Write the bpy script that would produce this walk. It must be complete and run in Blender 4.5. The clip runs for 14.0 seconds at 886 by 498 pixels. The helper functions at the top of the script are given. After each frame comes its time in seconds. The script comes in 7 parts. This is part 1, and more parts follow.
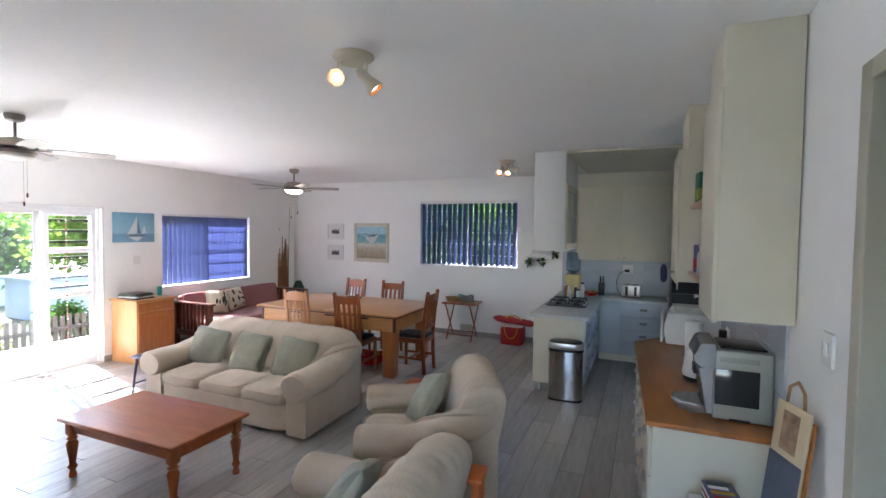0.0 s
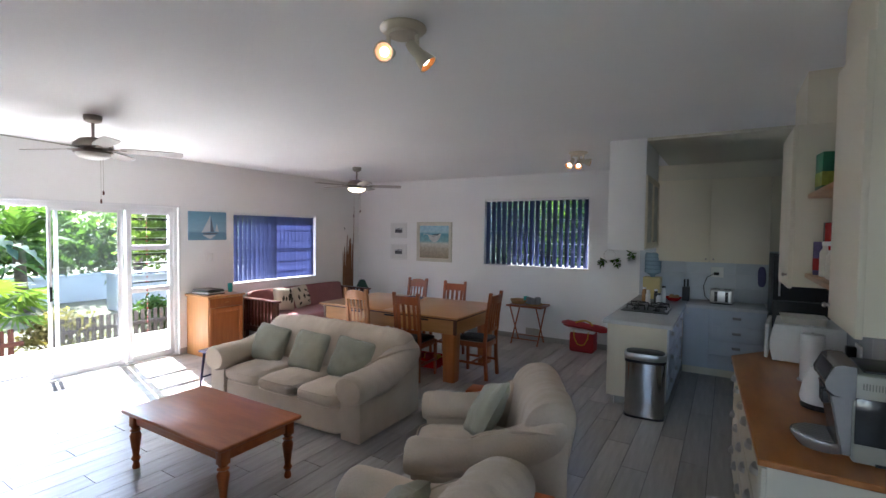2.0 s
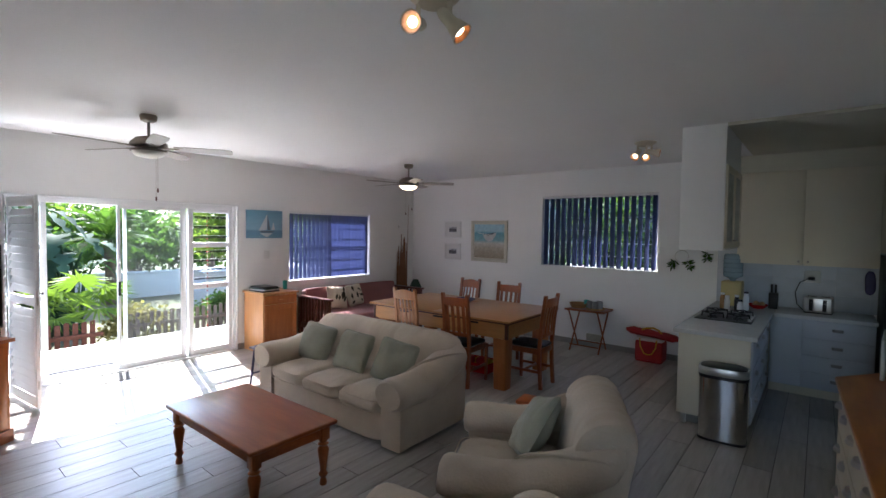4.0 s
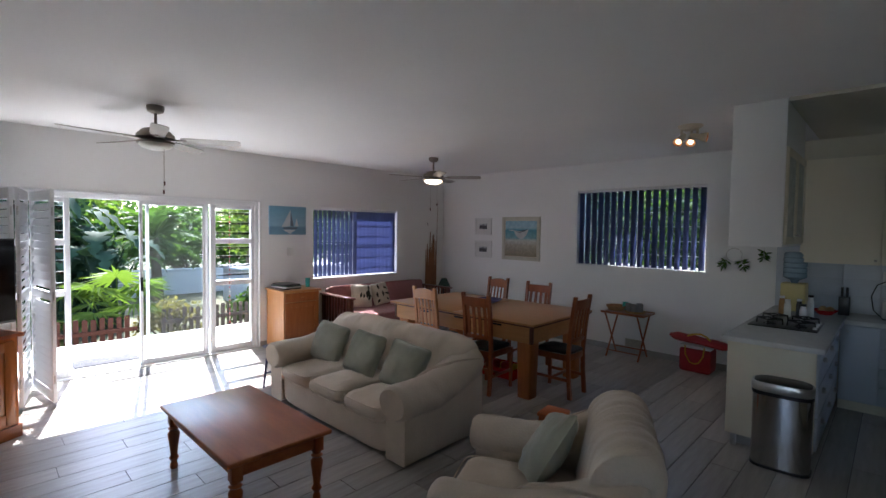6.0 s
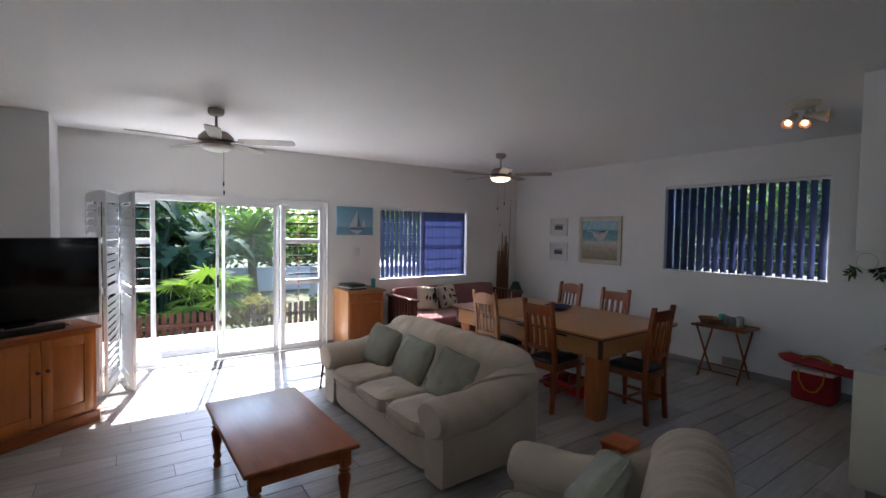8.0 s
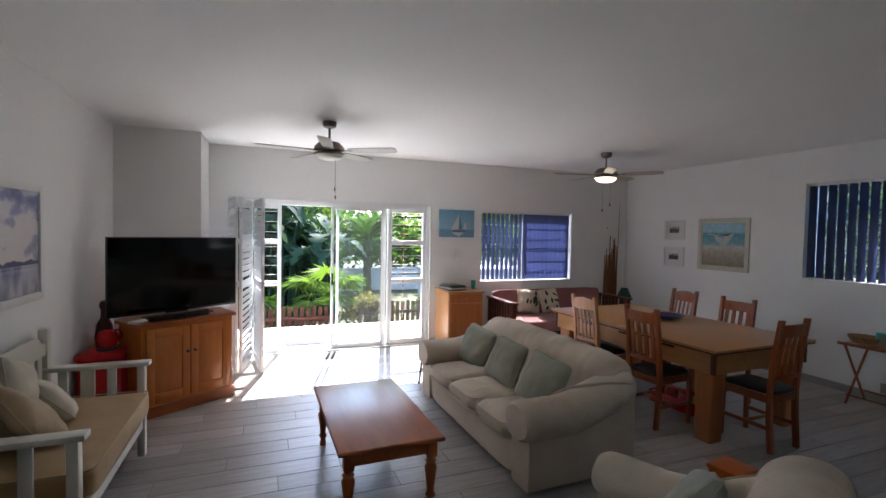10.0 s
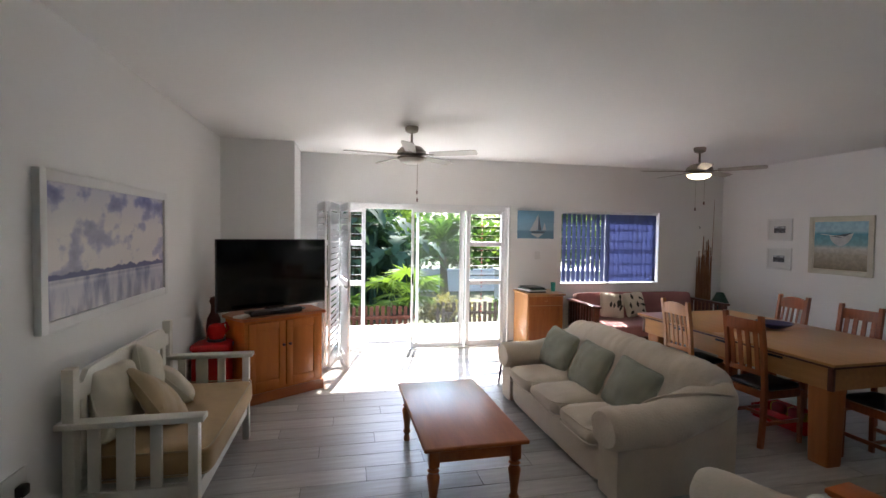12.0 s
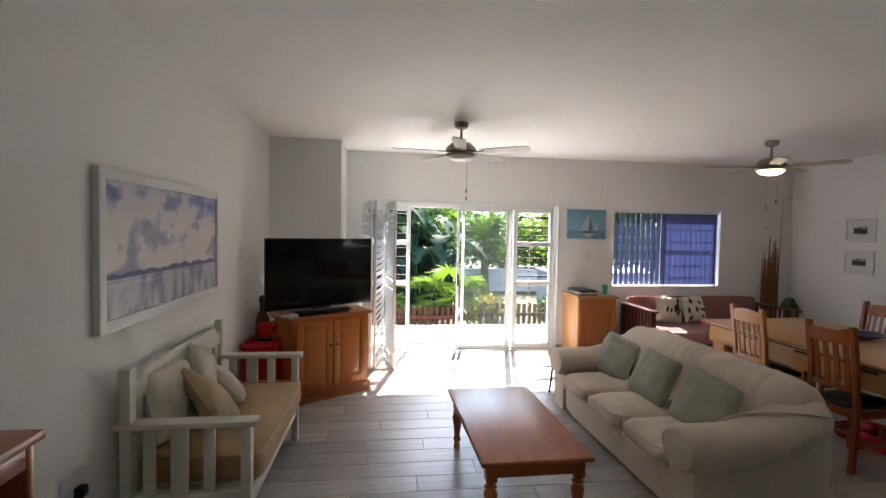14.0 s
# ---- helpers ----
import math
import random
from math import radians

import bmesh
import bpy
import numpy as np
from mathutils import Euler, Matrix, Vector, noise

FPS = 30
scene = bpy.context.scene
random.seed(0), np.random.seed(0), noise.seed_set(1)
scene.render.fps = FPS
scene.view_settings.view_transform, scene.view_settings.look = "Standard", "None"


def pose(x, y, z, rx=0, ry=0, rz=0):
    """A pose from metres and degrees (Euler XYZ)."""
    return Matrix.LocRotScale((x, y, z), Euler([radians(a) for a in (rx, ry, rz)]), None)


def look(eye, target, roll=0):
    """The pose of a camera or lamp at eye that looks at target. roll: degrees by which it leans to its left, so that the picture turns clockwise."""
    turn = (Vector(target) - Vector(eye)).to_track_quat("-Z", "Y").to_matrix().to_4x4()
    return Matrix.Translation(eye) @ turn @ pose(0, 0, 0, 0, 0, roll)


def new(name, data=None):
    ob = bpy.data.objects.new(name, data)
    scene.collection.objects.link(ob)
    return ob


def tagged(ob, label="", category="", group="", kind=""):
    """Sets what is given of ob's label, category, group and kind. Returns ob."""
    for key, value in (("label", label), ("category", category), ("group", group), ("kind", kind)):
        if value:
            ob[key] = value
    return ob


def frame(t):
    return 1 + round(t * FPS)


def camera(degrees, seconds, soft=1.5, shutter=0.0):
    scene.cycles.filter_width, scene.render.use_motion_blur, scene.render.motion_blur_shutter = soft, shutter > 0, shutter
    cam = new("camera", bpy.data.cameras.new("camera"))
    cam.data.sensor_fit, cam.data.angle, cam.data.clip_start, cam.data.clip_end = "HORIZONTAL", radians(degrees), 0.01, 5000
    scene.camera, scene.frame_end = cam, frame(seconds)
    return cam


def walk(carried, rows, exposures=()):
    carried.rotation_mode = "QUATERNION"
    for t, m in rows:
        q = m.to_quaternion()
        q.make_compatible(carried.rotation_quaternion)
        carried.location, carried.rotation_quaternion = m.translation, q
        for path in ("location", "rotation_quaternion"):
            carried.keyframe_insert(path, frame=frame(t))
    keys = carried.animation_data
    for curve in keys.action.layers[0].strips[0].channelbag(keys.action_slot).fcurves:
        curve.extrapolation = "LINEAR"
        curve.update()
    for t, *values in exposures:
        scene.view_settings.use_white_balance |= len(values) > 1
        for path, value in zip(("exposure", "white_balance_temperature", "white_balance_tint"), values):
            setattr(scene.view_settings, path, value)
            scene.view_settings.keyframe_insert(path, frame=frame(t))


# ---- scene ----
cam = camera(87.7, 14.0)
SKY, SUN = 0.15, 4.4
BACKLIGHT, KITCHENLIGHT = 0.62, 0.006
EXPOSURES = [(0.0, 4.14, 5900, 14), (1.0, 3.74, 5900, 14), (1.5, 3.62, 5900, 14), (3.0, 3.27, 5950, 14), (7.5, 2.6, 5900, 14), (10.5, 2.92, 6100, 13), (14.0, 3.05, 6600, 13)]
PATH = [
    (0, (0.114, 0.151, 1.84), (-0.68, 1.985, 1.763), 0.7),
    (0.5, (0.093, 0.226, 1.829), (-0.763, 2.032, 1.754), 0.8),
    (1, (0.065, 0.301, 1.816), (-0.849, 2.078, 1.742), 0.8),
    (1.5, (0.039, 0.366, 1.804), (-0.939, 2.108, 1.729), 0.7),
    (2, (0.022, 0.445, 1.797), (-1.027, 2.146, 1.722), 0.7),
    (2.5, (0.012, 0.521, 1.797), (-1.104, 2.179, 1.724), 0.7),
    (3, (0.009, 0.589, 1.798), (-1.164, 2.208, 1.725), 0.8),
    (5.5, (-0.089, 1.043, 1.711), (-1.456, 2.501, 1.632), 0.7),
    (6, (-0.074, 1.162, 1.72), (-1.475, 2.587, 1.641), 0.8),
    (6.5, (-0.061, 1.267, 1.72), (-1.519, 2.634, 1.642), 0.9),
    (7, (-0.079, 1.386, 1.716), (-1.598, 2.684, 1.639), 0.9),
    (7.5, (-0.101, 1.52, 1.718), (-1.683, 2.741, 1.639), 0.8),
    (8, (-0.121, 1.599, 1.711), (-1.764, 2.737, 1.633), 0.9),
    (10.5, (0.015, 1.7, 1.688), (-1.884, 2.323, 1.621), 0.9),
    (11, (0.028, 1.682, 1.683), (-1.897, 2.222, 1.618), 0.7),
    (11.5, (0.023, 1.663, 1.689), (-1.92, 2.133, 1.622), 0.8),
    (12, (-0.011, 1.639, 1.69), (-1.966, 2.051, 1.622), 0.8),
    (12.5, (-0.06, 1.613, 1.685), (-2.027, 1.966, 1.619), 0.8),
    (13, (-0.103, 1.591, 1.696), (-2.078, 1.895, 1.624), 0.9),
    (13.5, (-0.146, 1.571, 1.695), (-2.126, 1.841, 1.623), 0.9),
    (14, (-0.187, 1.554, 1.695), (-2.17, 1.805, 1.62), 1.0),
]
walk(cam, [(t, look(eye, target, roll)) for t, eye, target, roll in PATH], EXPOSURES)

# ---- light ----
SUN_DIR = Vector((1.79, -0.45, -2.0)).normalized()
world = bpy.data.worlds.new("sky_world")
scene.world = world
world.use_nodes = True
wn = world.node_tree.nodes
sky = wn.new("ShaderNodeTexSky")
sky.sky_type = "NISHITA"
sky.sun_disc = False
sky.sun_elevation = math.asin(-SUN_DIR.z)
sky.sun_rotation = math.atan2(-SUN_DIR.x, -SUN_DIR.y)
wn["Background"].inputs["Strength"].default_value = SKY
world.node_tree.links.new(sky.outputs["Color"], wn["Background"].inputs["Color"])
sun = new("sun", bpy.data.lights.new("sun", "SUN"))
sun.data.energy, sun.data.angle, sun.data.color = SUN, radians(0.5), (1.0, 0.96, 0.90)
sun.matrix_world = look((0, 0, 0), SUN_DIR)


# ---- materials ----
def mat(name, col, rough=0.5, var=0.08, scale=6.0, bump=0.08, bscale=60.0, metal=0.0, stretch=(1, 1, 1), col2=None, spec=0.5, island=0.0, glow=0.0, sheen=0.0, trans=0.0):
    """Principled surface with two scales of noise in colour and a fine relief."""
    m = bpy.data.materials.new(name)
    m.use_nodes = True
    n, l = m.node_tree.nodes, m.node_tree.links
    p = n["Principled BSDF"]
    tc, mp = n.new("ShaderNodeTexCoord"), n.new("ShaderNodeMapping")
    mp.inputs["Scale"].default_value = stretch
    l.new(tc.outputs["Object"], mp.inputs["Vector"])
    big, small = n.new("ShaderNodeTexNoise"), n.new("ShaderNodeTexNoise")
    big.inputs["Scale"].default_value, big.inputs["Detail"].default_value = scale, 4
    small.inputs["Scale"].default_value, small.inputs["Detail"].default_value = bscale, 3
    l.new(mp.outputs["Vector"], big.inputs["Vector"])
    l.new(mp.outputs["Vector"], small.inputs["Vector"])
    ramp = n.new("ShaderNodeValToRGB")
    c2 = col2 or tuple(c * (1 - 2.2 * var) for c in col)
    ramp.color_ramp.elements[0].position, ramp.color_ramp.elements[1].position = 0.3, 0.7
    ramp.color_ramp.elements[0].color, ramp.color_ramp.elements[1].color = (*c2, 1), (*col, 1)
    l.new(big.outputs["Fac"], ramp.inputs["Fac"])
    hs = n.new("ShaderNodeHueSaturation")
    mr = n.new("ShaderNodeMapRange")
    mr.inputs["To Min"].default_value, mr.inputs["To Max"].default_value = 1 - var, 1 + var
    l.new(small.outputs["Fac"], mr.inputs["Value"])
    if island:
        inf, mul, mr2 = n.new("ShaderNodeObjectInfo"), n.new("ShaderNodeMath"), n.new("ShaderNodeMapRange")
        mr2.inputs["To Min"].default_value, mr2.inputs["To Max"].default_value = 1 - island, 1 + island
        l.new(inf.outputs["Random"], mr2.inputs["Value"])
        mul.operation = "MULTIPLY"
        l.new(mr.outputs["Result"], mul.inputs[0])
        l.new(mr2.outputs["Result"], mul.inputs[1])
        l.new(mul.outputs["Value"], hs.inputs["Value"])
    else:
        l.new(mr.outputs["Result"], hs.inputs["Value"])
    l.new(ramp.outputs["Color"], hs.inputs["Color"])
    l.new(hs.outputs["Color"], p.inputs["Base Color"])
    p.inputs["Roughness"].default_value, p.inputs["Metallic"].default_value = rough, metal
    p.inputs["Specular IOR Level"].default_value = spec
    if sheen:
        p.inputs["Sheen Weight"].default_value = sheen
    if trans:
        p.inputs["Transmission Weight"].default_value = trans
    if bump:
        b = n.new("ShaderNodeBump")
        b.inputs["Strength"].default_value, b.inputs["Distance"].default_value = bump, 0.01
        l.new(small.outputs["Fac"], b.inputs["Height"])
        l.new(b.outputs["Normal"], p.inputs["Normal"])
    if glow:
        p.inputs["Emission Color"].default_value, p.inputs["Emission Strength"].default_value = (*col, 1), glow
    return m


def glass(name, col=(1, 1, 1), rough=0.0, dust=0.0):
    m = bpy.data.materials.new(name)
    m.use_nodes = True
    n, l = m.node_tree.nodes, m.node_tree.links
    n.remove(n["Principled BSDF"])
    tr, gl, mx, fr = n.new("ShaderNodeBsdfTransparent"), n.new("ShaderNodeBsdfGlossy"), n.new("ShaderNodeMixShader"), n.new("ShaderNodeFresnel")
    tr.inputs["Color"].default_value = (*col, 1)
    gl.inputs["Roughness"].default_value = rough
    fr.inputs["IOR"].default_value = 1.35
    l.new(fr.outputs["Fac"], mx.inputs["Fac"])
    l.new(tr.outputs["BSDF"], mx.inputs[1])
    l.new(gl.outputs["BSDF"], mx.inputs[2])
    out = mx.outputs["Shader"]
    if dust:
        tl, m2 = n.new("ShaderNodeBsdfTranslucent"), n.new("ShaderNodeMixShader")
        m2.inputs["Fac"].default_value = dust
        l.new(out, m2.inputs[1])
        l.new(tl.outputs["BSDF"], m2.inputs[2])
        out = m2.outputs["Shader"]
    l.new(out, n["Material Output"].inputs["Surface"])
    return m


def leafy(name, col, col2, rough=0.45, trans=0.4, through_gain=(1.8, 2.0, 0.9)):
    """Leaf: diffuse, gloss and light shining through."""
    m = mat(name, col, rough, 0.15, 3.0, 0.1, 30, col2=col2, island=0.2)
    n, l = m.node_tree.nodes, m.node_tree.links
    p = n["Principled BSDF"]
    p.inputs["Specular IOR Level"].default_value = 0.06
    t, mx = n.new("ShaderNodeBsdfTranslucent"), n.new("ShaderNodeMixShader")
    t.inputs["Color"].default_value = (min(1, col[0] * through_gain[0]), min(1, col[1] * through_gain[1]), min(1, col[2] * through_gain[2]), 1)
    mx.inputs["Fac"].default_value = trans
    l.new(p.outputs["BSDF"], mx.inputs[1])
    l.new(t.outputs["BSDF"], mx.inputs[2])
    l.new(mx.outputs["Shader"], n["Material Output"].inputs["Surface"])
    return m


M_WALL = mat("wall_paint", (0.86, 0.86, 0.85), 0.75, 0.015, 1.2, 0.05, 140)
M_CEIL = mat("ceiling_paint", (0.88, 0.88, 0.87), 0.8, 0.015, 0.8, 0.06, 90)
M_PLANK = mat("grey_wood_tile", (0.43, 0.40, 0.365), 0.30, 0.08, 4.5, 0.05, 30, stretch=(6, 0.6, 1), col2=(0.33, 0.30, 0.27), island=0.18)
M_GROUT = mat("grout", (0.13, 0.125, 0.12), 0.9, 0.1)
M_SKIRT = mat("grey_skirting_tile", (0.36, 0.35, 0.33), 0.4, 0.08, 5)
M_ALU = mat("white_aluminium", (0.78, 0.79, 0.80), 0.35, 0.02, 5, 0.0)
M_SHUT = mat("white_shutter_paint", (0.80, 0.81, 0.82), 0.4, 0.02, 5, 0.02)
M_CHROME = mat("brushed_steel", (0.62, 0.61, 0.59), 0.28, 0.05, 4, 0.02, 90, metal=1.0, stretch=(1, 1, 12))
M_POLISH = mat("polished_steel", (0.52, 0.50, 0.47), 0.13, 0.05, 4, 0.01, 60, metal=1.0)
M_PEWTER = mat("dark_pewter", (0.34, 0.33, 0.32), 0.3, 0.05, 5, 0.0, metal=0.9)
M_NICKEL = mat("satin_nickel", (0.45, 0.41, 0.37), 0.35, 0.05, 4, 0.0, metal=1.0)
M_BLACK = mat("black_plastic", (0.012, 0.012, 0.013), 0.3, 0.1, 6, 0.02)
M_SCREEN = mat("black_screen", (0.004, 0.004, 0.005), 0.08, 0.02, 2, 0.0)
M_GLASS = glass("clear_glass")
M_HAZE = glass("dusty_glass", (0.95, 0.97, 0.97), 0.02, 0.002)
M_FABRIC = mat("cream_cotton", (0.64, 0.53, 0.405), 0.95, 0.05, 5, 0.35, 70, sheen=0.25, col2=(0.57, 0.465, 0.35))
M_SAGE = mat("sage_cotton", (0.37, 0.365, 0.28), 0.95, 0.06, 8, 0.3, 260, sheen=0.25)
M_PINE = mat("varnished_pine", (0.46, 0.135, 0.035), 0.30, 0.07, 3.0, 0.03, 25, stretch=(1, 7, 7), col2=(0.36, 0.098, 0.025))
M_PINELEG = mat("varnished_pine_leg", (0.44, 0.13, 0.032), 0.28, 0.06, 3.0, 0.03, 25, stretch=(6, 6, 0.8), col2=(0.34, 0.09, 0.022))
M_PINEV = mat("varnished_pine_upright", (0.60, 0.195, 0.042), 0.25, 0.05, 3.0, 0.03, 25, stretch=(6, 6, 0.8), col2=(0.52, 0.16, 0.034))
M_OAK = mat("pale_wood_top", (0.54, 0.26, 0.09), 0.28, 0.06, 2.5, 0.03, 25, stretch=(1.2, 10, 10), col2=(0.46, 0.21, 0.07))
M_BIRCH = mat("pale_wood_panel", (0.58, 0.28, 0.10), 0.4, 0.06, 3, 0.03, 25, stretch=(9, 9, 1), col2=(0.50, 0.23, 0.08))
M_CHAIR = mat("dark_orange_chair_wood", (0.34, 0.088, 0.022), 0.28, 0.1, 4, 0.03, 30, stretch=(9, 9, 1), col2=(0.24, 0.058, 0.014))
M_PALECHAIR = mat("honey_chair_wood", (0.56, 0.23, 0.075), 0.32, 0.1, 4, 0.03, 30, stretch=(9, 9, 1), col2=(0.45, 0.17, 0.05))
M_HONEY = mat("honey_brown_door", (0.46, 0.155, 0.042), 0.33, 0.08, 3, 0.03, 25, stretch=(9, 9, 1), col2=(0.38, 0.115, 0.03))
M_DARKWOOD = mat("dark_red_wood", (0.11, 0.03, 0.016), 0.3, 0.1, 4, 0.03, 30, stretch=(9, 9, 1))
M_LEATHER = mat("black_leather", (0.018, 0.016, 0.015), 0.42, 0.1, 12, 0.2, 140)
M_BENCH = mat("cream_gloss_paint", (0.72, 0.69, 0.60), 0.4, 0.04, 4, 0.05, 60)
M_TAN = mat("tan_cotton", (0.50, 0.325, 0.15), 0.95, 0.08, 6, 0.3, 120, sheen=0.15)
M_TANLIGHT = mat("pale_tan_cotton", (0.52, 0.38, 0.22), 0.95, 0.06, 6, 0.25, 220, sheen=0.2)
M_CREAM = mat("ivory_cotton", (0.72, 0.66, 0.53), 0.95, 0.05, 6, 0.25, 220)
M_PINK = mat("dusty_pink_cotton", (0.36, 0.15, 0.145), 0.95, 0.07, 7, 0.3, 200, sheen=0.3)
M_BLUE = leafy("navy_blind_fabric", (0.115, 0.135, 0.235), (0.10, 0.12, 0.215), 0.85, 0.42, (2.1, 2.05, 1.95))
M_CAB = mat("cream_kitchen_door", (0.71, 0.655, 0.52), 0.38, 0.02, 3, 0.02, 60)
# kitchen-side fronts: the bluish daylight falling there is put into the colour
M_CABCOOL = mat("door_with_cool_daylight", (0.55, 0.58, 0.62), 0.4, 0.02, 3, 0.02, 60)
M_WHITEP = mat("white_plastic", (0.74, 0.74, 0.72), 0.35, 0.03, 5, 0.02)
M_QUARTZ = mat("white_stone_top", (0.66, 0.66, 0.64), 0.25, 0.04, 14, 0.02, 120)
M_BUTCHER = mat("oiled_butcher_block", (0.47, 0.175, 0.038), 0.30, 0.06, 3.5, 0.02, 30, stretch=(4, 0.8, 4), col2=(0.33, 0.11, 0.024))
M_TILE = mat("blue_grey_wall_tile", (0.52, 0.56, 0.61), 0.2, 0.04, 5, 0.02, 60, island=0.05)
M_RED = mat("red_canvas", (0.42, 0.02, 0.02), 0.6, 0.08, 8, 0.15, 160)
M_REDMETAL = mat("red_enamel", (0.50, 0.018, 0.015), 0.25, 0.05, 6, 0.02)
M_YELLOW = mat("yellow_webbing", (0.62, 0.36, 0.03), 0.8, 0.05, 12, 0.1)
M_STRAW = mat("woven_cane", (0.42, 0.23, 0.09), 0.8, 0.15, 25, 0.4, 120)
M_TEAL = mat("teal_plastic", (0.05, 0.42, 0.36), 0.35, 0.05, 6, 0.0)
M_ORANGE = mat("orange_lacquer", (0.66, 0.15, 0.025), 0.35, 0.08, 6, 0.03)
M_PURPLE = mat("dark_blue_violet_paint", (0.035, 0.03, 0.12), 0.4, 0.06, 6, 0.03)
M_GREENG = mat("dark_green_shade", (0.012, 0.06, 0.04), 0.4, 0.06, 6, 0.03)
M_FAN = mat("brown_nickel_fan", (0.30, 0.26, 0.22), 0.4, 0.05, 5, 0.0, metal=0.8)
M_BLADE = mat("silver_grey_blade", (0.40, 0.37, 0.33), 0.4, 0.06, 4, 0.02)
M_FROST = mat("frosted_glass_shade", (0.8, 0.78, 0.72), 0.4, 0.02, 5, 0.0)
M_LITSHADE = mat("lit_frosted_shade", (1.0, 0.80, 0.52), 0.4, 0.02, 5, 0.0, glow=1.0)
M_BULB = mat("lit_bulb", (1.0, 0.80, 0.55), 0.4, 0.02, 5, 0.0, glow=1.6)
M_SPOT = mat("cream_spot_housing", (0.62, 0.55, 0.42), 0.35, 0.04, 6, 0.02)
# reflector cone: the bulb's orange light is put into its colour
M_SPOTIN = mat("glow_tinted_reflector", (0.30, 0.12, 0.03), 0.45, 0.04, 6, 0.0)
M_BAMBOO = mat("dry_bamboo", (0.30, 0.13, 0.06), 0.6, 0.15, 6, 0.1, 40, stretch=(6, 6, 1))
M_DECK = mat("pale_terrace_stone", (0.74, 0.72, 0.68), 0.7, 0.06, 4, 0.1, 60)
M_FENCE = mat("red_brown_fence", (0.050, 0.016, 0.009), 0.75, 0.15, 5, 0.1, 50, stretch=(6, 6, 1), island=0.15, spec=0.2)
M_SOIL = mat("garden_soil", (0.10, 0.085, 0.05), 0.95, 0.2, 3, 0.4, 20, col2=(0.05, 0.07, 0.025))
M_RENDER = mat("white_garden_wall", (0.46, 0.50, 0.54), 0.85, 0.06, 2, 0.1, 60)
M_LEAF = leafy("broad_leaf", (0.05, 0.092, 0.024), (0.025, 0.052, 0.016))
M_DLEAF = leafy("blue_green_leaf", (0.028, 0.055, 0.034), (0.014, 0.03, 0.02), 0.7, 0.15)
M_LIME = leafy("lime_palm_leaf", (0.085, 0.13, 0.025), (0.04, 0.07, 0.016), 0.5, 0.35)
M_YLEAF = leafy("yellow_shrub_leaf", (0.16, 0.13, 0.055), (0.09, 0.085, 0.03), 0.5, 0.3)
M_BARK = mat("palm_bark", (0.12, 0.09, 0.06), 0.9, 0.25, 8, 0.5, 30, stretch=(1, 1, 4))
M_TJOINT = mat("pale_tile_joint", (0.60, 0.61, 0.62), 0.8, 0.05)
M_CREAMCEIL = mat("cream_ceiling_paint", (0.62, 0.59, 0.48), 0.75, 0.02, 1.0, 0.05, 90)
M_CREAMDOOR = mat("beige_door_frame", (0.48, 0.45, 0.36), 0.5, 0.03, 3, 0.02)
# side room walls: the room's dimness is put into a dark beige colour
M_DARKROOM = mat("dimmed_room_wall", (0.30, 0.29, 0.26), 0.9, 0.05, 3, 0.1)


# ---- mesh helpers ----
def part(name, bm, material, parent=None, label="", smooth=True):
    """Links a bmesh as one mesh object under a thing, or at top level."""
    me = bpy.data.meshes.new(name)
    bmesh.ops.recalc_face_normals(bm, faces=bm.faces)
    bm.to_mesh(me)
    bm.free()
    me.materials.append(material)
    if smooth:
        me.polygons.foreach_set("use_smooth", [True] * len(me.polygons))
        me.set_sharp_from_angle(angle=radians(38))
    ob = new(name, me)
    ob.parent = parent
    if label:
        ob["label"] = label
    return ob


def thing(name, m, label, category, group="", kind=""):
    ob = new(name)
    ob.empty_display_size = 0.1
    ob.matrix_world = m
    return tagged(ob, label, category, group, kind)


def box(x0, x1, y0, y1, z0, z1, bevel=0.0, seg=2, bm=None):
    b = bmesh.new()
    bmesh.ops.create_cube(b, size=1.0)
    for v in b.verts:
        v.co = Vector(((x0 + x1) / 2 + v.co.x * (x1 - x0), (y0 + y1) / 2 + v.co.y * (y1 - y0), (z0 + z1) / 2 + v.co.z * (z1 - z0)))
    if bevel:
        bmesh.ops.bevel(b, geom=b.edges[:], offset=bevel, segments=seg, profile=0.5, affect="EDGES")
    return merge(bm, b) if bm else b


def merge(bm, b, m=None):
    """Adds b to bm, moved by m."""
    me = bpy.data.meshes.new("tmp")
    if m is not None:
        b.transform(m)
    b.to_mesh(me)
    b.free()
    bm.from_mesh(me)
    bpy.data.meshes.remove(me)
    return bm


def boxes(rows, bevel=0.0):
    bm = bmesh.new()
    for r in rows:
        box(*r, bevel=bevel, bm=bm)
    return bm


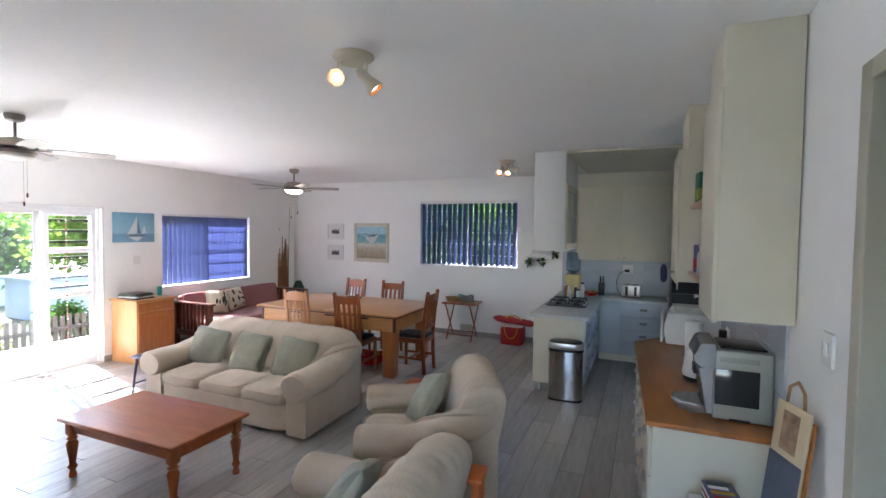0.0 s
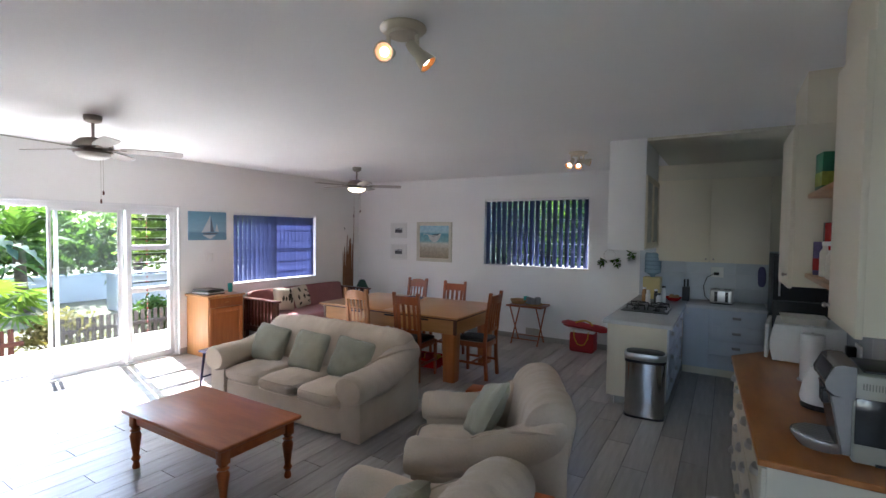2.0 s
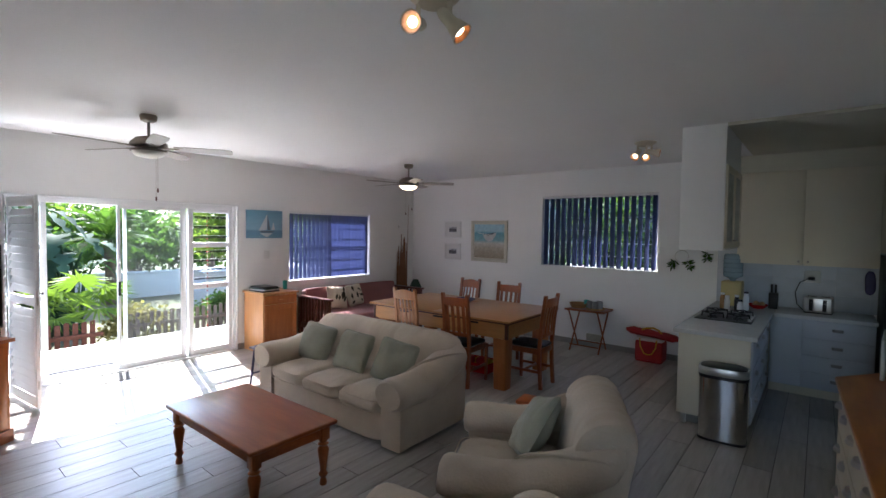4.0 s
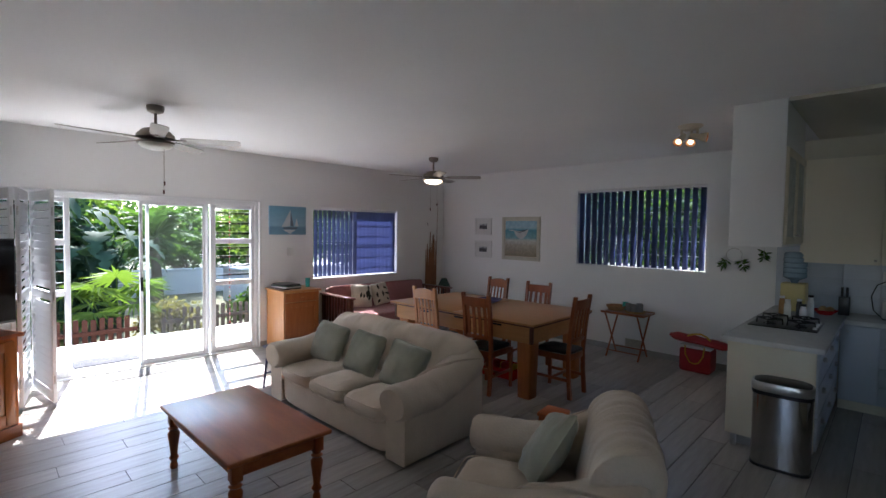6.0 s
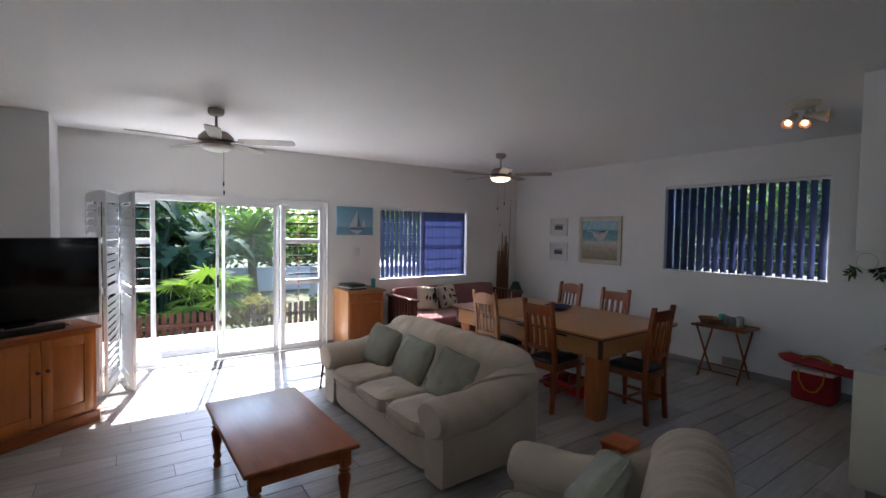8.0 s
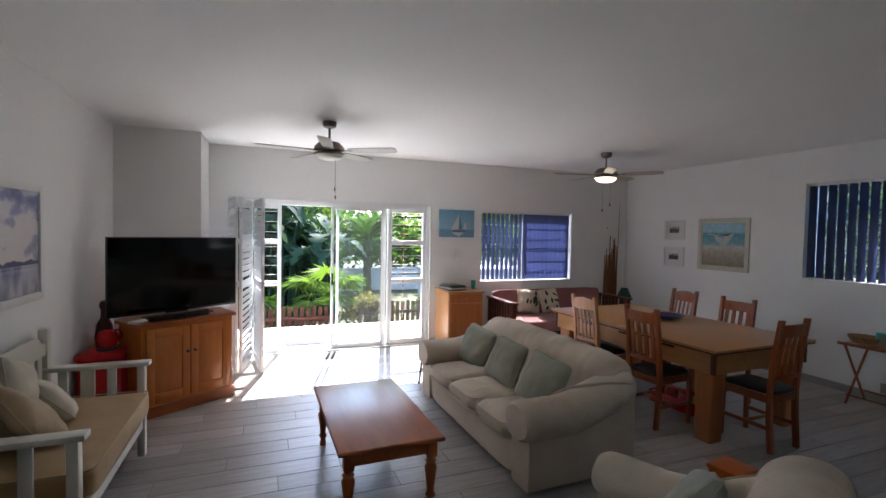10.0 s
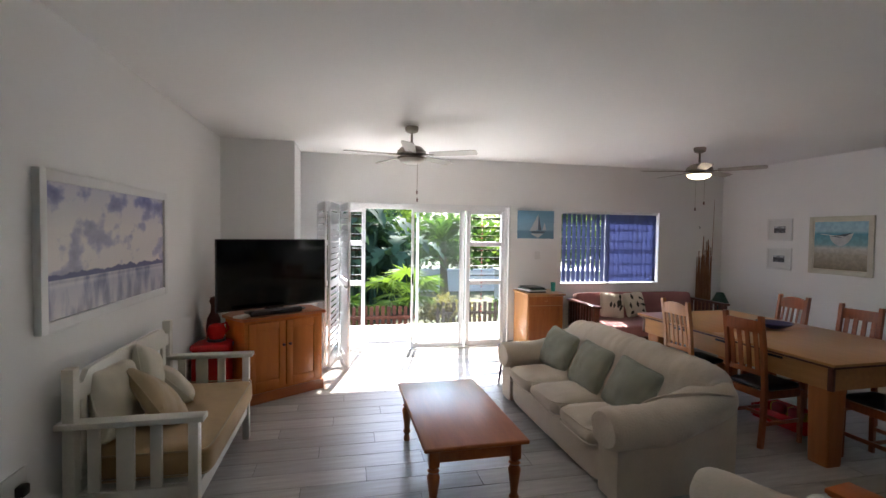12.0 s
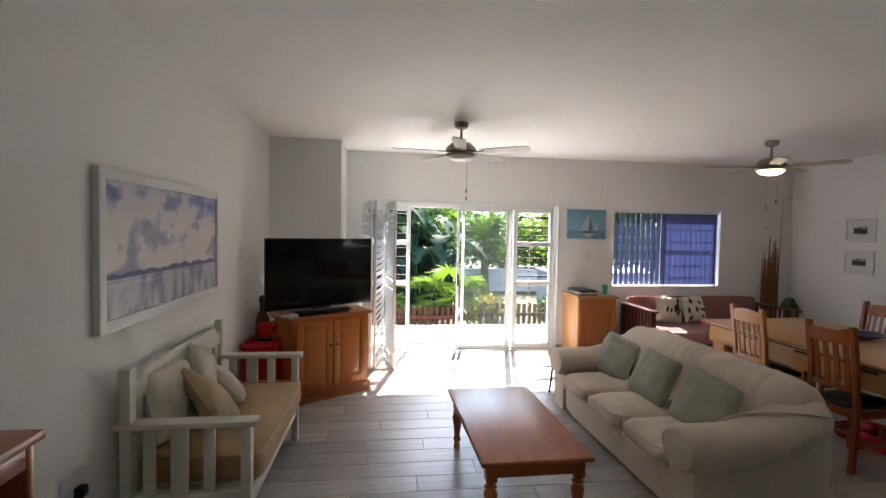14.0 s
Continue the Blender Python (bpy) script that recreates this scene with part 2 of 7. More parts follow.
def tube(points, r, seg=10, bm=None, caps=True):
    """A round bar along points; r: one radius or one for each point."""
    bm = bm or bmesh.new()
    pts = [Vector(p) for p in points]
    rs = r if isinstance(r, (list, tuple)) else [r] * len(pts)
    rings = []
    side = None
    for i, p in enumerate(pts):
        d = (pts[min(i + 1, len(pts) - 1)] - pts[max(i - 1, 0)]).normalized()
        if side is None:
            side = d.orthogonal().normalized()
        side = (side - d * side.dot(d)).normalized()
        up = d.cross(side)
        rings.append([bm.verts.new(p + rs[i] * (math.cos(a) * side + math.sin(a) * up)) for a in (k * math.tau / seg for k in range(seg))])
    for a, b in zip(rings, rings[1:]):
        for k in range(seg):
            bm.faces.new((a[k], a[(k + 1) % seg], b[(k + 1) % seg], b[k]))
    if caps:
        bm.faces.new(rings[0][::-1])
        bm.faces.new(rings[-1])
    return bm


def lathe(profile, seg=24, bm=None, at=(0, 0, 0), sx=1.0, sy=1.0):
    """Turns (radius, height) rows round the z axis."""
    bm = bm or bmesh.new()
    o = Vector(at)
    rings = []
    for r, z in profile:
        r = max(r, 0.0004)
        rings.append([bm.verts.new(o + Vector((sx * r * math.cos(k * math.tau / seg), sy * r * math.sin(k * math.tau / seg), z))) for k in range(seg)])
    for a, b in zip(rings, rings[1:]):
        for k in range(seg):
            bm.faces.new((a[k], a[(k + 1) % seg], b[(k + 1) % seg], b[k]))
    bm.faces.new(rings[0][::-1])
    bm.faces.new(rings[-1])
    return bm


def loft(loops, bm=None, closed=True):
    bm = bm or bmesh.new()
    rings = [[bm.verts.new(p) for p in lp] for lp in loops]
    n = len(rings[0])
    for a, b in zip(rings, rings[1:]):
        for k in range(n):
            bm.faces.new((a[k], a[(k + 1) % n], b[(k + 1) % n], b[k]))
    if closed:
        bm.faces.new(rings[0][::-1])
        bm.faces.new(rings[-1])
    return bm


def rumple(bm, amp, scale, seed=0.0, lines=None):
    """Cloth folds: moves vertices along their normals by noise."""
    bm.normal_update()
    for v in bm.verts:
        p = v.co * scale + Vector((seed, seed * 1.7, -seed))
        if lines:
            p = Vector((p.x * lines[0], p.y * lines[1], p.z * lines[2]))
        v.co += v.normal * amp * (noise.noise(p) + 0.5 * noise.noise(p * 2.3))
    return bm


def puff(w, d, h, n=5.0, nz=2.4, seg=20, at=(0, 0, 0), m=None):
    """A stuffed box: a superellipsoid of the given size about its centre."""
    bm = bmesh.new()

    def p(c, e):
        return math.copysign(abs(c) ** e, c)

    rings = []
    for i in range(1, seg):
        u = -math.pi / 2 + math.pi * i / seg
        cu, su = p(math.cos(u), 2 / nz), p(math.sin(u), 2 / nz)
        rings.append([bm.verts.new((w / 2 * cu * p(math.cos(a), 2 / n), d / 2 * cu * p(math.sin(a), 2 / n), h / 2 * su)) for a in (k * math.tau / (2 * seg) for k in range(2 * seg))])
    for a, b in zip(rings, rings[1:]):
        for k in range(2 * seg):
            bm.faces.new((a[k], a[(k + 1) % (2 * seg)], b[(k + 1) % (2 * seg)], b[k]))
    bm.faces.new(rings[0][::-1])
    bm.faces.new(rings[-1])
    bm.transform(Matrix.Translation(at) if m is None else m)
    return bm


def pillow_mesh(w, h, t, seed=0.0, n=22):
    """A square scatter cushion lying in its local xz plane with pulled-out corners."""
    bm = bmesh.new()
    front, back = {}, {}
    for i in range(n + 1):
        for j in range(n + 1):
            u, v = -1 + 2 * i / n, -1 + 2 * j / n
            pinch = 1 - 0.07 * (1 - abs(u) ** 2) * abs(v) ** 3
            pinch2 = 1 - 0.07 * (1 - abs(v) ** 2) * abs(u) ** 3
            soft = 1 - 0.09 * abs(u) ** 6 * abs(v) ** 6
            x, z = w / 2 * u * pinch2 * soft, h / 2 * v * pinch * soft
            f = (max(0, 1 - abs(u) ** 2.6) * max(0, 1 - abs(v) ** 2.6)) ** 0.5
            f *= 1 + 0.12 * noise.noise(Vector((u * 2 + seed, v * 2, seed)))
            y = t / 2 * f
            edge = i in (0, n) or j in (0, n)
            front[i, j] = bm.verts.new((x, -y - (0 if edge else 0.002), z))
            back[i, j] = front[i, j] if edge else bm.verts.new((x, y + 0.002, z))
    for i in range(n):
        for j in range(n):
            for g in (front, back):
                bm.faces.new((g[i, j], g[i + 1, j], g[i + 1, j + 1], g[i, j + 1]))
    rumple(bm, 0.011, 6.0, seed)
    rumple(bm, 0.006, 15.0, seed, (1.4, 1, 0.6))
    return bm


def rounded_loop(w, h, r, n=5):
    """A rounded rectangle about the origin as (u, v) points."""
    out = []
    for cx, cy, a0 in ((w / 2 - r, h / 2 - r, 0), (-w / 2 + r, h / 2 - r, 90), (-w / 2 + r, -h / 2 + r, 180), (w / 2 - r, -h / 2 + r, 270)):
        for k in range(n + 1):
            a = radians(a0 + 90 * k / n)
            out.append((cx + r * math.cos(a), cy + r * math.sin(a)))
    return out


def wall_boxes(axis, a, b, lo, hi, z0, z1, holes):
    """A wall between planes a and b of one axis, from lo to hi along the other, with holes (lo, hi, z0, z1)."""
    us = sorted({lo, hi, *(u for h in holes for u in h[:2])})
    zs = sorted({z0, z1, *(z for h in holes for z in h[2:])})
    bm = bmesh.new()
    for u0, u1 in zip(us, us[1:]):
        for w0, w1 in zip(zs, zs[1:]):
            um, wm = (u0 + u1) / 2, (w0 + w1) / 2
            if any(h[0] < um < h[1] and h[2] < wm < h[3] for h in holes):
                continue
            box(*((a, b, u0, u1) if axis == "x" else (u0, u1, a, b)), w0, w1, bm=bm)
    bmesh.ops.remove_doubles(bm, verts=bm.verts, dist=1e-5)
    seen = {}
    for f in bm.faces:
        c = f.calc_center_median()
        seen.setdefault((round(c.x, 4), round(c.y, 4), round(c.z, 4)), []).append(f)
    bmesh.ops.delete(bm, geom=[f for fs in seen.values() if len(fs) > 1 for f in fs], context="FACES")
    return bm


def structure(name, bm, material, label, category, smooth=False):
    return tagged(part(name, bm, material, None, label, smooth), label, category, kind="structure")


# ---- the shell ----
W, N, S, E, C = -6.58, 7.77, 0.20, 0.73, 2.77
DOOR = (1.27, 4.03, 0.0, 2.09)
WINW = (4.88, 6.58, 0.93, 2.06)
WINN = (-3.64, -1.82, 1.22, 2.37)
structure("wall_west", wall_boxes("x", W - 0.22, W, S - 0.22, N + 0.22, 0, C, [DOOR, WINW]), M_WALL, "white painted plaster wall with sliding door and window", "wall")
structure("wall_north", wall_boxes("y", N, N + 0.22, W, 1.28, 0, C, [WINN]), M_WALL, "white painted plaster wall with a window", "wall")
structure("wall_south", wall_boxes("y", S - 0.12, S, W, -0.9, 0, C, []), M_WALL, "white painted plaster wall behind the bench", "wall")
structure("wall_passage", wall_boxes("x", -1.02, -0.9, -1.6, S - 0.12, 0, C, []), M_WALL, "white painted plaster passage wall", "wall")
structure("wall_back", wall_boxes("y", -1.72, -1.6, -1.02, 2.0, 0, C, [(-0.75, 0.55, 0.9, 2.1)]), M_WALL, "white painted plaster end wall", "wall")
structure("wall_east", wall_boxes("x", E, E + 0.12, -1.6, 5.0, 0, C, [(1.1, 1.97, 0.0, 2.36)]), M_WALL, "white painted plaster wall with a doorway", "wall")
structure("wall_kitchen", wall_boxes("x", 1.16, 1.28, 5.12, N, 0, C, [(6.0, 6.6, 1.3, 1.8)]), M_WALL, "white painted plaster kitchen wall", "wall")
structure("wall_kitchen_return", wall_boxes("y", 5.0, 5.12, E, 1.28, 0, C, []), M_WALL, "white painted plaster kitchen return", "wall")
# walls coloured dark in place of the shade in the side room
structure("wall_side_room", wall_boxes("x", 1.9, 2.0, -1.6, 3.0, 0, C, []), M_DARKROOM, "beige wall beyond the doorway, darkened for the dim room", "wall")
structure("wall_side_room_end", wall_boxes("y", 2.9, 3.0, E + 0.12, 1.9, 0, C, []), M_DARKROOM, "beige end wall beyond the doorway, darkened for the dim room", "wall")
structure("chimney_breast", box(W, -5.83, S, 1.03, 0, C), M_WALL, "white plastered chimney breast in the corner", "wall")
structure("ceiling", box(W - 0.22, 2.0, -1.72, N + 0.22, C, C + 0.15), M_CEIL, "white painted flat ceiling", "ceiling")
structure("kitchen_ceiling", box(-0.695, 1.16, 5.52, N, C - 0.03, C - 0.002), M_CREAMCEIL, "cream painted ceiling board over the kitchen", "ceiling")
jamb = boxes([(E - 0.015, E + 0.135, 1.9, 1.972, 0, 2.362), (E - 0.015, E + 0.135, 1.1, 1.16, 0, 2.362), (E - 0.015, E + 0.135, 1.16, 1.9, 2.30, 2.362)], 0.004)
structure("door_2", jamb, M_CREAMDOOR, "beige painted door frame of the side room", "door frame")
# skirting tiles
structure("baseboard", boxes([(W, W + 0.012, 4.03, N, 0, 0.085), (W + 0.012, -1.04, N - 0.012, N, 0, 0.085), (W, W + 0.012, 1.03, 1.27, 0, 0.085),
                              (-5.83, -0.9, S, S + 0.012, 0, 0.085), (-5.83, -5.818, S + 0.012, 1.03, 0, 0.085)], 0.003), M_SKIRT, "grey tile skirting along the walls", "skirting")


# ---- sliding door ----
def sliding_door():
    d = thing("door_1", pose(W - 0.09, 0, 0), "white aluminium sliding door with louvre side lights, slid open", "sliding door", kind="structure")
    y0, y1, top = DOOR[0], DOOR[1], DOOR[3]
    part("frame", boxes([(-0.05, 0.05, y0, y0 + 0.05, 0, top), (-0.05, 0.05, y1 - 0.05, y1, 0, top), (-0.05, 0.05, y0 + 0.05, y1 - 0.05, top - 0.06, top)], 0.004), M_ALU, d)
    part("track", boxes([(-0.07, 0.10, y0, y1, 0.0, 0.018), (-0.03, -0.022, y0 + 0.05, y1 - 0.05, 0.018, 0.032), (0.02, 0.028, y0 + 0.05, y1 - 0.05, 0.018, 0.032)], 0.002), M_ALU, d)
    part("architrave", boxes([(0.09, 0.100, y0 - 0.02, y0 + 0.004, 0, top + 0.02), (0.09, 0.100, y1 - 0.004, y1 + 0.02, 0, top + 0.02), (0.09, 0.100, y0 + 0.004, y1 - 0.004, top - 0.004, top + 0.02)], 0.003), M_ALU, d)
    for u0, u1 in ((1.32, 1.86), (3.45, 3.93)):
        part("post", box(-0.035, 0.035, u0 - 0.06, u0, 0.02, top - 0.06, 0.004), M_ALU, d)
        part("post", box(-0.035, 0.035, u1, u1 + 0.05, 0.02, top - 0.06, 0.004), M_ALU, d)
        for z0, z1 in ((0.03, 0.10), (0.93, 1.0), (1.50, 1.57), (1.98, 2.03)):
            part("transom", box(-0.03, 0.03, u0, u1, z0, z1, 0.004), M_ALU, d)
        g = part("pane", box(-0.004, 0.004, u0, u1, 0.10, 0.93), M_GLASS, d)
        g.visible_shadow = False
        for z0, z1, k in ((1.0, 1.50, 4), (1.57, 1.98, 3)):
            for i in range(k):
                z = z0 + (z1 - z0) * (i + 0.5) / k
                bl = box(-0.003, 0.003, u0 + 0.015, u1 - 0.015, -0.055, 0.055)
                bl.transform(Matrix.Translation((0.0, 0, z)) @ Matrix.Rotation(radians(74), 4, "Y"))
                s = part("louvre", bl, M_GLASS, d)
                s.visible_shadow = False
                part("bar", box(0.045, 0.053, u0, u1, z + 0.025, z + 0.030), M_ALU, d)
    # slider standing open over the fixed leaf
    for x, u0, u1 in ((-0.022, 2.648, 3.375), (0.022, 2.570, 3.325)):
        leaf = part("sliding_leaf" if x > 0 else "fixed_leaf", boxes([(x - 0.016, x + 0.016, u0, u0 + 0.034, 0.032, top - 0.06), (x - 0.016, x + 0.016, u1 - 0.034, u1, 0.032, top - 0.06),
                                       (x - 0.016, x + 0.016, u0 + 0.034, u1 - 0.034, 0.032, 0.085), (x - 0.016, x + 0.016, u0 + 0.034, u1 - 0.034, top - 0.10, top - 0.06)], 0.003), M_ALU, d)
        part("seal", box(x - 0.006, x + 0.006, u1 - 0.038, u1 - 0.0335, 0.085, top - 0.10), M_SKIRT, leaf, "dark grey seal strip")
        g = part("pane", box(x - 0.003, x + 0.003, u0 + 0.034, u1 - 0.038, 0.085, top - 0.10), M_HAZE, leaf)
        g.visible_shadow = False
    part("lock_handle", box(0.038, 0.062, 2.574, 2.600, 0.93, 1.10, 0.006), M_BLACK, d, "black lock handle")
    return d


sliding_door()


def beads(y, z0, z1):
    """String of small coloured beads hanging by the louvres."""
    t = thing("bead_string", pose(W - 0.025, y, z1), "string of red and white beads hanging at the door", "ornament")
    part("string", tube([(0, 0, 0), (0, 0, z0 - z1)], 0.0015, 5), M_CREAM, t)
    for i in range(26):
        z = -(z1 - z0) * (i + 1) / 26
        part("bead", lathe([(0, -0.012), (0.009, -0.006), (0.011, 0), (0.009, 0.006), (0, 0.012)], 8, at=(0, 0, z)), M_RED if i % 3 else M_CREAM, t)


beads(3.62, 0.42, 1.985)


# ---- folding shutters ----
def shutter_panel(parent, m, width, knob=False):
    h0, h1 = 0.03, 2.06
    f = part("shutter_panel", boxes([(0, 0.05, -0.016, 0.016, h0, h1), (width - 0.05, width, -0.016, 0.016, h0, h1), (0.05, width - 0.05, -0.016, 0.016, h0, h0 + 0.10),
                                     (0.05, width - 0.05, -0.016, 0.016, h1 - 0.10, h1), (0.05, width - 0.05, -0.016, 0.016, 1.0, 1.08)], 0.003), M_SHUT, parent)
    f.matrix_local = m
    mesh = None
    zs = [h0 + 0.10 + 0.045 + 0.075 * i for i in range(26)]
    for z in zs:
        if 0.95 < z < 1.12 or z > h1 - 0.13:
            continue
        if mesh is None:
            b = box(0.052, width - 0.052, -0.038, 0.038, -0.005, 0.005, 0.004, 1)
            b.transform(Matrix.Rotation(radians(70), 4, "X"))
            sl = part("slat", b, M_SHUT, f)
            mesh = sl.data
        else:
            sl = new("slat", mesh)
            sl.parent = f
        sl.location = (0, 0, z)
    for z in (0.25, 1.05, 1.85):
        part("hinge", tube([(width if z > 0 else 0, 0.0, z - 0.04), (width, 0.0, z + 0.04)], 0.008, 8), M_CHROME, f)
    if knob:
        k = lathe([(0, 0), (0.008, 0.0), (0.007, 0.018), (0.014, 0.024), (0.012, 0.034), (0, 0.038)], 12)
        k.transform(Matrix.Translation((width - 0.03, 0.016, 1.12)) @ Matrix.Rotation(radians(-90), 4, "X"))
        part("knob", k, M_BLACK, f)


def zig(x0, y0, x1, y1):
    return pose(x0, y0, 0, 0, 0, math.degrees(math.atan2(y1 - y0, x1 - x0))), math.hypot(x1 - x0, y1 - y0)


shut = thing("folding_shutter", pose(0, 0, 0), "white louvred folding shutters, folded open beside the door", "shutter")
for a, knob in (((-6.50, 1.27, -5.78, 1.40), False), ((-6.46, 1.54, -5.78, 1.44), False), ((-6.46, 1.58, -5.74, 1.68), True)):
    mz, wz = zig(*a)
    shutter_panel(shut, mz, wz, knob)


# ---- windows with blinds ----
def window(name, along, at, u0, u1, z0, z1, out, label, mullions, bars):
    """A framed window in a wall; along: the axis it runs along; out: the way to the outside."""
    w = thing(name, Matrix.Identity(4), label, "window", kind="structure")

    def bx(a0, a1, b0, b1, c0, c1, bev=0.003):
        a0, a1 = at + out * a0, at + out * a1
        lo, hi = min(a0, a1), max(a0, a1)
        return box(lo, hi, b0, b1, c0, c1, bev) if along == "y" else box(b0, b1, lo, hi, c0, c1, bev)

    fr = bmesh.new()
    for r in ((0.12, 0.17, u0, u0 + 0.045, z0, z1), (0.12, 0.17, u1 - 0.045, u1, z0, z1), (0.12, 0.17, u0 + 0.045, u1 - 0.045, z0, z0 + 0.045), (0.12, 0.17, u0 + 0.045, u1 - 0.045, z1 - 0.045, z1)):
        merge(fr, bx(*r))
    part("window_frame", fr, M_ALU, w)
    for u in mullions:
        part("mullion", bx(0.125, 0.165, u - 0.03, u + 0.03, z0 + 0.045, z1 - 0.045), M_ALU, w)
    edges = [u0 + 0.045, *mullions, u1 - 0.045]
    for a, b in zip(edges, edges[1:]):
        g = part("pane", bx(0.142, 0.148, a + 0.03, b - 0.03, z0 + 0.045, z1 - 0.045, 0), M_GLASS, w)
        g.visible_shadow = False
    for b in bars:
        part("burglar_bar", bx(0.10, 0.112, u0 + 0.01, u1 - 0.01, b - 0.006, b + 0.006, 0), M_ALU, w)
    part("window_sill", bx(-0.012, 0.118, u0 + 0.002, u1 - 0.002, z0, z0 + 0.014), M_ALU, w)
    return w


window("window_1", "y", W, *WINW, -1, "white aluminium window with burglar bars behind blue blinds", [5.73], [1.12, 1.30, 1.48, 1.52, 1.66, 1.84])
window("window_3", "x", -1.6, -0.75, 0.55, 0.9, 2.1, -1, "white aluminium window at the passage end", [], [])
window("window_4", "y", 1.16, 6.0, 6.6, 1.3, 1.8, 1, "small white aluminium kitchen window", [], [])
for nm, eye, to, sx, sy, watts in (("passage_daylight", (-0.1, -1.66, 1.5), (-0.1, 0, 1.2), 1.25, 1.15, BACKLIGHT), ("kitchen_daylight", (1.22, 6.3, 1.55), (0, 6.3, 1.2), 0.55, 0.45, KITCHENLIGHT)):
    la = new(nm, bpy.data.lights.new(nm, "AREA"))
    la.data.shape, la.data.size, la.data.size_y, la.data.energy, la.data.color = "RECTANGLE", sx, sy, watts, (0.82, 0.90, 1.0)
    la.matrix_world = look(eye, to)
window("window_2", "x", N, *WINN, 1, "white aluminium window with burglar bars behind blue blinds", [-2.73], [1.42, 1.62, 1.82, 2.02, 2.2])


def blind(name, along, at, out, slots, z0, z1, u0, u1, label):
    """Vertical blind: a head rail and hanging slats; slots give place and turn of each slat."""
    b = thing(name, Matrix.Identity(4), label, "blind")
    x = at + out * 0.045
    rail = box(x - 0.018, x + 0.018, u0, u1, z1 - 0.035, z1 - 0.004, 0.003) if along == "y" else box(u0, u1, x - 0.018, x + 0.018, z1 - 0.035, z1 - 0.004, 0.003)
    part("head_rail", rail, M_ALU, b)
    mesh = None
    for u, turn in slots:
        if mesh is None:
            bm = bmesh.new()
            n = 6
            loops = []
            for z in (z0 + 0.02, z0 + 0.05, (z0 + z1) / 2, z1 - 0.036):
                outl = [(-0.045 + 0.09 * k / n, 0.004 * math.cos((k / n - 0.5) * math.pi) + 0.0008) for k in range(n + 1)]
                outl += [(a, c - 0.0016) for a, c in reversed(outl)]
                loops.append([(a, c, z) for a, c in outl])
            loft(loops, bm)
            o = part("slat", bm, M_BLUE, b)
            mesh = o.data
        else:
            o = new("slat", mesh)
            o.parent = b
        o.matrix_local = pose(x, u, 0, 0, 0, 90 + turn) if along == "y" else pose(u, x, 0, 0, 0, turn)
    ch = bmesh.new()
    for (a, _), (c, _) in zip(slots, slots[1:]):
        pts = [(0, a + (c - a) * k / 4, z0 + 0.026 - 0.012 * math.sin(math.pi * k / 4)) for k in range(5)]
        tube([(x + p[0], p[1], p[2]) if along == "y" else (p[1], x, p[2]) for p in pts], 0.0014, 4, ch)
    part("chain", ch, M_CREAM, b)
    part("cord", tube([(x, u0 + 0.02, z1 - 0.04), (x, u0 + 0.02, z0 - 0.05)] if along == "y" else [(u0 + 0.02, x, z1 - 0.04), (u0 + 0.02, x, z0 + 0.1)], 0.002, 5), M_CREAM, b)


blind("vertical_blind", "y", W, -1, [(4.95 + 0.082 * i, -82 if i < 10 else -12) for i in range(20)], WINW[2] + 0.01, WINW[3], WINW[0], WINW[1], "navy blue fabric vertical blind, partly tilted open")
blind("vertical_blind", "x", N, 1, [(-3.58 + 0.1 * i, 60 + 2.5 * math.sin(i * 2.1)) for i in range(18)], WINN[2], WINN[3], WINN[0], WINN[1], "navy blue fabric vertical blind, tilted half open")


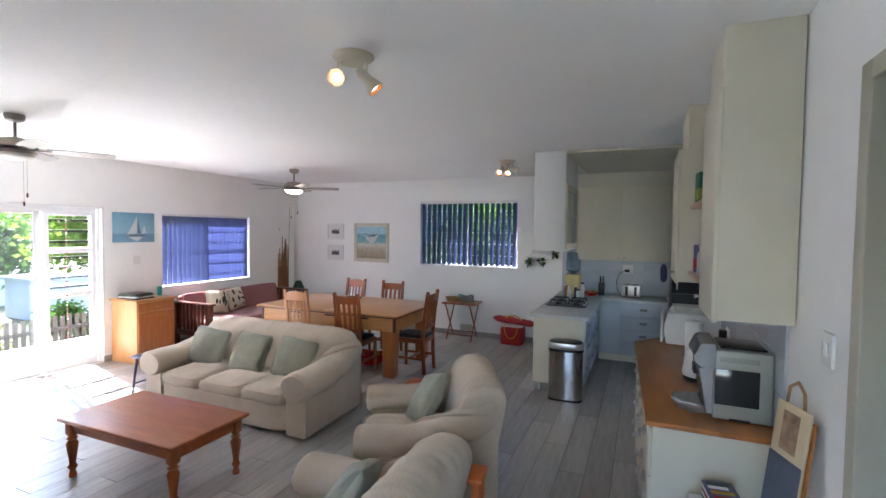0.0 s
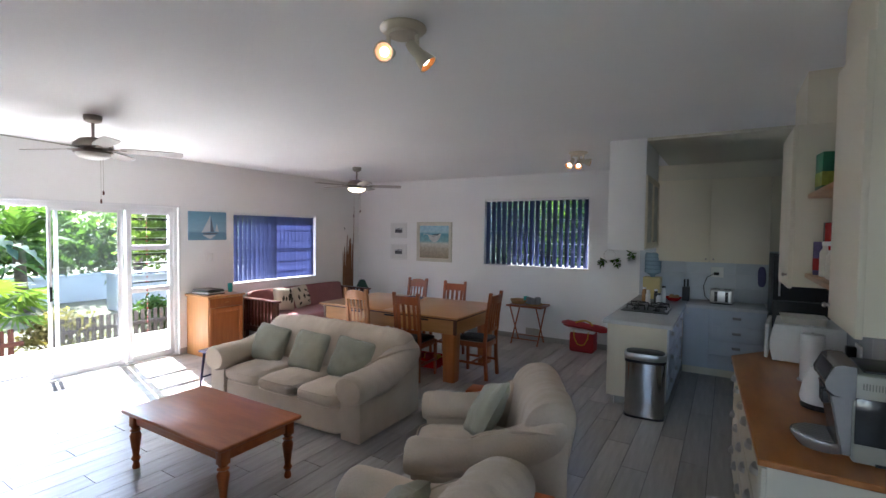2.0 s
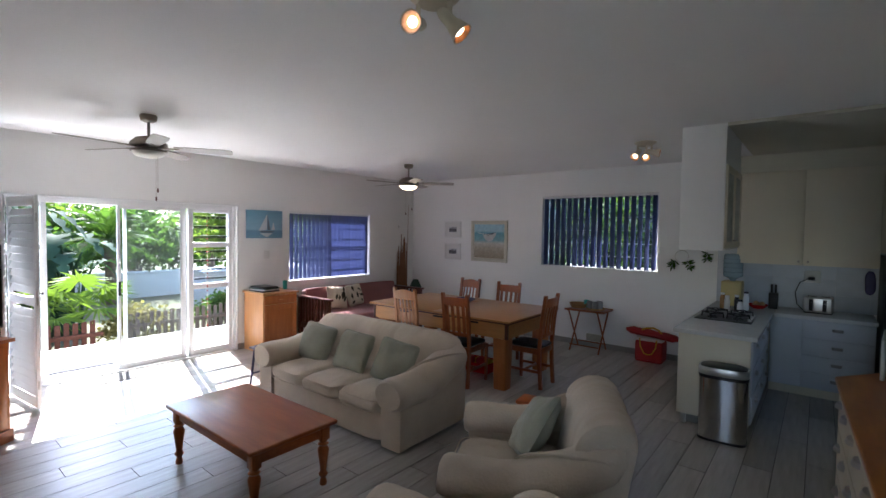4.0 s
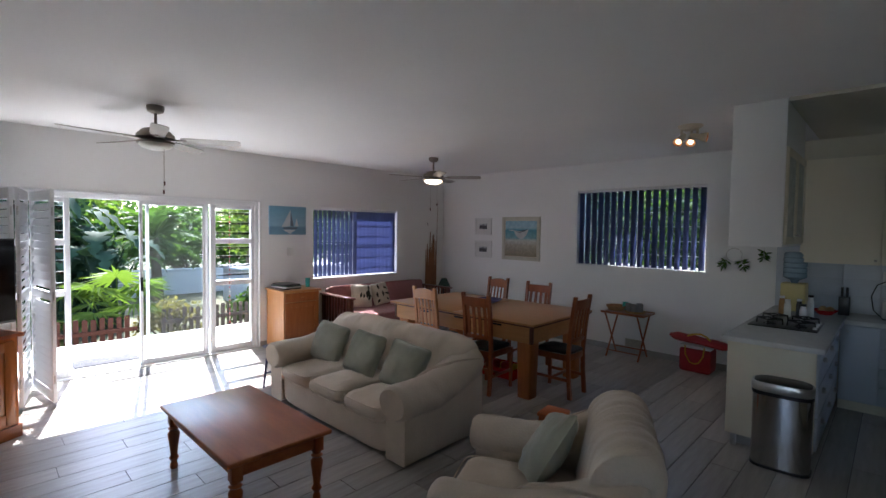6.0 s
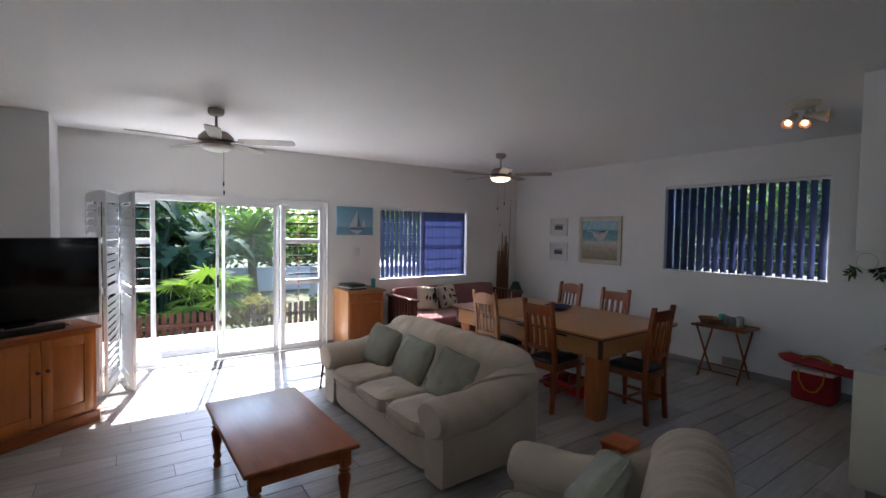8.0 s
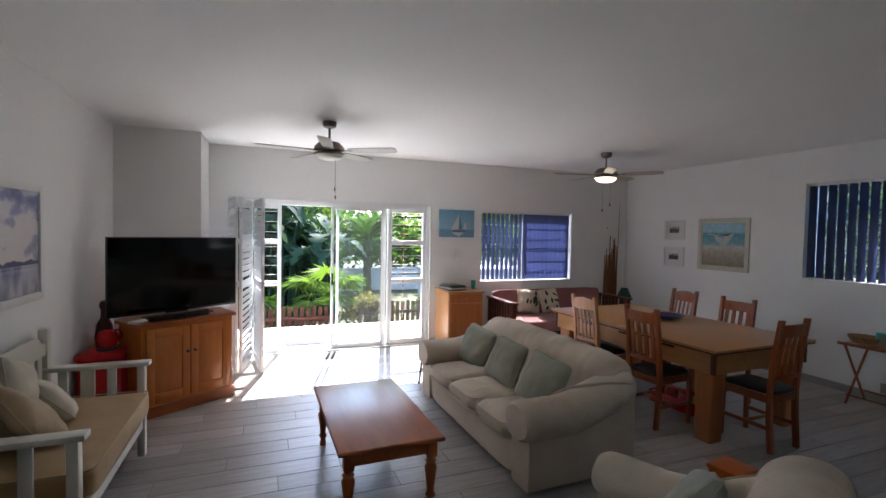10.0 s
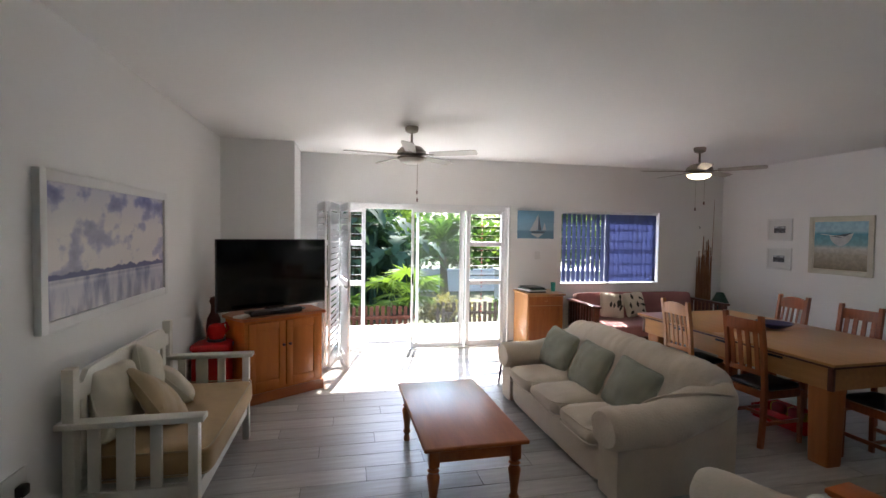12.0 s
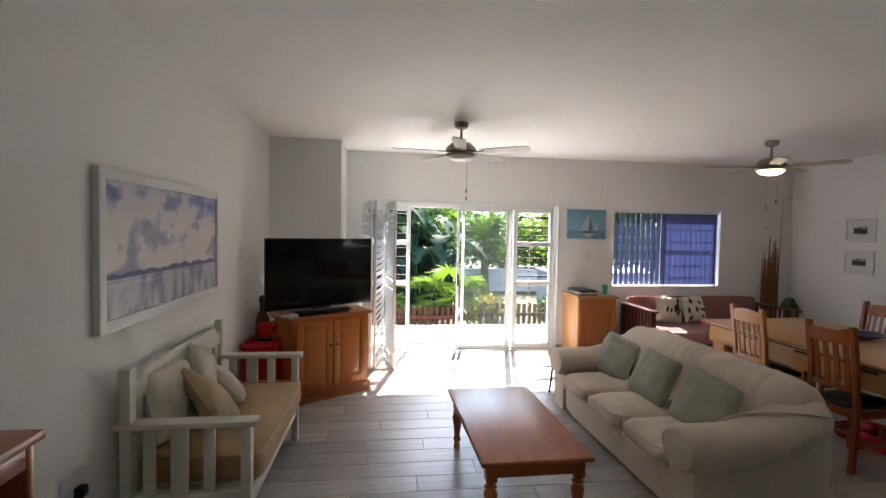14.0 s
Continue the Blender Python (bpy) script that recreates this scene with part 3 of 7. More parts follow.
# ---- ceiling fans ----
def fan(x, y, turn, lit):
    f = thing("ceiling_fan", pose(x, y, C, 0, 0, turn), "brown nickel five-blade ceiling fan with " + ("lit lamp" if lit else "unlit frosted lamp"), "ceiling fan", "ceiling fans")
    part("canopy", lathe([(0.0, 0.0), (0.068, 0.0), (0.07, -0.02), (0.062, -0.05), (0.03, -0.065), (0, -0.066)], 28), M_FAN, f)
    part("downrod", tube([(0, 0, -0.06), (0, 0, -0.20)], 0.012, 12), M_FAN, f)
    part("motor", lathe([(0.0, -0.19), (0.05, -0.192), (0.10, -0.205), (0.145, -0.250), (0.15, -0.278), (0.12, -0.285), (0, -0.285)], 32), M_FAN, f)
    part("switch_housing", lathe([(0.0, -0.284), (0.07, -0.284), (0.075, -0.305), (0.145, -0.310), (0.145, -0.327), (0, -0.327)], 32), M_FAN, f)
    part("lamp_shade", lathe([(0.13, -0.325), (0.128, -0.340), (0.105, -0.363), (0.06, -0.378), (0, -0.382)], 28), M_LITSHADE if lit else M_FROST, f)
    mesh = None
    for k in range(5):
        if mesh is None:
            lp = []
            for r, w in ((0.20, 0.05), (0.26, 0.056), (0.45, 0.062), (0.60, 0.064), (0.665, 0.058), (0.685, 0.035)):
                lp.append([(r, -w, -0.003), (r, w, -0.003), (r, w, 0.003), (r, -w, 0.003)])
            bm = loft(lp)
            bm.transform(Matrix.Rotation(radians(-11), 4, "X"))
            b = part("blade", bm, M_BLADE, f)
            mesh = b.data
            a = part("blade_arm", boxes([(0.11, 0.24, -0.018, 0.018, -0.006, 0.004)], 0.002), M_FAN, f)
            am = a.data
        else:
            b, a = new("blade", mesh), new("blade_arm", am)
            b.parent = a.parent = f
        b.matrix_local = pose(0, 0, -0.285, 0, 0, 72 * k)
        a.matrix_local = pose(0, 0, -0.287, 0, 0, 72 * k)
    for dx, dl in ((0.05, 0.36), (-0.045, 0.43)):
        part("pull_chain", tube([(dx, 0.06, -0.32), (dx, 0.06, -0.29 - dl)], 0.0016, 5), M_NICKEL, f)
        part("chain_weight", lathe([(0, 0), (0.007, 0.003), (0.008, 0.03), (0.004, 0.04), (0, 0.042)], 10, at=(dx, 0.06, -0.33 - dl)), M_DARKWOOD, f)


fan(-4.72, 2.29, -11, False)
fan(-4.88, 5.83, 38, True)


# ---- ceiling spot lights ----
def spot_light(x, y, turn, heads):
    s = thing("ceiling_spot_light", pose(x, y, C, 0, 0, turn), "cream ceiling plate with swivelling spot lamps, switched on", "ceiling light", "ceiling spot lights")
    part("ceiling_plate", lathe([(0, 0), (0.11, 0), (0.112, -0.008), (0.10, -0.02), (0.075, -0.028), (0.07, -0.04), (0, -0.042)], 32), M_SPOT, s)
    for px, py, yaw, tilt in heads:
        part("arm", tube([(px, py, -0.035), (px, py, -0.10)], 0.011, 10), M_SPOT, s)
        m = Matrix.Translation((px, py, -0.115)) @ Matrix.Rotation(radians(yaw), 4, "Z") @ Matrix.Rotation(radians(tilt), 4, "Y")
        h = lathe([(0.0, 0.065), (0.02, 0.06), (0.027, 0.035), (0.028, -0.02), (0.034, -0.03), (0.046, -0.075), (0.049, -0.085), (0.045, -0.085), (0.030, -0.05), (0.0, -0.045)], 24)
        h.transform(m)
        hd = part("spot_head", h, M_SPOT, s)
        rf = lathe([(0.0, -0.047), (0.030, -0.052), (0.044, -0.083), (0.042, -0.084), (0.026, -0.056), (0, -0.052)], 20)
        rf.transform(m)
        part("reflector", rf, M_SPOTIN, hd)
        b = lathe([(0.0, -0.054), (0.010, -0.055), (0.020, -0.062), (0.022, -0.068), (0, -0.073)], 20)
        b.transform(m)
        part("bulb", b, M_BULB, hd, "lit warm bulb")


spot_light(-1.33, 2.25, 0, [(-0.065, -0.03, 112, 72), (0.06, 0.03, 205, 42)])
spot_light(-1.54, 6.05, 0, [(-0.07, -0.03, 80, 52), (0.0, 0.04, 100, 48), (0.07, -0.02, 190, 78)])


# ---- sofa and armchairs ----
def sofa_mesh_parts(t, width, seats, seed, high=0.825, plump=1.0):
    """A slip-covered sofa facing -y with rolled arms that sweep up into the back; origin in the middle of the floor."""
    d, aw = 0.92, 0.22
    inner = width - 2 * aw
    b = puff(width - 0.14, d - 0.10, 0.27, 14, 8, 16, (0, 0.0, 0.155))
    part("base", b, M_FABRIC, t)
    part("front_panel", puff(inner + 0.04, 0.07, 0.28, 12, 6, 14, (0, -d / 2 + 0.065, 0.165)), M_FABRIC, t)
    w = inner / seats
    for i in range(seats):
        cx = -inner / 2 + w * (i + 0.5)
        c = puff(w - 0.008, 0.66, 0.175, 8, 2.8, 32, (cx, -0.165, 0.335))
        rumple(c, 0.014, 4.5, seed + i)
        rumple(c, 0.009, 13.0, seed + i, (1.8, 0.45, 1))
        cu = part("seat_cushion", c, M_FABRIC, t)
        for z in (0.285, 0.385):
            part("piping", tube([(cx + a * (w - 0.012) * 0.5 / 0.5, -0.165 + bb, z) for a, bb in [(0.497 * math.copysign(abs(math.cos(k * math.tau / 36)) ** 0.3, math.cos(k * math.tau / 36)), 0.328 * math.copysign(abs(math.sin(k * math.tau / 36)) ** 0.3, math.sin(k * math.tau / 36))) for k in range(37)]], 0.005, 6), M_FABRIC, cu)
    # back: a thick soft roll with gathered cloth at the top
    loops = []
    n = int(110 * width / 2)
    for i in range(n + 1):
        u = -1 + 2 * i / n
        x = (width / 2 - 0.035) * u
        top = high - 0.035 * abs(u) ** 4
        tip = max(0, (abs(u) - 0.92) / 0.08) ** 2
        top -= 0.05 * tip
        th = 0.30 * (1 - 0.30 * tip)
        lp = []
        for a, c in rounded_loop(th, top - 0.14, min(0.14, th / 2 - 0.004), 7):
            z = c + (top + 0.14) / 2
            y = 0.27 + a + 0.11 * (z - 0.3) / 0.55
            near = max(0, (z - 0.52) / 0.33)
            p = Vector((x * 17 + seed, z * 2.2 + x * 2.5, a * 3))
            fold = near * (0.008 * noise.noise(p) + 0.006 * noise.noise(p * 2.1))
            lp.append((x, y - fold * (1 if a < 0 else -1), z + fold))
        loops.append(lp)
    part("backrest", rumple(rumple(loft(loops), 0.010, 3.5, seed), 0.0015, 19.0, seed, (1.3, 1, 0.5)), M_FABRIC, t)
    for s in (-1, 1):
        roll, panel = [], []
        m = 40
        ax = s * (width / 2 - 0.09)
        for i in range(m + 1):
            v = i / m
            y = -d / 2 - 0.03 + (d - 0.0) * v
            rise = max(0, (v - 0.34) / 0.66) ** 1.55
            cz = 0.465 + (high - 0.665) * rise
            end = min(1.0, 0.84 + 0.16 * math.sqrt(min(1, v / 0.045))) * (1 - 0.25 * max(0, (v - 0.94) / 0.06) ** 2)
            rx, rz_ = 0.162 * plump * (1 - 0.16 * rise) * end, 0.128 * plump * end
            roll.append([(ax + s * 0.006 + rx * math.cos(a), y, cz + rz_ * math.sin(a)) for a in (k * math.tau / 28 for k in range(28))])
            yp = -d / 2 + 0.012 + (d - 0.04) * v
            panel.append([(ax + a, yp, 0.025 + (c + 0.5) * (cz - 0.025)) for a, c in rounded_loop(0.215 - 0.02 * rise, 1.0, 0.035, 4)])
        part("arm_panel", rumple(loft(panel), 0.005, 6.0, seed + s), M_FABRIC, t)
        bm = rumple(loft(roll), 0.008, 5.0, seed + 3 * s)
        rumple(bm, 0.005, 13.0, seed - 3 * s)
        ar = part("arm", bm, M_FABRIC, t)
        flap, hem = [], []
        for i in range(23):
            u = i / 22
            v = 0.40 + 0.53 * u
            rise = max(0, (v - 0.34) / 0.66) ** 1.55
            g0, g1 = 205, 158 - 128 * u ** 0.8
            y = -d / 2 - 0.03 + d * v
            cz, rx = 0.465 + (high - 0.665) * rise, 0.162 * plump * (1 - 0.16 * rise)
            lift = 0.012 + 0.010 * math.sin(math.pi * u) + 0.004 * math.sin(9 * u + seed)

            def at(g, out):
                return (ax + s * 0.006 + s * (rx + out) * math.cos(radians(g)), y, cz + (0.128 * plump + out) * math.sin(radians(g)))

            gs = [g0 + (g1 - g0) * k / 12 for k in range(13)]
            flap.append([at(g, lift) for g in gs] + [at(g, -0.006) for g in reversed(gs)])
            hem.append(at(g1, lift - 0.002))
        part("cover_flap", rumple(loft(flap), 0.004, 11.0, seed + s), M_FABRIC, ar)
        part("piping", tube(hem, 0.0075, 8), M_FABRIC, ar)
    for x in (-width / 2 + 0.15, width / 2 - 0.15):
        for y in (-d / 2 + 0.12, d / 2 - 0.12):
            part("foot", lathe([(0.025, 0.0), (0.03, 0.03), (0.03, 0.05)], 10, at=(x, y, 0)), M_BLACK, t)


def scatter(m, w, h, th, material, label, seed, group=""):
    p = part("scatter_cushion", pillow_mesh(w, h, th, seed), material)
    p.matrix_world = m
    ring = []
    for k in range(60):
        u = -1 + 2 * (k % 15) / 15
        q = [(u, -1), (1, u), (-u, 1), (-1, -u)][k // 15]
        px, pz = w / 2 * q[0] * (1 - 0.07 * (1 - q[1] ** 2) * abs(q[0]) ** 3), h / 2 * q[1] * (1 - 0.07 * (1 - q[0] ** 2) * abs(q[1]) ** 3)
        soft = 1 - 0.09 * abs(q[0]) ** 6 * abs(q[1]) ** 6
        ring.append((px * soft, 0.0, pz * soft))
    part("piping", tube([*ring, ring[0]], 0.0055, 6), material, p)
    return tagged(p, label, "cushion", group)


SOFA = pose(-3.53, 3.71, 0, 0, 0, 1)
so = thing("sofa", SOFA, "three-seat sofa in a loose cream cotton cover", "sofa")
sofa_mesh_parts(so, 1.99, 3, 1.0)
for i, (x, tilt, rz) in enumerate(((-0.63, -24, 10), (-0.04, -25, 4), (0.52, -24, 8))):
    scatter(SOFA @ pose(x + 0.02, -0.03, 0.575, tilt, 8 if i != 1 else 4, rz), 0.43, 0.40, 0.15, M_SAGE, "sage green cotton cushion leaning on the sofa back", 5.0 + i, "sage sofa cushions")
for k, (x, y, rz) in enumerate(((-1.31, 3.21, -63), (-1.12, 1.83, -88))):
    mm = pose(x, y, 0, 0, 0, rz)
    ac = thing("armchair", mm, "wide armchair in a loose cream cotton cover", "armchair", "cream armchairs")
    sofa_mesh_parts(ac, 0.97, 1, 7.0 + k, 0.85, 0.82)
    scatter(mm @ pose(-0.10 if k == 0 else -0.08, -0.01, 0.575, -36, -20, 16), 0.44, 0.42, 0.16, M_SAGE, "sage green cotton cushion leaning in an armchair", 9.0 + k)


# ---- coffee table ----
def turned_leg(h, r):
    return [(r * 0.55, 0), (r * 0.62, 0.02), (r * 0.42, 0.05), (r * 0.78, 0.075), (r * 0.5, 0.10), (r * 0.62, h * 0.35), (r * 0.86, h * 0.52), (r * 0.95, h * 0.60), (r * 0.6, h * 0.66), (r * 0.9, h * 0.69), (r * 0.55, h * 0.72), (r * 0.75, h * 0.75), (r * 0.75, h * 0.76)]


CT = thing("coffee_table", pose(-3.175, 2.40, 0, 0, 0, 1.0), "low varnished pine coffee table with turned legs", "coffee table")
part("tabletop", box(-0.60, 0.60, -0.325, 0.325, 0.424, 0.452, 0.01, 3), M_PINE, CT)
part("apron", boxes([(-0.52, 0.52, -0.265, -0.245, 0.335, 0.424), (-0.52, 0.52, 0.245, 0.265, 0.335, 0.424), (-0.54, -0.52, -0.245, 0.245, 0.335, 0.424), (0.52, 0.54, -0.245, 0.245, 0.335, 0.424)], 0.002), M_PINE, CT)
for x in (-0.53, 0.53):
    for y in (-0.255, 0.255):
        lg = box(x - 0.031, x + 0.031, y - 0.031, y + 0.031, 0.318, 0.4235, 0.004)
        merge(lg, lathe(turned_leg(0.42, 0.042), 20, at=(x, y, 0)))
        part("leg", lg, M_PINELEG, CT)


# ---- dining table ----
DT = thing("dining_table", pose(-3.695, 5.635, 0, 0, 0, 1.6), "large pale wood dining table with a deep apron and square legs", "dining table")
TW, TD, TH = 1.085, 0.65, 0.80
for x0, x1 in ((-TW, -0.002), (0.002, TW)):
    part("tabletop", box(x0, x1, -TD, TD, TH - 0.022, TH, 0.004), M_OAK, DT)
part("dark_edge", boxes([(-TW + 0.005, TW - 0.005, -TD + 0.005, TD - 0.005, TH - 0.038, TH - 0.0225)], 0.003), M_DARKWOOD, DT, "dark edge band under the top")
for y in (-TD + 0.05, TD - 0.08):
    part("apron", box(-TW + 0.08, TW - 0.08, y, y + 0.03, TH - 0.21, TH - 0.0385, 0.003), M_OAK, DT)
for x in (-TW + 0.05, TW - 0.08):
    part("apron", box(x, x + 0.03, -TD + 0.081, TD - 0.081, TH - 0.21, TH - 0.0385, 0.003), M_OAK, DT)
for sx in (-1, 1):
    for sy in (-1, 1):
        part("corner_strip", box(sx * (TW - 0.062) - 0.017, sx * (TW - 0.062) + 0.017, sy * (TD - 0.062) - 0.017, sy * (TD - 0.062) + 0.017, TH - 0.212, TH - 0.0385, 0.003), M_DARKWOOD, DT)
        cx, cy = sx * (TW - 0.17), sy * (TD - 0.17)
        lp = [[(cx + a * k, cy + b * k, z) for a, b in rounded_loop(0.17, 0.17, 0.02, 3)] for z, k in ((0.0, 0.86), (0.02, 0.88), (TH - 0.24, 1.0), (TH - 0.0385, 1.0))]
        part("leg", loft(lp), M_HONEY, DT)
for x in (-0.55, 0.0, 0.5):
    part("side_slot", box(x, x + 0.16, -TD + 0.042, -TD + 0.052, TH - 0.075, TH - 0.055, 0.002), M_BLACK, DT)


# ---- dining chairs ----
CS3 = Matrix.Diagonal((0.86, 1.0, 1.03, 1))


def dining_chair(m, wood, label, curved):
    """Slatted chair facing +y; origin on the floor under the seat's middle."""
    c = thing("dining_chair", m, label, "chair", "chairs round the dining table")
    for x in (-0.19, 0.19):
        lp = []
        for z, y in ((0, -0.215), (0.25, -0.195), (0.45, -0.19), (0.75, -0.215), (1.02, -0.255), (1.035, -0.257)):
            k = 0.017 if z > 1.03 else 0.019
            lp.append([(x + a, y + b, z) for a, b in ((-k, -k), (k, -k), (k, k), (-k, k))])
        part("leg", loft(lp), wood, c, smooth=False)
        part("leg", loft([[(x + a, 0.20 + b, z) for a, b in ((-k, -k), (k, -k), (k, k), (-k, k))] for z, k in ((0, 0.015), (0.43, 0.02))]), wood, c, smooth=False)
        part("stretcher", box(x - 0.009, x + 0.009, -0.19, 0.185, 0.17, 0.20, 0.003), wood, c)
        part("seat_rail", box(x - 0.011, x + 0.011, -0.17, 0.18, 0.38, 0.44, 0.003), wood, c)
    part("stretcher", box(-0.18, 0.18, -0.01, 0.008, 0.172, 0.198, 0.003), wood, c)
    part("seat_rail", box(-0.17, 0.17, 0.19, 0.212, 0.38, 0.44, 0.003), wood, c)
    part("seat_rail", box(-0.17, 0.17, -0.20, -0.18, 0.38, 0.44, 0.003), wood, c)
    part("seat", puff(0.40, 0.42, 0.06, 7, 3, 12, (0, 0.0, 0.462)), M_LEATHER, c, "black padded seat")
    bm = bmesh.new()
    n = 10
    lp = []
    for i in range(n + 1):
        x = -0.172 + 0.344 * i / n
        top = 0.995 + (0.025 * math.cos((i / n - 0.5) * math.pi) if curved else 0.0)
        yb = -0.248 - 0.012 * math.cos((i / n - 0.5) * math.pi)
        lp.append([(x, yb - 0.009, 0.90), (x, yb + 0.009, 0.90), (x, yb + 0.005, top), (x, yb - 0.013, top)])
    part("top_rail", loft(lp, bm), wood, c)
    part("lower_rail", box(-0.172, 0.172, -0.213, -0.195, 0.56, 0.60, 0.003), wood, c)
    for i in range(4 if not curved else 5):
        k = 4 if not curved else 5
        x = -0.17 + 0.34 * (i + 0.5 + (0 if k == 5 else 0)) / k
        w = 0.021 if not curved else 0.011
        part("back_slat", loft([[(x + a, y + b, z) for a, b in ((-w, -0.006), (w, -0.006), (w, 0.006), (-w, 0.006))] for z, y in ((0.59, -0.205), (0.75, -0.222), (0.91, -0.252))]), wood, c, smooth=False)


dining_chair(pose(-3.97, 5.07, 0, 0, 0, 2) @ CS3, M_PALECHAIR, "pale honey wood dining chair with thin back slats", True)
dining_chair(pose(-3.23, 5.11, 0, 0, 0, 4) @ CS3, M_CHAIR, "orange-brown wooden dining chair with flat back slats", False)
dining_chair(pose(-2.63, 5.58, 0, 0, 0, 92) @ CS3, M_CHAIR, "orange-brown wooden dining chair at the table's end", False)
dining_chair(pose(-4.12, 6.16, 0, 0, 0, 178) @ CS3, M_CHAIR, "orange-brown wooden dining chair with thin back slats", True)
dining_chair(pose(-3.39, 6.12, 0, 0, 0, 185) @ CS3, M_CHAIR, "orange-brown wooden dining chair with flat back slats", False)


# ---- bowl on the table ----
bw = thing("bowl", pose(-3.77, 5.78, TH), "shallow dark blue ceramic bowl on the table", "bowl")
part("bowl_body", lathe([(0.05, 0), (0.06, 0.004), (0.13, 0.035), (0.165, 0.055), (0.16, 0.058), (0.12, 0.04), (0.05, 0.014), (0, 0.012)], 28), M_PURPLE, bw)


# ---- corner cabinet and television ----
def corner_cabinet():
    f1, f2 = Vector((-5.12, 1.39)), Vector((-4.66, 0.70))
    d = (f2 - f1).normalized()
    nrm = Vector((-d.y, d.x)) if Vector((-d.y, d.x)).x > 0 else Vector((d.y, -d.x))
    ang = math.degrees(math.atan2(d.y, d.x))
    wid = (f2 - f1).length
    m = Matrix.Translation((f1.x, f1.y, 0)) @ Matrix.Rotation(radians(ang), 4, "Z")
    c = thing("corner_cabinet", m, "varnished pine corner cabinet with two panelled doors", "cabinet")
    # local: x along the front, +y towards the room
    sgn = 1 if (m.to_3x3() @ Vector((0, 1, 0))).to_2d().dot(nrm) > 0 else -1

    def poly(pts, z0, z1):
        return loft([[(x, sgn * y, z) for x, y in pts] for z in (z0, z1)])

    plan = [(0, 0), (wid, 0), (wid + 0.04, -0.36), (wid * 0.62, -0.70), (wid * 0.30, -0.70), (-0.06, -0.36)]
    big = [(-0.03, 0.03), (wid + 0.03, 0.03), (wid + 0.07, -0.37), (wid * 0.64, -0.72), (wid * 0.28, -0.72), (-0.09, -0.37)]
    part("body", poly(plan, 0.10, 0.82), M_PINEV, c, smooth=False)
    part("plinth", poly([(-0.015, 0.015), (wid + 0.015, 0.015), *plan[2:]], 0.0, 0.10), M_PINE, c, smooth=False)
    part("top", poly(big, 0.82, 0.848), M_PINE, c, smooth=False)
    half = wid / 2
    for i in range(2):
        x0, x1 = 0.035 + i * (half - 0.03), half - 0.003 + i * (half - 0.032)
        ya, yb = (0.0, 0.02) if sgn > 0 else (-0.02, 0.0)
        dr = part("door", boxes([(x0, x0 + 0.07, ya, yb, 0.13, 0.79), (x1 - 0.07, x1, ya, yb, 0.13, 0.79), (x0 + 0.07, x1 - 0.07, ya, yb, 0.13, 0.21), (x0 + 0.07, x1 - 0.07, ya, yb, 0.71, 0.79)], 0.003), M_PINEV, c)
        yc = (0.0, 0.012) if sgn > 0 else (-0.012, 0.0)
        part("panel", box(x0 + 0.07, x1 - 0.07, *yc, 0.21, 0.71, 0.004), M_PINEV, dr)
        k = lathe([(0, 0), (0.009, 0), (0.007, 0.012), (0.016, 0.02), (0.013, 0.032), (0, 0.036)], 14)
        k.transform(Matrix.Translation(((x1 - 0.03) if i == 0 else (x0 + 0.03), sgn * 0.02, 0.55)) @ Matrix.Rotation(radians(-90 * sgn), 4, "X"))
        part("knob", k, M_DARKWOOD, dr)
    return m, sgn, wid


CC, CS, CW = corner_cabinet()
tv = thing("television", CC @ pose(CW / 2 - 0.03, CS * -0.28, 0.848, 0, 0, 0 if CS > 0 else 180), "large black flat-screen television on a stand", "television")
part("bezel", box(-0.60, 0.60, -0.045, -0.012, 0.035, 0.755, 0.006), M_BLACK, tv)
part("screen", box(-0.59, 0.59, -0.0118, -0.009, 0.055, 0.745), M_SCREEN, tv)
part("stand_foot", loft([[(a, b, z) for a, b in rounded_loop(0.62 - z, 0.22 - z, 0.05, 4)] for z in (0.0, 0.012)]), M_BLACK, tv)
part("stand_neck", box(-0.10, 0.10, -0.06, -0.02, 0.012, 0.12, 0.006), M_BLACK, tv)
sb = thing("sound_bar", CC @ pose(CW / 2 + 0.06, CS * -0.085, 0.848, 0, 0, 0 if CS > 0 else 180), "black sound bar lying before the television", "sound bar")
part("bar_body", box(-0.27, 0.27, -0.045, 0.045, 0.0, 0.055, 0.012, 3), M_BLACK, sb)
rm = thing("paper_booklet", CC @ pose(0.80, CS * -0.10, 0.848, 0, 0, 25), "small white booklet lying on the cabinet", "booklet")
part("pages", box(-0.08, 0.08, -0.05, 0.05, 0, 0.02, 0.004), M_WHITEP, rm)


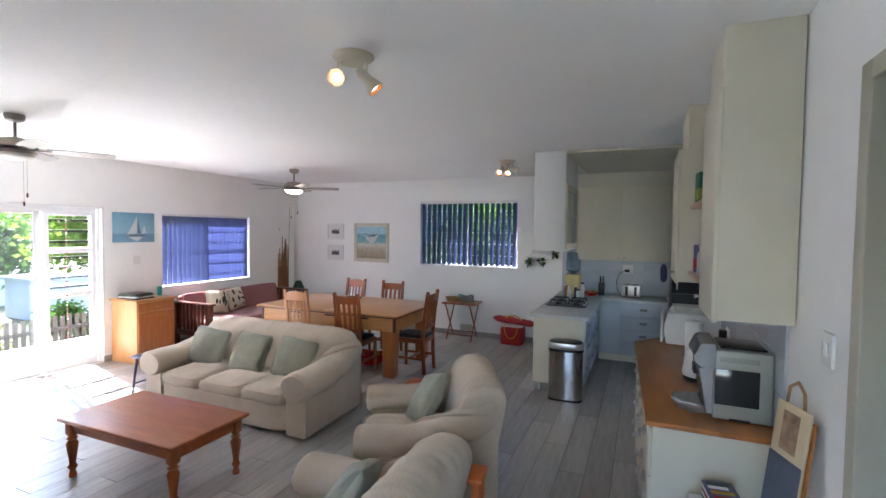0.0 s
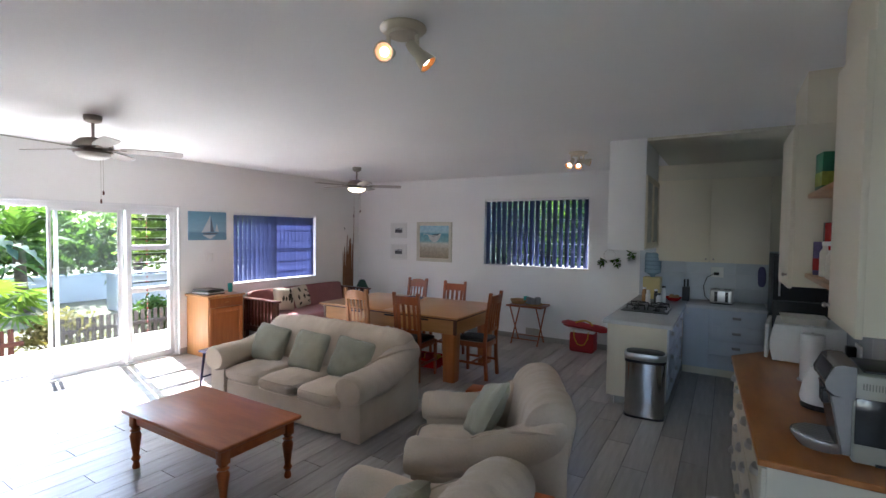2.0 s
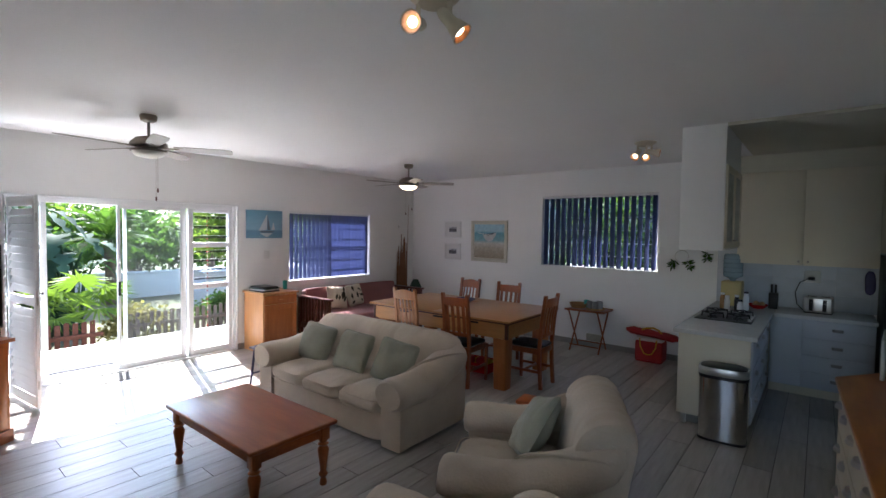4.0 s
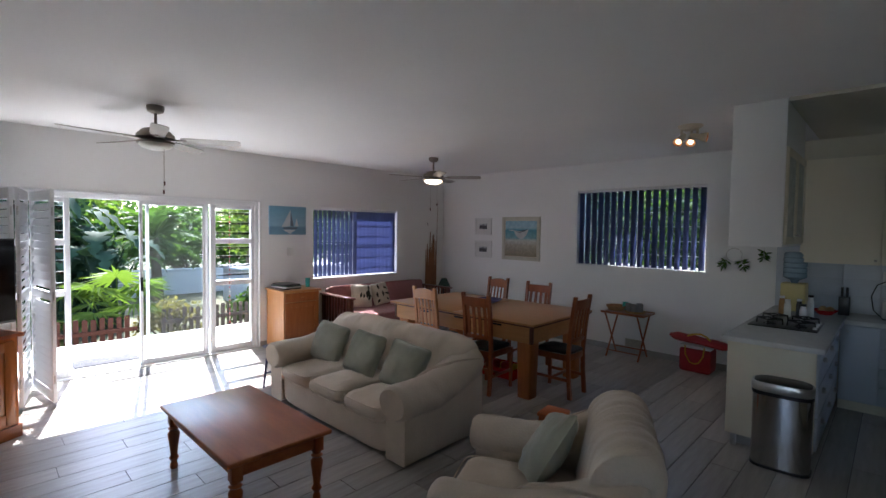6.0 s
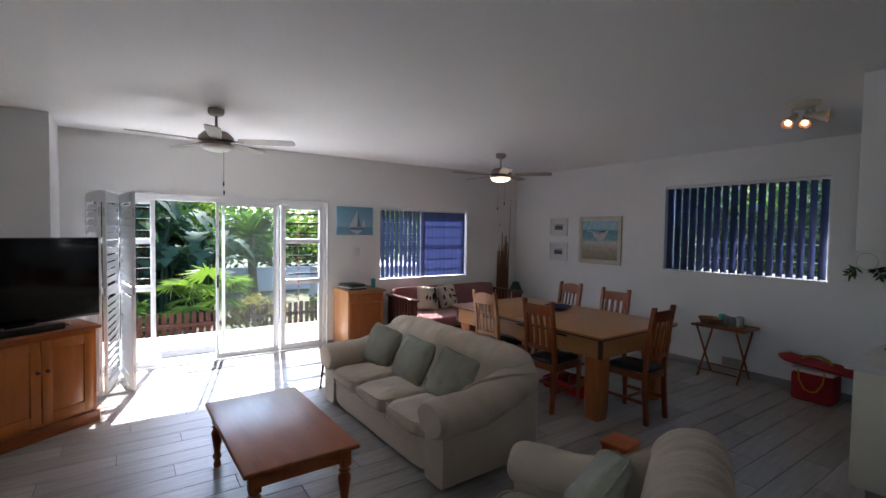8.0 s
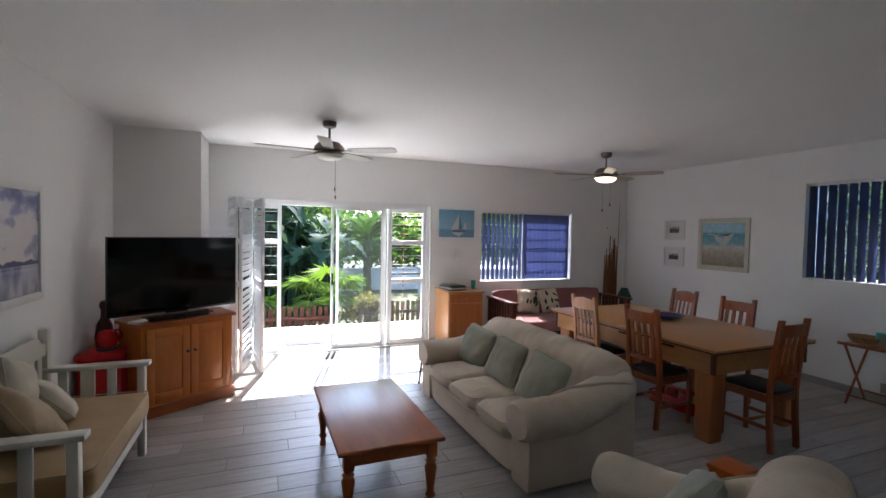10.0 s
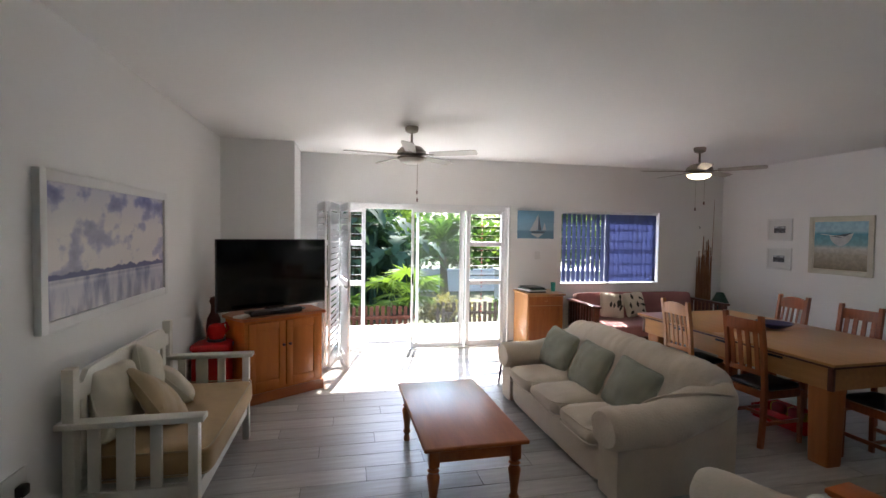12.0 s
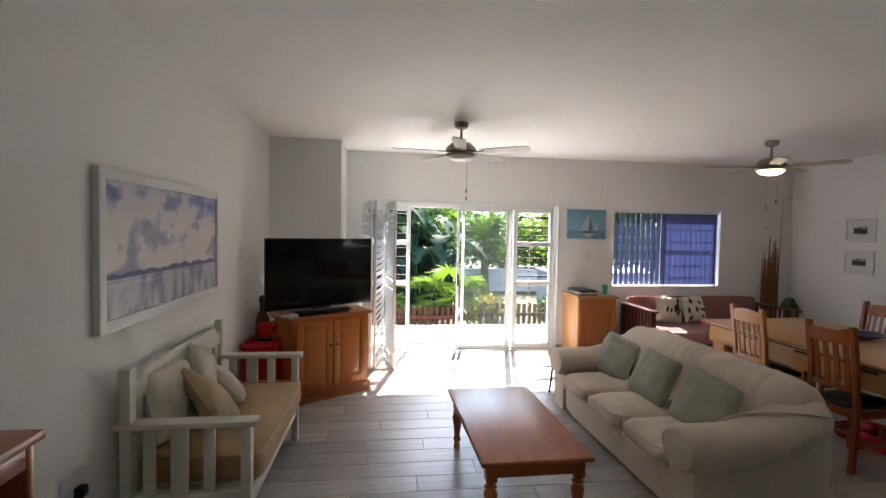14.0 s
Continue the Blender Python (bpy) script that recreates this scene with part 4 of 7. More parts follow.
# ---- white bench ----
def bench(m):
    b = thing("bench", m, "cream painted wooden slatted bench with open arms", "bench")
    L, D = 1.36, 0.66
    # x: 0 at the near end to L; y: 0 at the wall to D
    for x in (0.03, L - 0.03):
        part("back_post", box(x - 0.03, x + 0.03, 0.03, 0.085, 0, 0.98, 0.004), M_BENCH, b)
        part("front_post", box(x - 0.03, x + 0.03, D - 0.05, D, 0, 0.675, 0.004), M_BENCH, b)
        part("arm_rest", box(x - 0.045, x + 0.045, 0.0, D + 0.03, 0.675, 0.707, 0.006), M_BENCH, b)
        part("side_rail", box(x - 0.018, x + 0.018, 0.086, D - 0.051, 0.22, 0.33, 0.003), M_BENCH, b)
        for y in (0.16, 0.305, 0.45):
            w = 0.028 if y != 0.305 else 0.042
            part("side_slat", box(x - 0.010, x + 0.010, y - w, y + w, 0.33, 0.674, 0.002), M_BENCH, b)
        for y in (0.12, 0.56):
            k = lathe([(0, 0), (0.016, 0), (0.016, 0.003), (0.009, 0.004), (0, 0.004)], 14)
            k.transform(Matrix.Translation((x + (0.0185 if x > 0.5 else -0.0185), y, 0.27)) @ Matrix.Rotation(radians(90 if x > 0.5 else -90), 4, "Y"))
            part("bolt_cap", k, M_BENCH, b)
    part("front_rail", box(0.061, L - 0.061, D - 0.04, D - 0.012, 0.21, 0.31, 0.004), M_BENCH, b)
    n = 24
    lp = []
    for i in range(n + 1):
        u = i / n
        x = 0.061 + (L - 0.122) * u
        e = min(u, 1 - u)
        top = 0.885 + 0.06 * min(1, max(0, (e - 0.04) / 0.05)) ** 1.0
        lp.append([(x, 0.045, 0.80), (x, 0.075, 0.80), (x, 0.075, top), (x, 0.045, top)])
    part("top_rail", loft(lp), M_BENCH, b, smooth=False)
    part("lower_rail", box(0.061, L - 0.061, 0.04, 0.07, 0.30, 0.37, 0.003), M_BENCH, b)
    for i in range(9):
        x = 0.13 + (L - 0.26) * i / 8
        w = 0.018 if i % 2 else 0.03
        part("back_slat", box(x - w, x + w, 0.05, 0.068, 0.37, 0.80, 0.002), M_BENCH, b)
    part("seat_slats", box(0.061, L - 0.061, 0.09, D - 0.045, 0.305, 0.33, 0.003), M_BENCH, b)
    return b


bench(pose(-3.99, 0.22, 0))
se = part("seat_pad", rumple(puff(1.24, 0.62, 0.17, 16, 6, 26, (0, 0, 0)), 0.010, 4, 3), M_TAN)
se.matrix_world = pose(-3.34, 0.61, 0.415)
tagged(se, "tan cotton seat pad lying on the bench", "seat pad")
for zz in (-0.068, 0.068):
    part("piping", tube([(0.618 * math.copysign(abs(math.cos(k * math.tau / 48)) ** 0.14, math.cos(k * math.tau / 48)), 0.298 * math.copysign(abs(math.sin(k * math.tau / 48)) ** 0.14, math.sin(k * math.tau / 48)), zz) for k in range(49)], 0.006, 6), M_TANLIGHT, se)
for (x, y, z, rx, ry, rz), w, mt, lab in (((-3.00, 0.34, 0.70, -14, 4, 172), 0.42, M_CREAM, "ivory cotton cushion leaning on the bench back"),
                                         ((-3.12, 0.52, 0.645, -50, 34, 168), 0.42, M_TANLIGHT, "pale tan cotton cushion on the bench"),
                                         ((-3.40, 0.36, 0.73, -16, 24, 182), 0.36, M_CREAM, "ivory cotton cushion leaning on the bench back"),
                                         ((-3.54, 0.46, 0.60, -44, 18, 196), 0.36, M_CREAM, "ivory cotton cushion leaning on the bench back")):
    scatter(pose(x, y, z, rx, ry, rz), w, w, 0.15, mt, lab, x * 3)


# ---- side cabinet with things on it ----
SC = thing("side_cabinet", pose(W, 0, 0), "pale wood side cabinet with one drawer and door", "cabinet")
part("body", box(0.02, 0.55, 4.125, 4.66, 0.0, 0.835, 0.003), M_BIRCH, SC)
part("top", box(0.0, 0.585, 4.105, 4.68, 0.835, 0.862, 0.005), M_OAK, SC)
part("drawer", box(0.55, 0.568, 4.14, 4.645, 0.70, 0.82, 0.004), M_HONEY, SC)
dr = part("door", boxes([(0.55, 0.568, 4.14, 4.20, 0.06, 0.69), (0.55, 0.568, 4.585, 4.645, 0.06, 0.69), (0.55, 0.568, 4.20, 4.585, 0.06, 0.13), (0.55, 0.568, 4.20, 4.585, 0.62, 0.69)], 0.003), M_HONEY, SC)
part("panel", box(0.55, 0.559, 4.20, 4.585, 0.13, 0.62, 0.003), M_HONEY, dr)
part("drawer_pull", box(0.568, 0.582, 4.36, 4.42, 0.752, 0.766, 0.005), M_PALECHAIR, SC)
bk = thing("magazine_stack", pose(W + 0.27, 4.30, 0.862, 0, 0, 8), "stack of magazines with dark covers", "magazines")
for i, (w, d, mt) in enumerate(((0.36, 0.27, M_BLACK), (0.34, 0.26, M_WHITEP), (0.34, 0.25, M_GREENG), (0.33, 0.25, M_BLACK))):
    o = part("magazine", box(-w / 2, w / 2, -d / 2, d / 2, 0.018 * i, 0.018 * i + 0.0175, 0.003), mt, bk)
    o.rotation_euler[2] = 0.1 * (i % 3 - 1)
gl = thing("green_beaker", pose(W + 0.30, 4.62, 0.862), "teal green plastic beaker", "beaker")
part("beaker_body", lathe([(0.026, 0), (0.03, 0.002), (0.036, 0.13), (0.033, 0.13), (0.027, 0.006), (0, 0.006)], 20), M_TEAL, gl)


# ---- pink daybed under the window ----
def daybed():
    d = thing("daybed", pose(W + 0.06, 4.95, 0), "dark wooden slatted daybed with dusty pink covers", "daybed")
    L = 2.1
    for y in (0.03, L - 0.03):
        part("arm_frame", boxes([(0.08, 0.14, y - 0.03, y + 0.03, 0, 0.70), (0.80, 0.86, y - 0.03, y + 0.03, 0, 0.70), (0.05, 0.89, y - 0.045, y + 0.045, 0.70, 0.73), (0.14, 0.80, y - 0.02, y + 0.02, 0.22, 0.30)], 0.004), M_DARKWOOD, d)
        for i in range(8):
            x = 0.19 + 0.08 * i
            part("arm_slat", box(x - 0.018, x + 0.018, y - 0.010, y + 0.010, 0.30, 0.70, 0.002), M_DARKWOOD, d)
    part("seat_frame", box(0.14, 0.86, 0.061, L - 0.061, 0.20, 0.29, 0.004), M_DARKWOOD, d)
    part("mattress", rumple(puff(0.78, L - 0.14, 0.17, 30, 9, 20, (0.52, L / 2, 0.375)), 0.008, 4, 2), M_PINK, d)
    bm = puff(0.16, L - 0.13, 0.44, 24, 14, 22)
    bm.transform(pose(0.16, L / 2, 0.60, 0, -10, 0))
    part("back_cushion", rumple(bm, 0.012, 4, 5), M_PINK, d)


daybed()


def leaf_print(parent, n, w, seed):
    """Dark leaf sprigs on a cushion's face."""
    r = random.Random(seed)
    for i in range(n):
        a, cx, cz = r.uniform(0, 360), r.uniform(-0.14, 0.14) * w, r.uniform(-0.14, 0.14) * w
        y = -0.5 * 0.14 * ((1 - abs(cx / (0.19)) ** 2.6) * (1 - abs(cz / 0.19) ** 2.6)) ** 0.5 - 0.007
        lp = []
        for k in range(7):
            u = k / 6
            h = 0.017 * math.sin(math.pi * u) + 0.001
            lp.append([(-0.045 + 0.09 * u, -0.002, -h), (-0.045 + 0.09 * u, -0.002, h), (-0.045 + 0.09 * u, 0.010, h), (-0.045 + 0.09 * u, 0.010, -h)])
        bm = loft(lp)
        bm.transform(Matrix.Translation((cx, y, cz)) @ Matrix.Rotation(radians(a), 4, "Y"))
        part("leaf_print", bm, M_DARKLEAF, parent)


M_DARKLEAF = mat("printed_leaf", (0.05, 0.055, 0.04), 0.9, 0.1, 10)
for i, (y, rz) in enumerate(((5.54, 84), (5.95, 100))):
    cu = scatter(pose(W + 0.37 - 0.05 * i, y, 0.65, -18, 6 - 10 * i, rz), 0.38, 0.38, 0.14, M_CREAM, "ivory cushion with a dark leaf print on the daybed", 21.0 + i, "leaf print cushions")
    leaf_print(cu, 8, 0.9, i)


# ---- corner: bamboo poles, small lamp ----
for i in range(15):
    r = random.Random(i)
    x, y, h = W + 0.05 + 0.03 * (i // 5), N - 0.30 - 0.052 * (i % 5), r.uniform(1.25, 1.72)
    p = thing("bamboo_pole", pose(x, y, 0), "dry brown bamboo pole leaning in the corner", "pole", "bamboo poles")
    pts = [(0, 0, 0.0), (-0.01 - 0.02 * r.random(), 0.015, h * 0.5), (-0.02 - 0.035 * r.random(), 0.03, h)]
    part("cane", tube(pts, [0.017, 0.016, 0.006], 8), M_BAMBOO, p)
rod = thing("fishing_rod", pose(W + 0.10, N - 0.28, 0), "thin fishing rod standing in the corner", "fishing rod")
part("rod_blank", tube([(0, 0, 0), (-0.02, 0.02, 1.2), (0.0, 0.03, 2.3)], [0.010, 0.006, 0.002], 8), M_BAMBOO, rod)
ct = thing("corner_table", pose(-6.02, 7.28, 0), "small dark wooden corner table", "side table")
part("tabletop", lathe([(0, 0.50), (0.21, 0.50), (0.22, 0.51), (0.21, 0.522), (0, 0.522)], 28), M_DARKWOOD, ct)
for k in range(3):
    a = k * math.tau / 3
    part("leg", tube([(0.15 * math.cos(a), 0.15 * math.sin(a), 0), (0.10 * math.cos(a), 0.10 * math.sin(a), 0.50)], 0.016, 8), M_DARKWOOD, ct)
lm = thing("table_lamp", pose(-6.02, 7.25, 0.522), "small table lamp with a dark green cone shade", "table lamp")
part("lamp_base", lathe([(0.0, 0), (0.06, 0.0), (0.055, 0.02), (0.03, 0.04), (0.045, 0.09), (0.03, 0.13), (0.012, 0.15), (0.012, 0.20), (0, 0.20)], 20), M_BLACK, lm)
part("shade", lathe([(0.12, 0.17), (0.05, 0.32), (0.047, 0.32), (0.115, 0.17)], 24), M_GREENG, lm)


# ---- kitchen ----
def cup_pull(x, y, z, facing):
    """A shell-shaped cup handle on a front that faces -x or -y."""
    bm = bmesh.new()
    lp = []
    for i in range(9):
        a = math.pi * i / 8
        u = 0.038 * math.cos(a)
        h = 0.022 * math.sin(a) + 0.002
        lp.append([(u, 0.0, 0.012), (u, -0.7 * h, 0.010), (u, -h, -0.002), (u, -h, -0.008), (u, -0.9 * h + 0.001, -0.006), (u, 0.0, 0.008)])
    loft(lp, bm)
    bm.transform(Matrix.Diagonal((1.2, 1.2, 1.4, 1)))
    bm.transform(Matrix.Translation((x, y, z)) @ Matrix.Rotation(radians({"S": 0, "W": -90, "E": 90}[facing]), 4, "Z"))
    return bm


# peninsula with the hob
pen = thing("peninsula_unit", pose(0, 0, 0), "cream peninsula kitchen unit with drawers on the kitchen side", "kitchen unit")
part("body", box(-1.03, -0.46, 5.48, 7.77, 0.10, 0.86, 0.002), M_CAB, pen)
part("plinth", box(-0.97, -0.52, 5.56, 7.77, 0.0, 0.10), M_SKIRT, pen)
for i in range(3):
    y0 = 5.50 + 0.52 * i
    for z0, z1 in ((0.12, 0.36), (0.37, 0.60), (0.61, 0.84)):
        d = part("drawer_front", box(-0.46, -0.442, y0, y0 + 0.51, z0, z1, 0.003), M_CABCOOL, pen)
        part("handle", cup_pull(-0.442, y0 + 0.25, (z0 + z1) / 2 + 0.04, "E"), M_CHROME, d)
part("leg", box(-0.995, -0.955, 5.50, 5.54, 0.0, 0.10, 0.003), M_CHROME, pen, "short square steel leg")
part("leg", box(-0.535, -0.495, 5.50, 5.54, 0.0, 0.10, 0.003), M_CHROME, pen, "short square steel leg")
# north run
nu = thing("base_unit", pose(0, 0, 0), "base unit with a door and four drawers, cool daylight in its colour", "kitchen unit")
part("body", box(-0.441, 0.45, 7.19, 7.77, 0.10, 0.86, 0.002), M_CABCOOL, nu)
part("plinth", box(-0.44, 0.45, 7.23, 7.77, 0.0, 0.10), M_CAB, nu)
d = part("door", box(-0.41, -0.155, 7.172, 7.19, 0.115, 0.845, 0.003), M_CABCOOL, nu)
part("knob", lathe([(0, 0), (0.008, 0.0), (0.012, 0.012), (0, 0.016)], 10, at=(-0.385, 7.165, 0.78)), M_CHROME, d)
for z0, z1 in ((0.115, 0.28), (0.29, 0.46), (0.47, 0.65), (0.66, 0.845)):
    d = part("drawer_front", box(-0.145, 0.44, 7.172, 7.19, z0, z1, 0.003), M_CABCOOL, nu)
    part("handle", cup_pull(0.15, 7.172, (z0 + z1) / 2 + 0.01, "S"), M_PEWTER, d, "dark pewter cup handle")
wt = thing("stone_worktop", pose(0, 0, 0), "white stone worktop over the peninsula and base unit", "worktop")
part("peninsula_slab", box(-1.07, -0.41, 5.44, 7.768, 0.86, 0.90, 0.004), M_QUARTZ, wt)
part("north_slab", box(-0.4095, 0.46, 7.14, 7.768, 0.86, 0.90, 0.004), M_QUARTZ, wt)

# backsplash tiles
bs = tagged(part("backsplash", box(-1.07, 0.74, N - 0.006, N, 0.90, 1.64), M_TJOINT), "blue-grey tiled backsplash behind the worktop", "backsplash", kind="structure")
tm = None
for i in range(6):
    for j in range(4):
        x0, z0 = -1.069 + 0.3 * i, 0.902 + 0.184 * j
        if tm is None:
            o = part("tile", box(0, 0.297, -0.005, 0, 0, 0.181, 0.0015, 1), M_TILE, bs, smooth=False)
            tm = o.data
        else:
            o = new("tile", tm)
            o.parent = bs
        o.location = (x0, N - 0.006, z0)

# wall units
wu = thing("wall_unit", pose(0, 0, 0), "cream two-door wall unit reaching to the ceiling", "wall unit")
part("body", box(-0.82, 0.47, 7.45, 7.758, 1.45, 2.53, 0.002), M_CAB, wu)
part("top_filler", box(-0.82, 1.15, 7.46, 7.758, 2.53, C - 0.031), M_CREAMCEIL, wu)
for x0, x1, kx in ((-0.815, -0.178, -0.215), (-0.170, 0.465, -0.13)):
    d = part("door", box(x0, x1, 7.43, 7.45, 1.435, 2.525, 0.003), M_CAB, wu)
    k = lathe([(0, 0), (0.007, 0), (0.006, 0.012), (0.012, 0.018), (0.010, 0.026), (0, 0.028)], 12)
    k.transform(Matrix.Translation((kx, 7.43, 1.48)) @ Matrix.Rotation(radians(90), 4, "X"))
    part("knob", k, M_NICKEL, d)
part("side_filler", box(0.474, 1.15, 7.465, 7.758, 1.60, 2.529, 0.002), M_CAB, wu)
hu = thing("hanging_unit", pose(0, 0, 0), "white hanging cabinet over the peninsula with leaf-patterned glass doors", "wall unit")
part("body", box(-1.06, -0.70, 5.52, 6.47, 1.63, 2.768, 0.002), M_WALL, hu)
M_ETCH = mat("leaf_etched_glass", (0.50, 0.51, 0.46), 0.3, 0.25, 14, 0.05, 40, col2=(0.30, 0.33, 0.28))
for i in range(2):
    y0 = 5.535 + 0.47 * i
    d = part("door", boxes([(-0.70, -0.682, y0, y0 + 0.05, 1.65, 2.40), (-0.70, -0.682, y0 + 0.41, y0 + 0.46, 1.65, 2.40), (-0.70, -0.682, y0 + 0.05, y0 + 0.41, 1.65, 1.71), (-0.70, -0.682, y0 + 0.05, y0 + 0.41, 2.34, 2.40)], 0.002), M_CAB, hu)
    part("pane", box(-0.699, -0.69, y0 + 0.05, y0 + 0.41, 1.71, 2.34), M_ETCH, d)
    part("knob", lathe([(0, -0.008), (0.010, -0.006), (0.012, 0), (0.010, 0.006), (0, 0.008)], 10, at=(-0.672, y0 + (0.43 if i % 2 == 0 else 0.03), 1.72)), M_NICKEL, d)

# fridge
fg = thing("fridge", pose(0.49, 7.06, 0), "black fridge standing at the end of the worktop", "fridge")
part("body", box(0, 0.64, 0.05, 0.69, 0.02, 1.58, 0.008), M_BLACK, fg)
part("upper_door", box(0, 0.64, 0.0, 0.046, 1.05, 1.57, 0.008), M_BLACK, fg)
part("lower_door", box(0, 0.64, 0.0, 0.046, 0.04, 1.04, 0.008), M_BLACK, fg)
part("handle", tube([(0.06, -0.03, 1.10), (0.06, -0.035, 1.30), (0.06, -0.03, 1.5)], 0.01, 8), M_CHROME, fg)

# butcher block counter
bc = thing("drawer_counter", pose(0, 0, 0), "white drawer counter along the wall", "kitchen unit")


def prism(pts, z0, z1):
    return loft([[(x, y, z) for x, y in pts] for z in (z0, z1)])


part("body", prism([(0.185, 2.68), (0.725, 2.68), (0.725, 4.97), (0.46, 4.97), (0.11, 4.45)], 0.08, 0.868), M_CAB, bc, smooth=False)
part("plinth", prism([(0.23, 2.73), (0.725, 2.73), (0.725, 4.95), (0.48, 4.95), (0.15, 4.45)], 0.0, 0.08), M_SKIRT, bc, smooth=False)
FA = math.degrees(math.atan2(4.45 - 2.68, 0.11 - 0.185)) - 90
fm = pose(0.185, 2.68, 0, 0, 0, FA)
for i in range(3):
    for z0, z1 in ((0.10, 0.345), (0.355, 0.60), (0.61, 0.855)):
        y0 = 0.012 + 0.585 * i
        b = box(-0.018, 0.0, y0, y0 + 0.575, z0, z1, 0.003)
        b.transform(fm)
        d = part("drawer_front", b, M_CAB, bc)
        for k in (0.15, 0.42):
            h = cup_pull(-0.018, y0 + k, (z0 + z1) / 2 + 0.05, "W")
            h.transform(fm)
            part("handle", h, M_CHROME, d)
bt = part("butcher_block_top", prism([(0.15, 2.65), (0.727, 2.65), (0.727, 4.985), (0.45, 4.985), (0.07, 4.47)], 0.878, 0.905), M_BUTCHER, None)
bmod = bt.modifiers.new("round", "BEVEL")
bmod.width, bmod.segments = 0.006, 2
tagged(bt, "thick oiled wooden worktop with worn stains", "worktop")
tb = tagged(part("backsplash", box(E - 0.008, E, 2.66, 4.99, 0.905, 1.47), M_TJOINT), "blue-grey tiled backsplash behind the wooden worktop", "backsplash", kind="structure")
tm = None
for i in range(8):
    for j in range(3):
        if tm is None:
            o = part("tile", box(-0.005, 0, 0, 0.287, 0, 0.184, 0.0015, 1), M_TILE, tb, smooth=False)
            tm = o.data
        else:
            o = new("tile", tm)
            o.parent = tb
        o.location = (E - 0.008, 2.662 + 0.29 * i, 0.908 + 0.187 * j)

# upper units on the east wall
u1 = thing("wall_unit", pose(0, 0, 0), "tall cream wall unit with plain door above the wooden worktop", "wall unit")
part("body", box(0.43, 0.725, 2.56, 3.06, 1.45, 2.768, 0.002), M_CAB, u1)
d = part("door", box(0.408, 0.43, 2.555, 3.06, 1.44, 2.50, 0.003), M_CAB, u1)
k = lathe([(0, 0), (0.007, 0), (0.006, 0.012), (0.012, 0.018), (0.010, 0.026), (0, 0.028)], 12)
k.transform(Matrix.Translation((0.408, 3.02, 1.50)) @ Matrix.Rotation(radians(-90), 4, "Y"))
part("knob", k, M_NICKEL, d)
u2 = thing("wall_unit", pose(0, 0, 0), "cream wall unit with plain door beside open shelves", "wall unit")
part("body", box(0.36, 0.725, 3.92, 4.50, 1.49, 2.46, 0.002), M_CAB, u2)
part("top_filler", box(0.40, 0.725, 3.92, 4.50, 2.46, 2.768), M_CAB, u2)
d = part("door", box(0.338, 0.36, 3.915, 4.50, 1.48, 2.45, 0.003), M_CAB, u2)
k = lathe([(0, 0), (0.007, 0), (0.006, 0.012), (0.012, 0.018), (0.010, 0.026), (0, 0.028)], 12)
k.transform(Matrix.Translation((0.338, 3.97, 1.56)) @ Matrix.Rotation(radians(-90), 4, "Y"))
part("knob", k, M_NICKEL, d)
for z in (1.55, 2.02):
    sh = tagged(part("shelf_board", box(0.42, 0.725, 3.062, 3.918, z, z + 0.026, 0.003), M_OAK), "pale wooden open shelf between the wall units", "shelf", "open kitchen shelves")


def carton(x, y, z, w, d, h, material, label, rz=0, band=None):
    b = thing("food_box", pose(x, y, z, 0, 0, rz), label, "food box")
    part("carton", box(-w / 2, w / 2, -d / 2, d / 2, 0, h, 0.004), material, b)
    if band:
        part("printed_band", box(-w / 2 - 0.001, w / 2 + 0.001, -d / 2 - 0.001, d / 2 + 0.001, h * 0.15, h * 0.5), band, b)


M_GBOX = mat("green_carton", (0.02, 0.16, 0.08), 0.45, 0.1, 12)
M_LIMEC = mat("yellow_green_print", (0.35, 0.42, 0.06), 0.45, 0.2, 20)
M_VIOLET = mat("violet_carton", (0.16, 0.12, 0.30), 0.45, 0.2, 20)
carton(0.50, 3.80, 2.046, 0.10, 0.14, 0.22, M_GBOX, "green food carton on the shelf", 5, M_LIMEC)
carton(0.60, 3.62, 2.046, 0.09, 0.12, 0.20, M_WHITEP, "white food carton on the shelf", 0, M_VIOLET)
carton(0.55, 3.80, 1.576, 0.10, 0.15, 0.30, M_REDMETAL, "red food carton on the shelf", 8)
carton(0.48, 3.83, 1.576, 0.07, 0.10, 0.19, M_VIOLET, "violet food packet on the shelf", -6, M_RED)


def jar(x, y, z, r, h, material, label, lid=None, name="jar"):
    j = thing(name, pose(x, y, z), label, name.replace("_", " "))
    part("vessel", lathe([(r * 0.9, 0), (r, 0.006), (r, h * 0.78), (r * 0.75, h * 0.9), (r * 0.75, h), (r * 0.68, h), (r * 0.68, h * 0.9), (r * 0.93, h * 0.77), (r * 0.93, 0.01), (0, 0.008)], 24), material, j)
    if lid:
        part("lid", lathe([(0, h), (r * 0.8, h), (r * 0.82, h + 0.012), (r * 0.8, h + 0.022), (0, h + 0.024)], 24), lid, j)


M_PLASTICJ = mat("cloudy_plastic", (0.62, 0.58, 0.50), 0.3, 0.06, 8, 0.0)
jar(0.50, 3.66, 1.576, 0.05, 0.17, M_PLASTICJ, "cloudy plastic storage jar with lid", M_WHITEP)
jar(0.50, 3.50, 1.576, 0.045, 0.15, M_PLASTICJ, "cloudy plastic storage jar with lid", M_REDMETAL)
jar(0.62, 3.20, 0.905, 0.06, 0.20, glass("jar_glass", (0.92, 0.95, 0.95), 0.02), "clear glass jar on the wooden worktop", M_CHROME)
